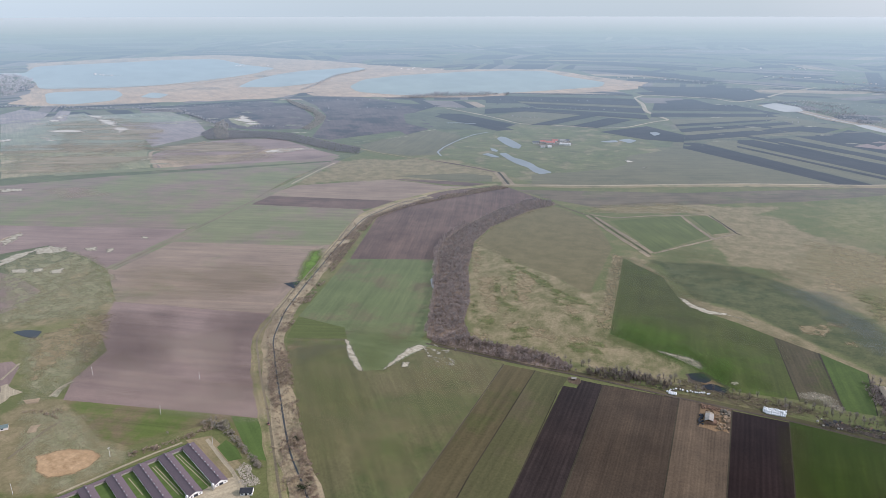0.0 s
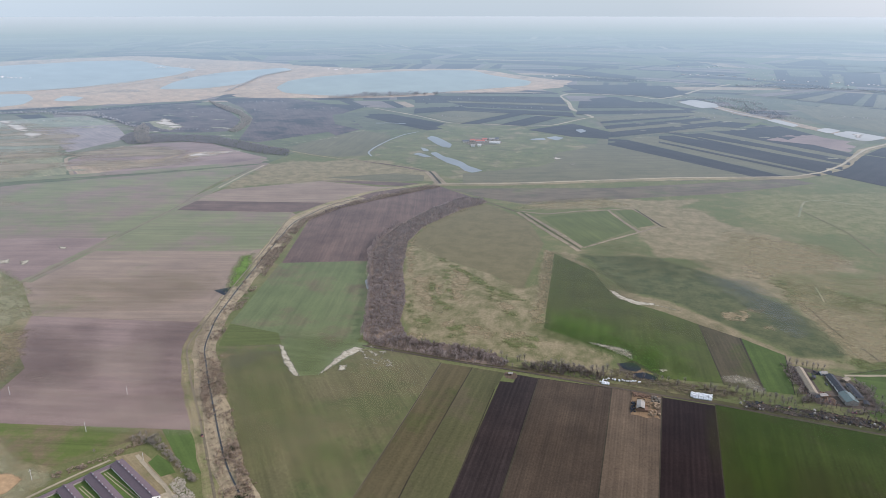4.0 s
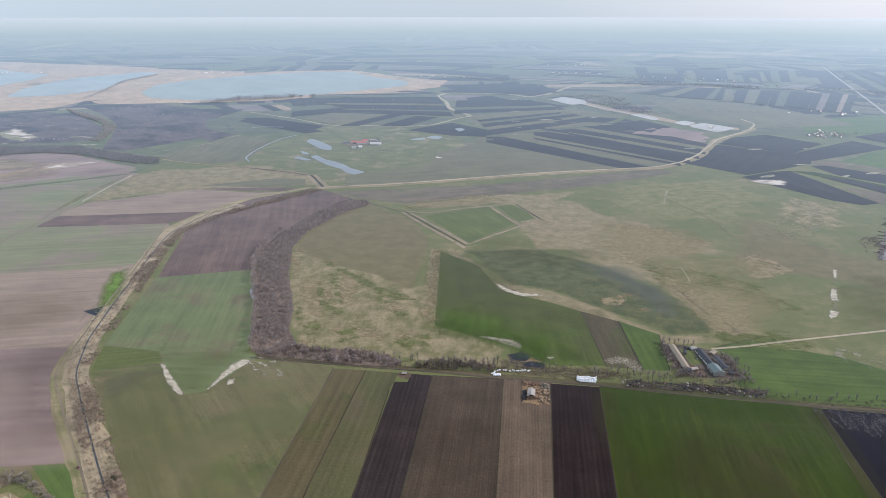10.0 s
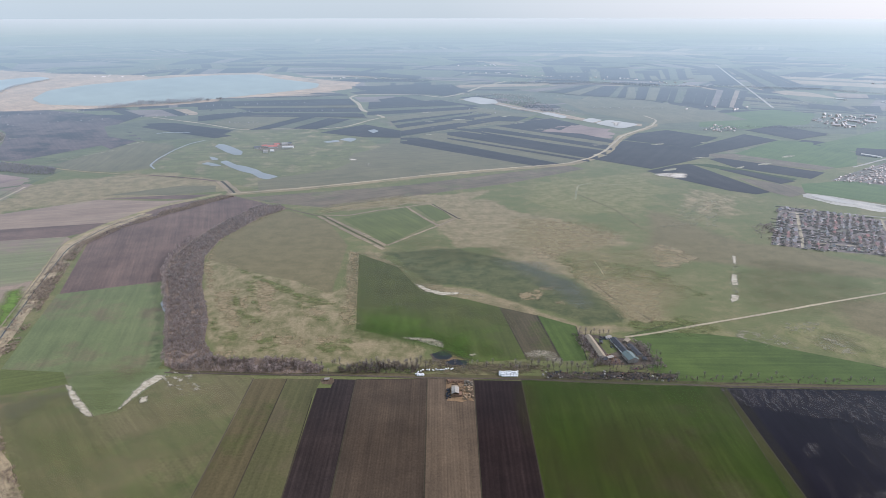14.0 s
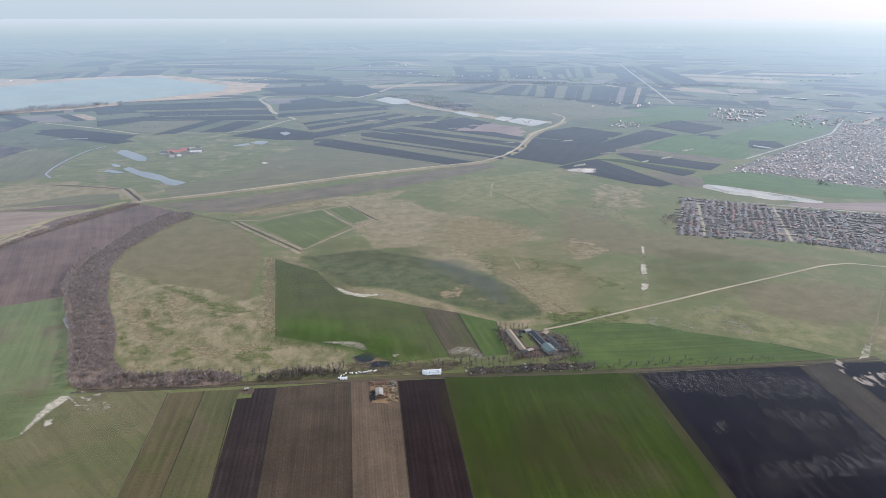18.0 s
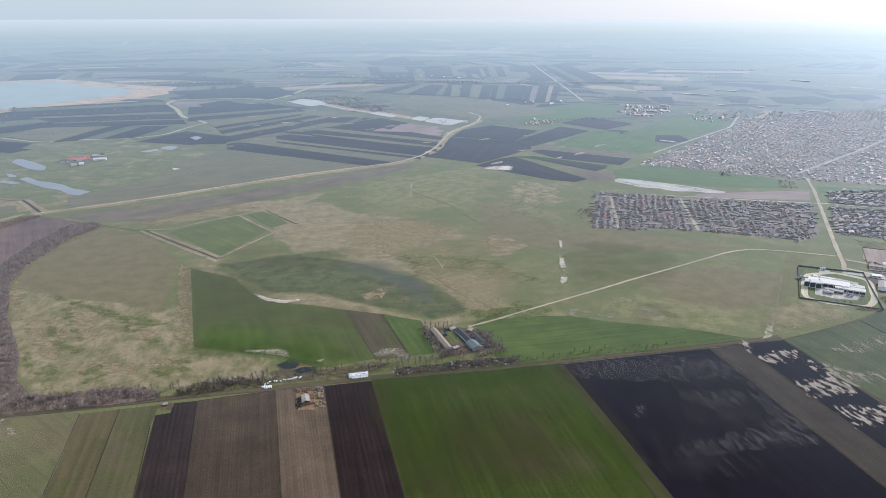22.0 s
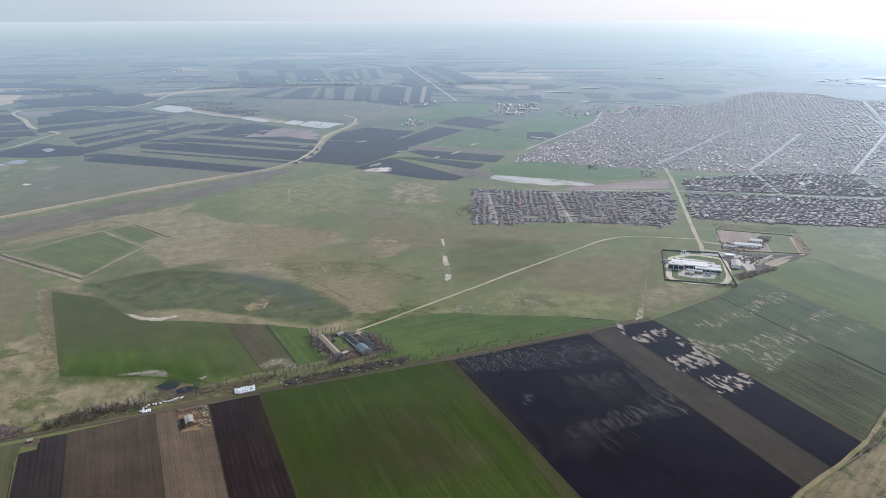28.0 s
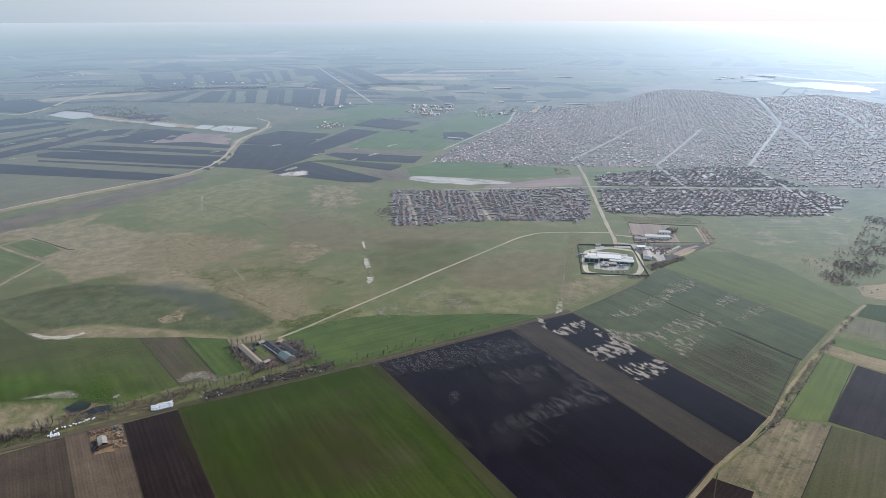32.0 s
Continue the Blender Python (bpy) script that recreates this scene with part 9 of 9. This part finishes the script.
# ---- allotment houses, each a thing ----
def house_models():
    out = []
    for k, (l, w, e, r) in enumerate(((9.2, 7.0, 3.0, 6.5), (8.2, 6.3, 2.8, 6.0), (10.0, 7.4, 3.2, 6.9), (7.6, 5.9, 2.6, 5.5))):
        root = new("allotment_house")
        part("wall", gable_walls(l, w, e, r), plaster_one, root)
        roof = part("roof", gable_roof(l, w, e, r, 0.45), tiles_one, root)
        part("chimney", box(l * 0.2, l * 0.2 + 0.6, 0.8, 1.4, e, r + 0.6), rust_brick, roof, "brick chimney")
        part("window", box(-l / 2 - 0.06, -l / 2, -0.8, 0.8, 0.9, 2.2), glass, root)
        part("door", box(l / 2, l / 2 + 0.06, -0.5, 0.5, 0, 2.0), dark_sheet, root)
        tagged(root, "small gabled allotment house with a steep sheet roof", "house", "allotment houses in rows")
        out.append(root)
    return out


HOUSES, HOUSE_USED = house_models(), set()


def house(x, y, a):
    k, g = R.randrange(4), R.uniform(0.72, 0.98)
    m = Matrix.Translation(lie(x, y)) @ Matrix.Rotation(a, 4, "Z")
    if k not in HOUSE_USED:
        HOUSE_USED.add(k)
        HOUSES[k].matrix_basis = m
    else:
        copy_thing(HOUSES[k], m).scale = (g, g, g)


def lots(poly, axis, row, step, jit):
    """Places in rows along an axis inside an outline."""
    c, s = math.cos(axis), math.sin(axis)
    us = [p[0] * c + p[1] * s for p in poly]
    vs = [p[1] * c - p[0] * s for p in poly]
    out, v, n = [], min(vs) + row * 0.3, 0
    while v < max(vs):
        u = min(us)
        while u < max(us):
            a, b = u + R.uniform(-jit, jit), v + R.uniform(-jit, jit)
            x, y = a * c - b * s, a * s + b * c
            if inside(x, y, poly):
                out.append((x, y, n))
            u += step
        v += row
        n += 1
    return out


def clear_of(x, y, lines, gap):
    for (ax, ay), (bx, by) in lines:
        dx, dy = bx - ax, by - ay
        t = max(0, min(1, ((x - ax) * dx + (y - ay) * dy) / (dx * dx + dy * dy)))
        if math.hypot(ax + dx * t - x, ay + dy * t - y) < gap:
            return False
    return True


STREETS = []


def street_lines():
    for ob in scene.collection.objects:
        if ob.name.startswith(("street", "road")) and ob.data:
            v = [p.co for p in ob.data.vertices]
            mid = [((a.x + b.x) / 2, (a.y + b.y) / 2) for a, b in zip(v[::2], v[1::2])]
            mid = mid[::4] + mid[-1:]
            STREETS.extend(zip(mid, mid[1:]))


street_lines()
STREETS = [s for s in STREETS if math.hypot(s[0][0] - s[1][0], s[0][1] - s[1][1]) > 1 and s[0][0] > 400]
AT = math.atan2(1091 - 1286, 1010 - 646)
field("garden_land", town_soil, 2, ALLOTMENT, "brown garden plots between the allotment houses")
for x, y, n in lots(ALLOTMENT, AT, 21.5, 11.5, 1.8):
    if clear_of(x, y, STREETS, 6) and noise.noise((x * 0.012, y * 0.012, 4.4)) > R.uniform(-0.7, 0.05):
        house(x, y, AT + math.pi / 2 - 0.42 + R.uniform(-0.14, 0.14))


def settlement(name, poly, axis, row, step, jit, keep, label, lo=0.75, hi=1.15, ridge_turn=0.5, roofs=None, flat=1.0):
    """Many houses in streets, joined: walls and gabled roofs."""
    verts, faces, slots = [], [], []
    for x, y, n in lots(poly, axis, row, step, jit):
        if R.random() > keep or not clear_of(x, y, STREETS, 7):
            continue
        s = R.uniform(lo, hi) * near_size(x, y)
        l, w, e = R.uniform(8, 13) * s, R.uniform(6.5, 8.5) * s, R.uniform(2.6, 3.6) * s
        e, w, r = e * (flat + 1) / 2, w * (flat + 2) / 3, e * (flat + 1) / 2 + R.uniform(2.0, 3.4) * s * flat
        a = axis + (math.pi / 2 if R.random() < ridge_turn else 0) + R.uniform(-0.05, 0.05)
        if R.random() < 0.05:
            l, w = l * 2.2, w * 1.4
        base = Vector(lie(x, y))
        c, q = math.cos(a), math.sin(a)
        b = len(verts)
        p, o = 0.4, 0.35
        loc = [(-l / 2, -w / 2, 0), (l / 2, -w / 2, 0), (l / 2, w / 2, 0), (-l / 2, w / 2, 0), (-l / 2, -w / 2, e), (l / 2, -w / 2, e), (l / 2, w / 2, e), (-l / 2, w / 2, e), (-l / 2, 0, r), (l / 2, 0, r)]
        d = (r - e) / (w / 2) * o
        loc += [(-l / 2 - p, -w / 2 - o, e - d + 0.1), (l / 2 + p, -w / 2 - o, e - d + 0.1), (l / 2 + p, 0, r + 0.1), (-l / 2 - p, 0, r + 0.1), (l / 2 + p, w / 2 + o, e - d + 0.1), (-l / 2 - p, w / 2 + o, e - d + 0.1)]
        verts += [(base.x + u * c - v * q, base.y + u * q + v * c, base.z + z) for u, v, z in loc]
        faces += [tuple(b + i for i in f) for f in ((0, 1, 5, 4), (2, 3, 7, 6), (1, 2, 6, 9, 5), (3, 0, 4, 8, 7), (10, 11, 12, 13), (13, 12, 14, 15))]
        slots += [0, 0, 0, 0, 1, 1]
    return tagged(mesh_ob(name, verts, faces, [plaster, roofs or tiles], slots), label, "houses", kind="stuff")


def clutter(poly, axis, n, name, label):
    """Sheds, fences and beds of many small gardens, joined."""
    verts, faces, slots = [], [], []
    for x, y, k, _ in strew(R, poly, n, 0.0, 1.0):
        if not clear_of(x, y, STREETS, 5):
            continue
        if k < 0.40:
            l, w, h, m = R.uniform(2.5, 5), R.uniform(2, 3.5), R.uniform(1.9, 2.6), 1
        elif k < 0.72:
            l, w, h, m = R.uniform(10, 24), 0.18, R.uniform(1.2, 1.8), 2
        else:
            l, w, h, m = R.uniform(6, 14), R.uniform(1.5, 4), 0.25, 3
        a = axis + (math.pi / 2 if R.random() < 0.25 else 0)
        c, q, b = math.cos(a), math.sin(a), len(verts)
        X, Y, Z = lie(x, y)
        for z in (0, h):
            for u, v in ((-l / 2, -w / 2), (l / 2, -w / 2), (l / 2, w / 2), (-l / 2, w / 2)):
                verts.append((X + u * c - v * q, Y + u * q + v * c, Z + z))
        faces += [tuple(b + i for i in f) for f in ((4, 5, 6, 7), (0, 1, 5, 4), (1, 2, 6, 5), (2, 3, 7, 6), (3, 0, 4, 7))]
        slots += [1 if m == 1 else 0 if m == 2 else 2] + [0 if m < 3 else 2] * 4
    tagged(mesh_ob(name, verts, faces, [old_wood, tiles_dark, bed_soil], slots), label, "garden sheds", kind="stuff")


old_wood = varied("old_wood", [(0.1840, 0.1610, 0.1380), (0.3220, 0.2875, 0.2530)])
bed_soil = varied("garden_bed", [(0.11, 0.09, 0.075), (0.17, 0.145, 0.115), (0.11, 0.125, 0.065)])
clutter(ALLOTMENT, AT, 1500, "allotment_sheds", "sheds, fences and beds of the allotment gardens")
TT = math.atan2(1971 - 1230, 1900 - 1130)
field("garden_land", town_soil, 2, TOWN_NEAR, "garden land of the outer town")
field("garden_land", town_soil, 2.1, TOWN_MID, "garden land of the outer town")
field("garden_land", town_ground, 2.2, TOWN, "garden land between the town houses")
field("garden_land", town_ground, 2.3, TOWN_EAST, "garden land of the eastern town")
NT = math.atan2(822 - 1065, 1402 - 1028)
settlement("outer_town_houses", TOWN_NEAR, NT, 24, 12, 2.5, 0.8, "rows of small gabled houses in the outer town", 0.62, 0.92, roofs=tiles_dark, ridge_turn=0.85)
settlement("outer_town_houses", TOWN_MID, NT, 27, 14, 4, 0.72, "gabled houses and yards of the outer town", 0.7, 1.05, roofs=tiles_dark, ridge_turn=0.7)
settlement("town_houses", TOWN, TT, 15.5, 12, 4.5, 0.78, "closely built town of light-walled gabled houses", 0.52, 0.82, ridge_turn=0.25, flat=0.55)
settlement("eastern_town_houses", TOWN_EAST, NT + 0.1, 20, 12, 5, 0.72, "closely built eastern quarter with larger buildings", 0.55, 0.9, flat=0.65)
settlement("hamlet_houses", HAMLET, TT, 34, 28, 9, 0.5, "scattered houses and sheds at the edge of the town", 0.6, 1.1)
settlement("hamlet_houses", HAMLET_C, TT, 26, 24, 8, 0.6, "white-walled sheds and houses among trees on the plain", 0.6, 1.3)
settlement("hamlet_houses", HAMLET_B, TT, 26, 22, 6, 0.75, "small hamlet on the plain", 0.55, 0.9)
clutter(TOWN_NEAR, NT, 3200, "outer_town_sheds", "sheds, fences and beds of the outer town gardens")
clutter(TOWN_MID, NT, 2000, "outer_town_sheds", "sheds, fences and beds of the outer town gardens")
for nm, poly, n, mt in (("allotment_trees", ALLOTMENT, 200, bush_grey), ("allotment_brush", BRUSH, 160, twig_dark), ("outer_town_trees", TOWN_NEAR, 1700, twig_town), ("outer_town_trees", TOWN_MID, 1600, twig_town), ("town_trees", TOWN, 15000, twig_town), ("eastern_town_trees", TOWN_EAST, 9000, twig_town), ("town_edge_trees", EDGE_TREES, 70, bush_grey), ("town_edge_trees", EDGE_TREES_B, 70, bush_grey), ("hamlet_trees", HAMLET, 260, twig_town), ("hamlet_trees", HAMLET_C, 260, twig_town), ("hamlet_trees", HAMLET_B, 90, twig_town)):
    pl = [p for p in strew(R, poly, n, 1.8, 4.8, 0.8) if clear_of(p[0], p[1], STREETS, 5)]
    stamp(nm, mt, FAR_CROWNS, pl, "leafless garden trees and hedges between the houses", "trees")

# pale flooded and salty spots on the ploughland
def wet_spots(name, poly, n, low, high, material, label):
    rng = random.Random(n)
    verts, faces = [], []
    for x, y, s, a in strew(rng, poly, n, low, high):
        b, t = len(verts), 0.45 + rng.uniform(-0.25, 0.25)
        for k in range(10):
            u, v = s * math.cos(0.628 * k) * rng.uniform(0.7, 1.2) * 2.2, s * math.sin(0.628 * k) * rng.uniform(0.6, 1.2) * 0.7
            px, py = x + u * math.cos(t) - v * math.sin(t), y + u * math.sin(t) + v * math.cos(t)
            verts.append(lie(px, py, layer(4.6, px, py)))
        faces.append(tuple(range(b, b + 10)))
    tagged(mesh_ob(name, verts, faces, material), label, "patches", kind="stuff")


wet_spots("flooded_spots", WEST_PLAIN, 60, 3, 16, salt, "pale flooded and salty spots on the western ploughland")
wet_spots("salt_spots", EAST_PLAIN, 26, 4, 14, salt, "pale spots on the northern ploughland")

# farmstead in the pond meadow
for x, y, a, l, w, rf, lab in ((-475, 1900, 0.25, 26, 11, red_paint, "red-roofed main building of the farmstead"),
                               (-470, 1932, 0.2, 14, 9, red_paint, "small red-roofed house of the farmstead"),
                               (-513, 1886, 0.4, 18, 8, dark_sheet, "dark shed of the farmstead"),
                               (-499, 1907, 0.3, 14, 8, red_paint, "red-roofed stable of the farmstead"),
                               (-450, 1942, 0.2, 16, 8, grey_sheet, "grey shed of the farmstead"),
                               (-438, 1951, 0.2, 10, 7, dark_sheet, "small dark hut of the farmstead"),
                               (-430, 1890, 0.1, 30, 8, flat_roof, "long pale shed of the farmstead"),
                               (-477, 1828, 0.3, 12, 7, grey_sheet, "grey shed beside the farmstead meadow"),
                               (-461, 1837, 0.3, 10, 7, flat_roof, "small pale hut of the farmstead")):
    shed("farmstead_house", x, y, a, l, w, 3.4, 6.6, white_wall, rf, lab, "house")
field("yard", soil_embank, 4, FARMSTEAD, "bare yard of the farmstead")
stamp("farmstead_trees", twig_dark, SHRUBS, strew(R, FARMSTEAD, 34, 2, 4.5), "leafless trees round the farmstead", "trees")

# far villages, tree lines and bright roofs on the plain
def far_specks():
    rng = random.Random(23)
    spots, trees = [], []
    for cx, cy in SPECKS + [line[0] for line in FAR_HEDGES[::3] if math.hypot(*line[0]) > 4600]:
        t = rng.uniform(0, 3.14)
        for _ in range(7):
            spots.append((cx + rng.gauss(0, 90), cy + rng.gauss(0, 40), t))
    for line, low, high, gap in ((FAR_BELT, 6, 12, 7), (FAR_BELT_B, 6, 11, 9), (FAR_BELT_C, 6, 11, 9), (WILLOW_LINE, 5, 10, 6), (DYKE_LINE, 5, 11, 5), (LAKE_DYKE, 4, 8, 6), (LAKE_BRUSH, 5, 10, 5), (POND_ROW, 4, 8, 5), (FAR_BELT_D, 8, 14, 5)):
        for x, y, dx, dy in along(line, gap):
            w = rng.gauss(0, 6)
            trees.append((x - dy * w, y + dx * w, rng.uniform(low, high), rng.uniform(0, 6)))
    for line in FAR_HEDGES:
        for x, y, dx, dy in along(line, 30):
            if not any(inside(x, y, w) for w in WATERS + [TOWN, TOWN_EAST]):
                trees.append((x + rng.gauss(0, 5), y + rng.gauss(0, 5), rng.uniform(3, 7), rng.uniform(0, 6)))
    for _ in range(26):
        d, a = 2300 * 1.8 ** rng.random(), radians(rng.uniform(-60, 60))
        cx, cy = d * math.sin(a), d * math.cos(a)
        t = radians(25 + 50 * noise.noise((cx / 5200, cy / 5200, 2.0)))
        ln = rng.uniform(100, 400)
        for k in range(int(ln / 11)):
            u = k * 11 - ln / 2
            if any(inside(cx + u * math.cos(t), cy + u * math.sin(t), w) for w in WATERS):
                continue
            trees.append((cx + u * math.cos(t) + rng.gauss(0, 4), cy + u * math.sin(t) + rng.gauss(0, 4), rng.uniform(3, 7), rng.uniform(0, 6)))
    verts, faces, slots = [], [], []
    for x, y, t in spots:
        k = near_size(x, y)
        l, w, h = rng.uniform(6, 18) * k, rng.uniform(5, 8) * k, rng.uniform(2, 3.5) * k
        b, (X, Y, Z) = len(verts), lie(x, y)
        c, s = math.cos(t), math.sin(t)
        for u, v, z in ((-l / 2, -w / 2, 0), (l / 2, -w / 2, 0), (l / 2, w / 2, 0), (-l / 2, w / 2, 0), (-l / 2, -w / 2, h), (l / 2, -w / 2, h), (l / 2, w / 2, h), (-l / 2, w / 2, h), (-l / 2, 0, h * 1.5), (l / 2, 0, h * 1.5)):
            verts.append((X + u * c - v * s, Y + u * s + v * c, Z + z))
        faces += [tuple(b + i for i in f) for f in ((0, 1, 5, 4), (2, 3, 7, 6), (1, 2, 6, 9, 5), (3, 0, 4, 8, 7), (4, 5, 9, 8), (8, 9, 6, 7))]
        slots += [0, 0, 0, 0, 1, 1]
    tagged(mesh_ob("far_village_houses", verts, faces, [plaster, tiles], slots), "scattered far farm buildings on the plain", "houses", kind="stuff")
    stamp("far_tree_lines", twig_far, FAR_CROWNS, trees, "far lines of leafless trees between the strips", "trees")


far_specks()

# long pale glasshouses and warehouses beyond the town
for (ax, ay), (bx, by) in zip(GLASSHOUSES[::2], GLASSHOUSES[1::2]):
    cx, cy = (ax + bx) / 2, (ay + by) / 2
    k = near_size(cx, cy)
    p, q = Vector(lie(ax, ay)), Vector(lie(bx, by))
    shed("warehouse", cx, cy, math.atan2(by - ay, bx - ax), (q - p).length, 8 * k, 2.5 * k, 3.6 * k, white_wall, flat_roof, "long pale warehouse beyond the town", "warehouse", 0, "far warehouses")

# scrub bank and hut in the dry hollow beside the poultry farm
stamp("brush_bank", twig_brown, SHRUBS, strew(R, LOG_BANK, 60, 0.8, 2.2), "dead brush along an old earth bank", "brush")
shed("hut", GREEN_HUT[0][0], GREEN_HUT[0][1], 0.9, 9, 6, 2.5, 3.6, plaster_one, teal_sheet, "small hut with a pale green sheet roof", "hut", 1)
stamp("pale_trees", twig_pale, SHRUBS, strew(R, PALE_TREES, 12, 3, 6), "pale leafless trees at the corner of the poultry farm", "trees")
edge = []
for x, y, dx, dy in along(BELT_EDGE, 4.0):
    edge.append((x + R.uniform(-2, 3), y + R.uniform(-1.5, 1.5), R.uniform(6.5, 10.5), R.uniform(0, 6.28)))
stamp("belt_trees", twig_dark, CROWNS, edge, "tall leafless trees along the edge of the tree belt", "trees")
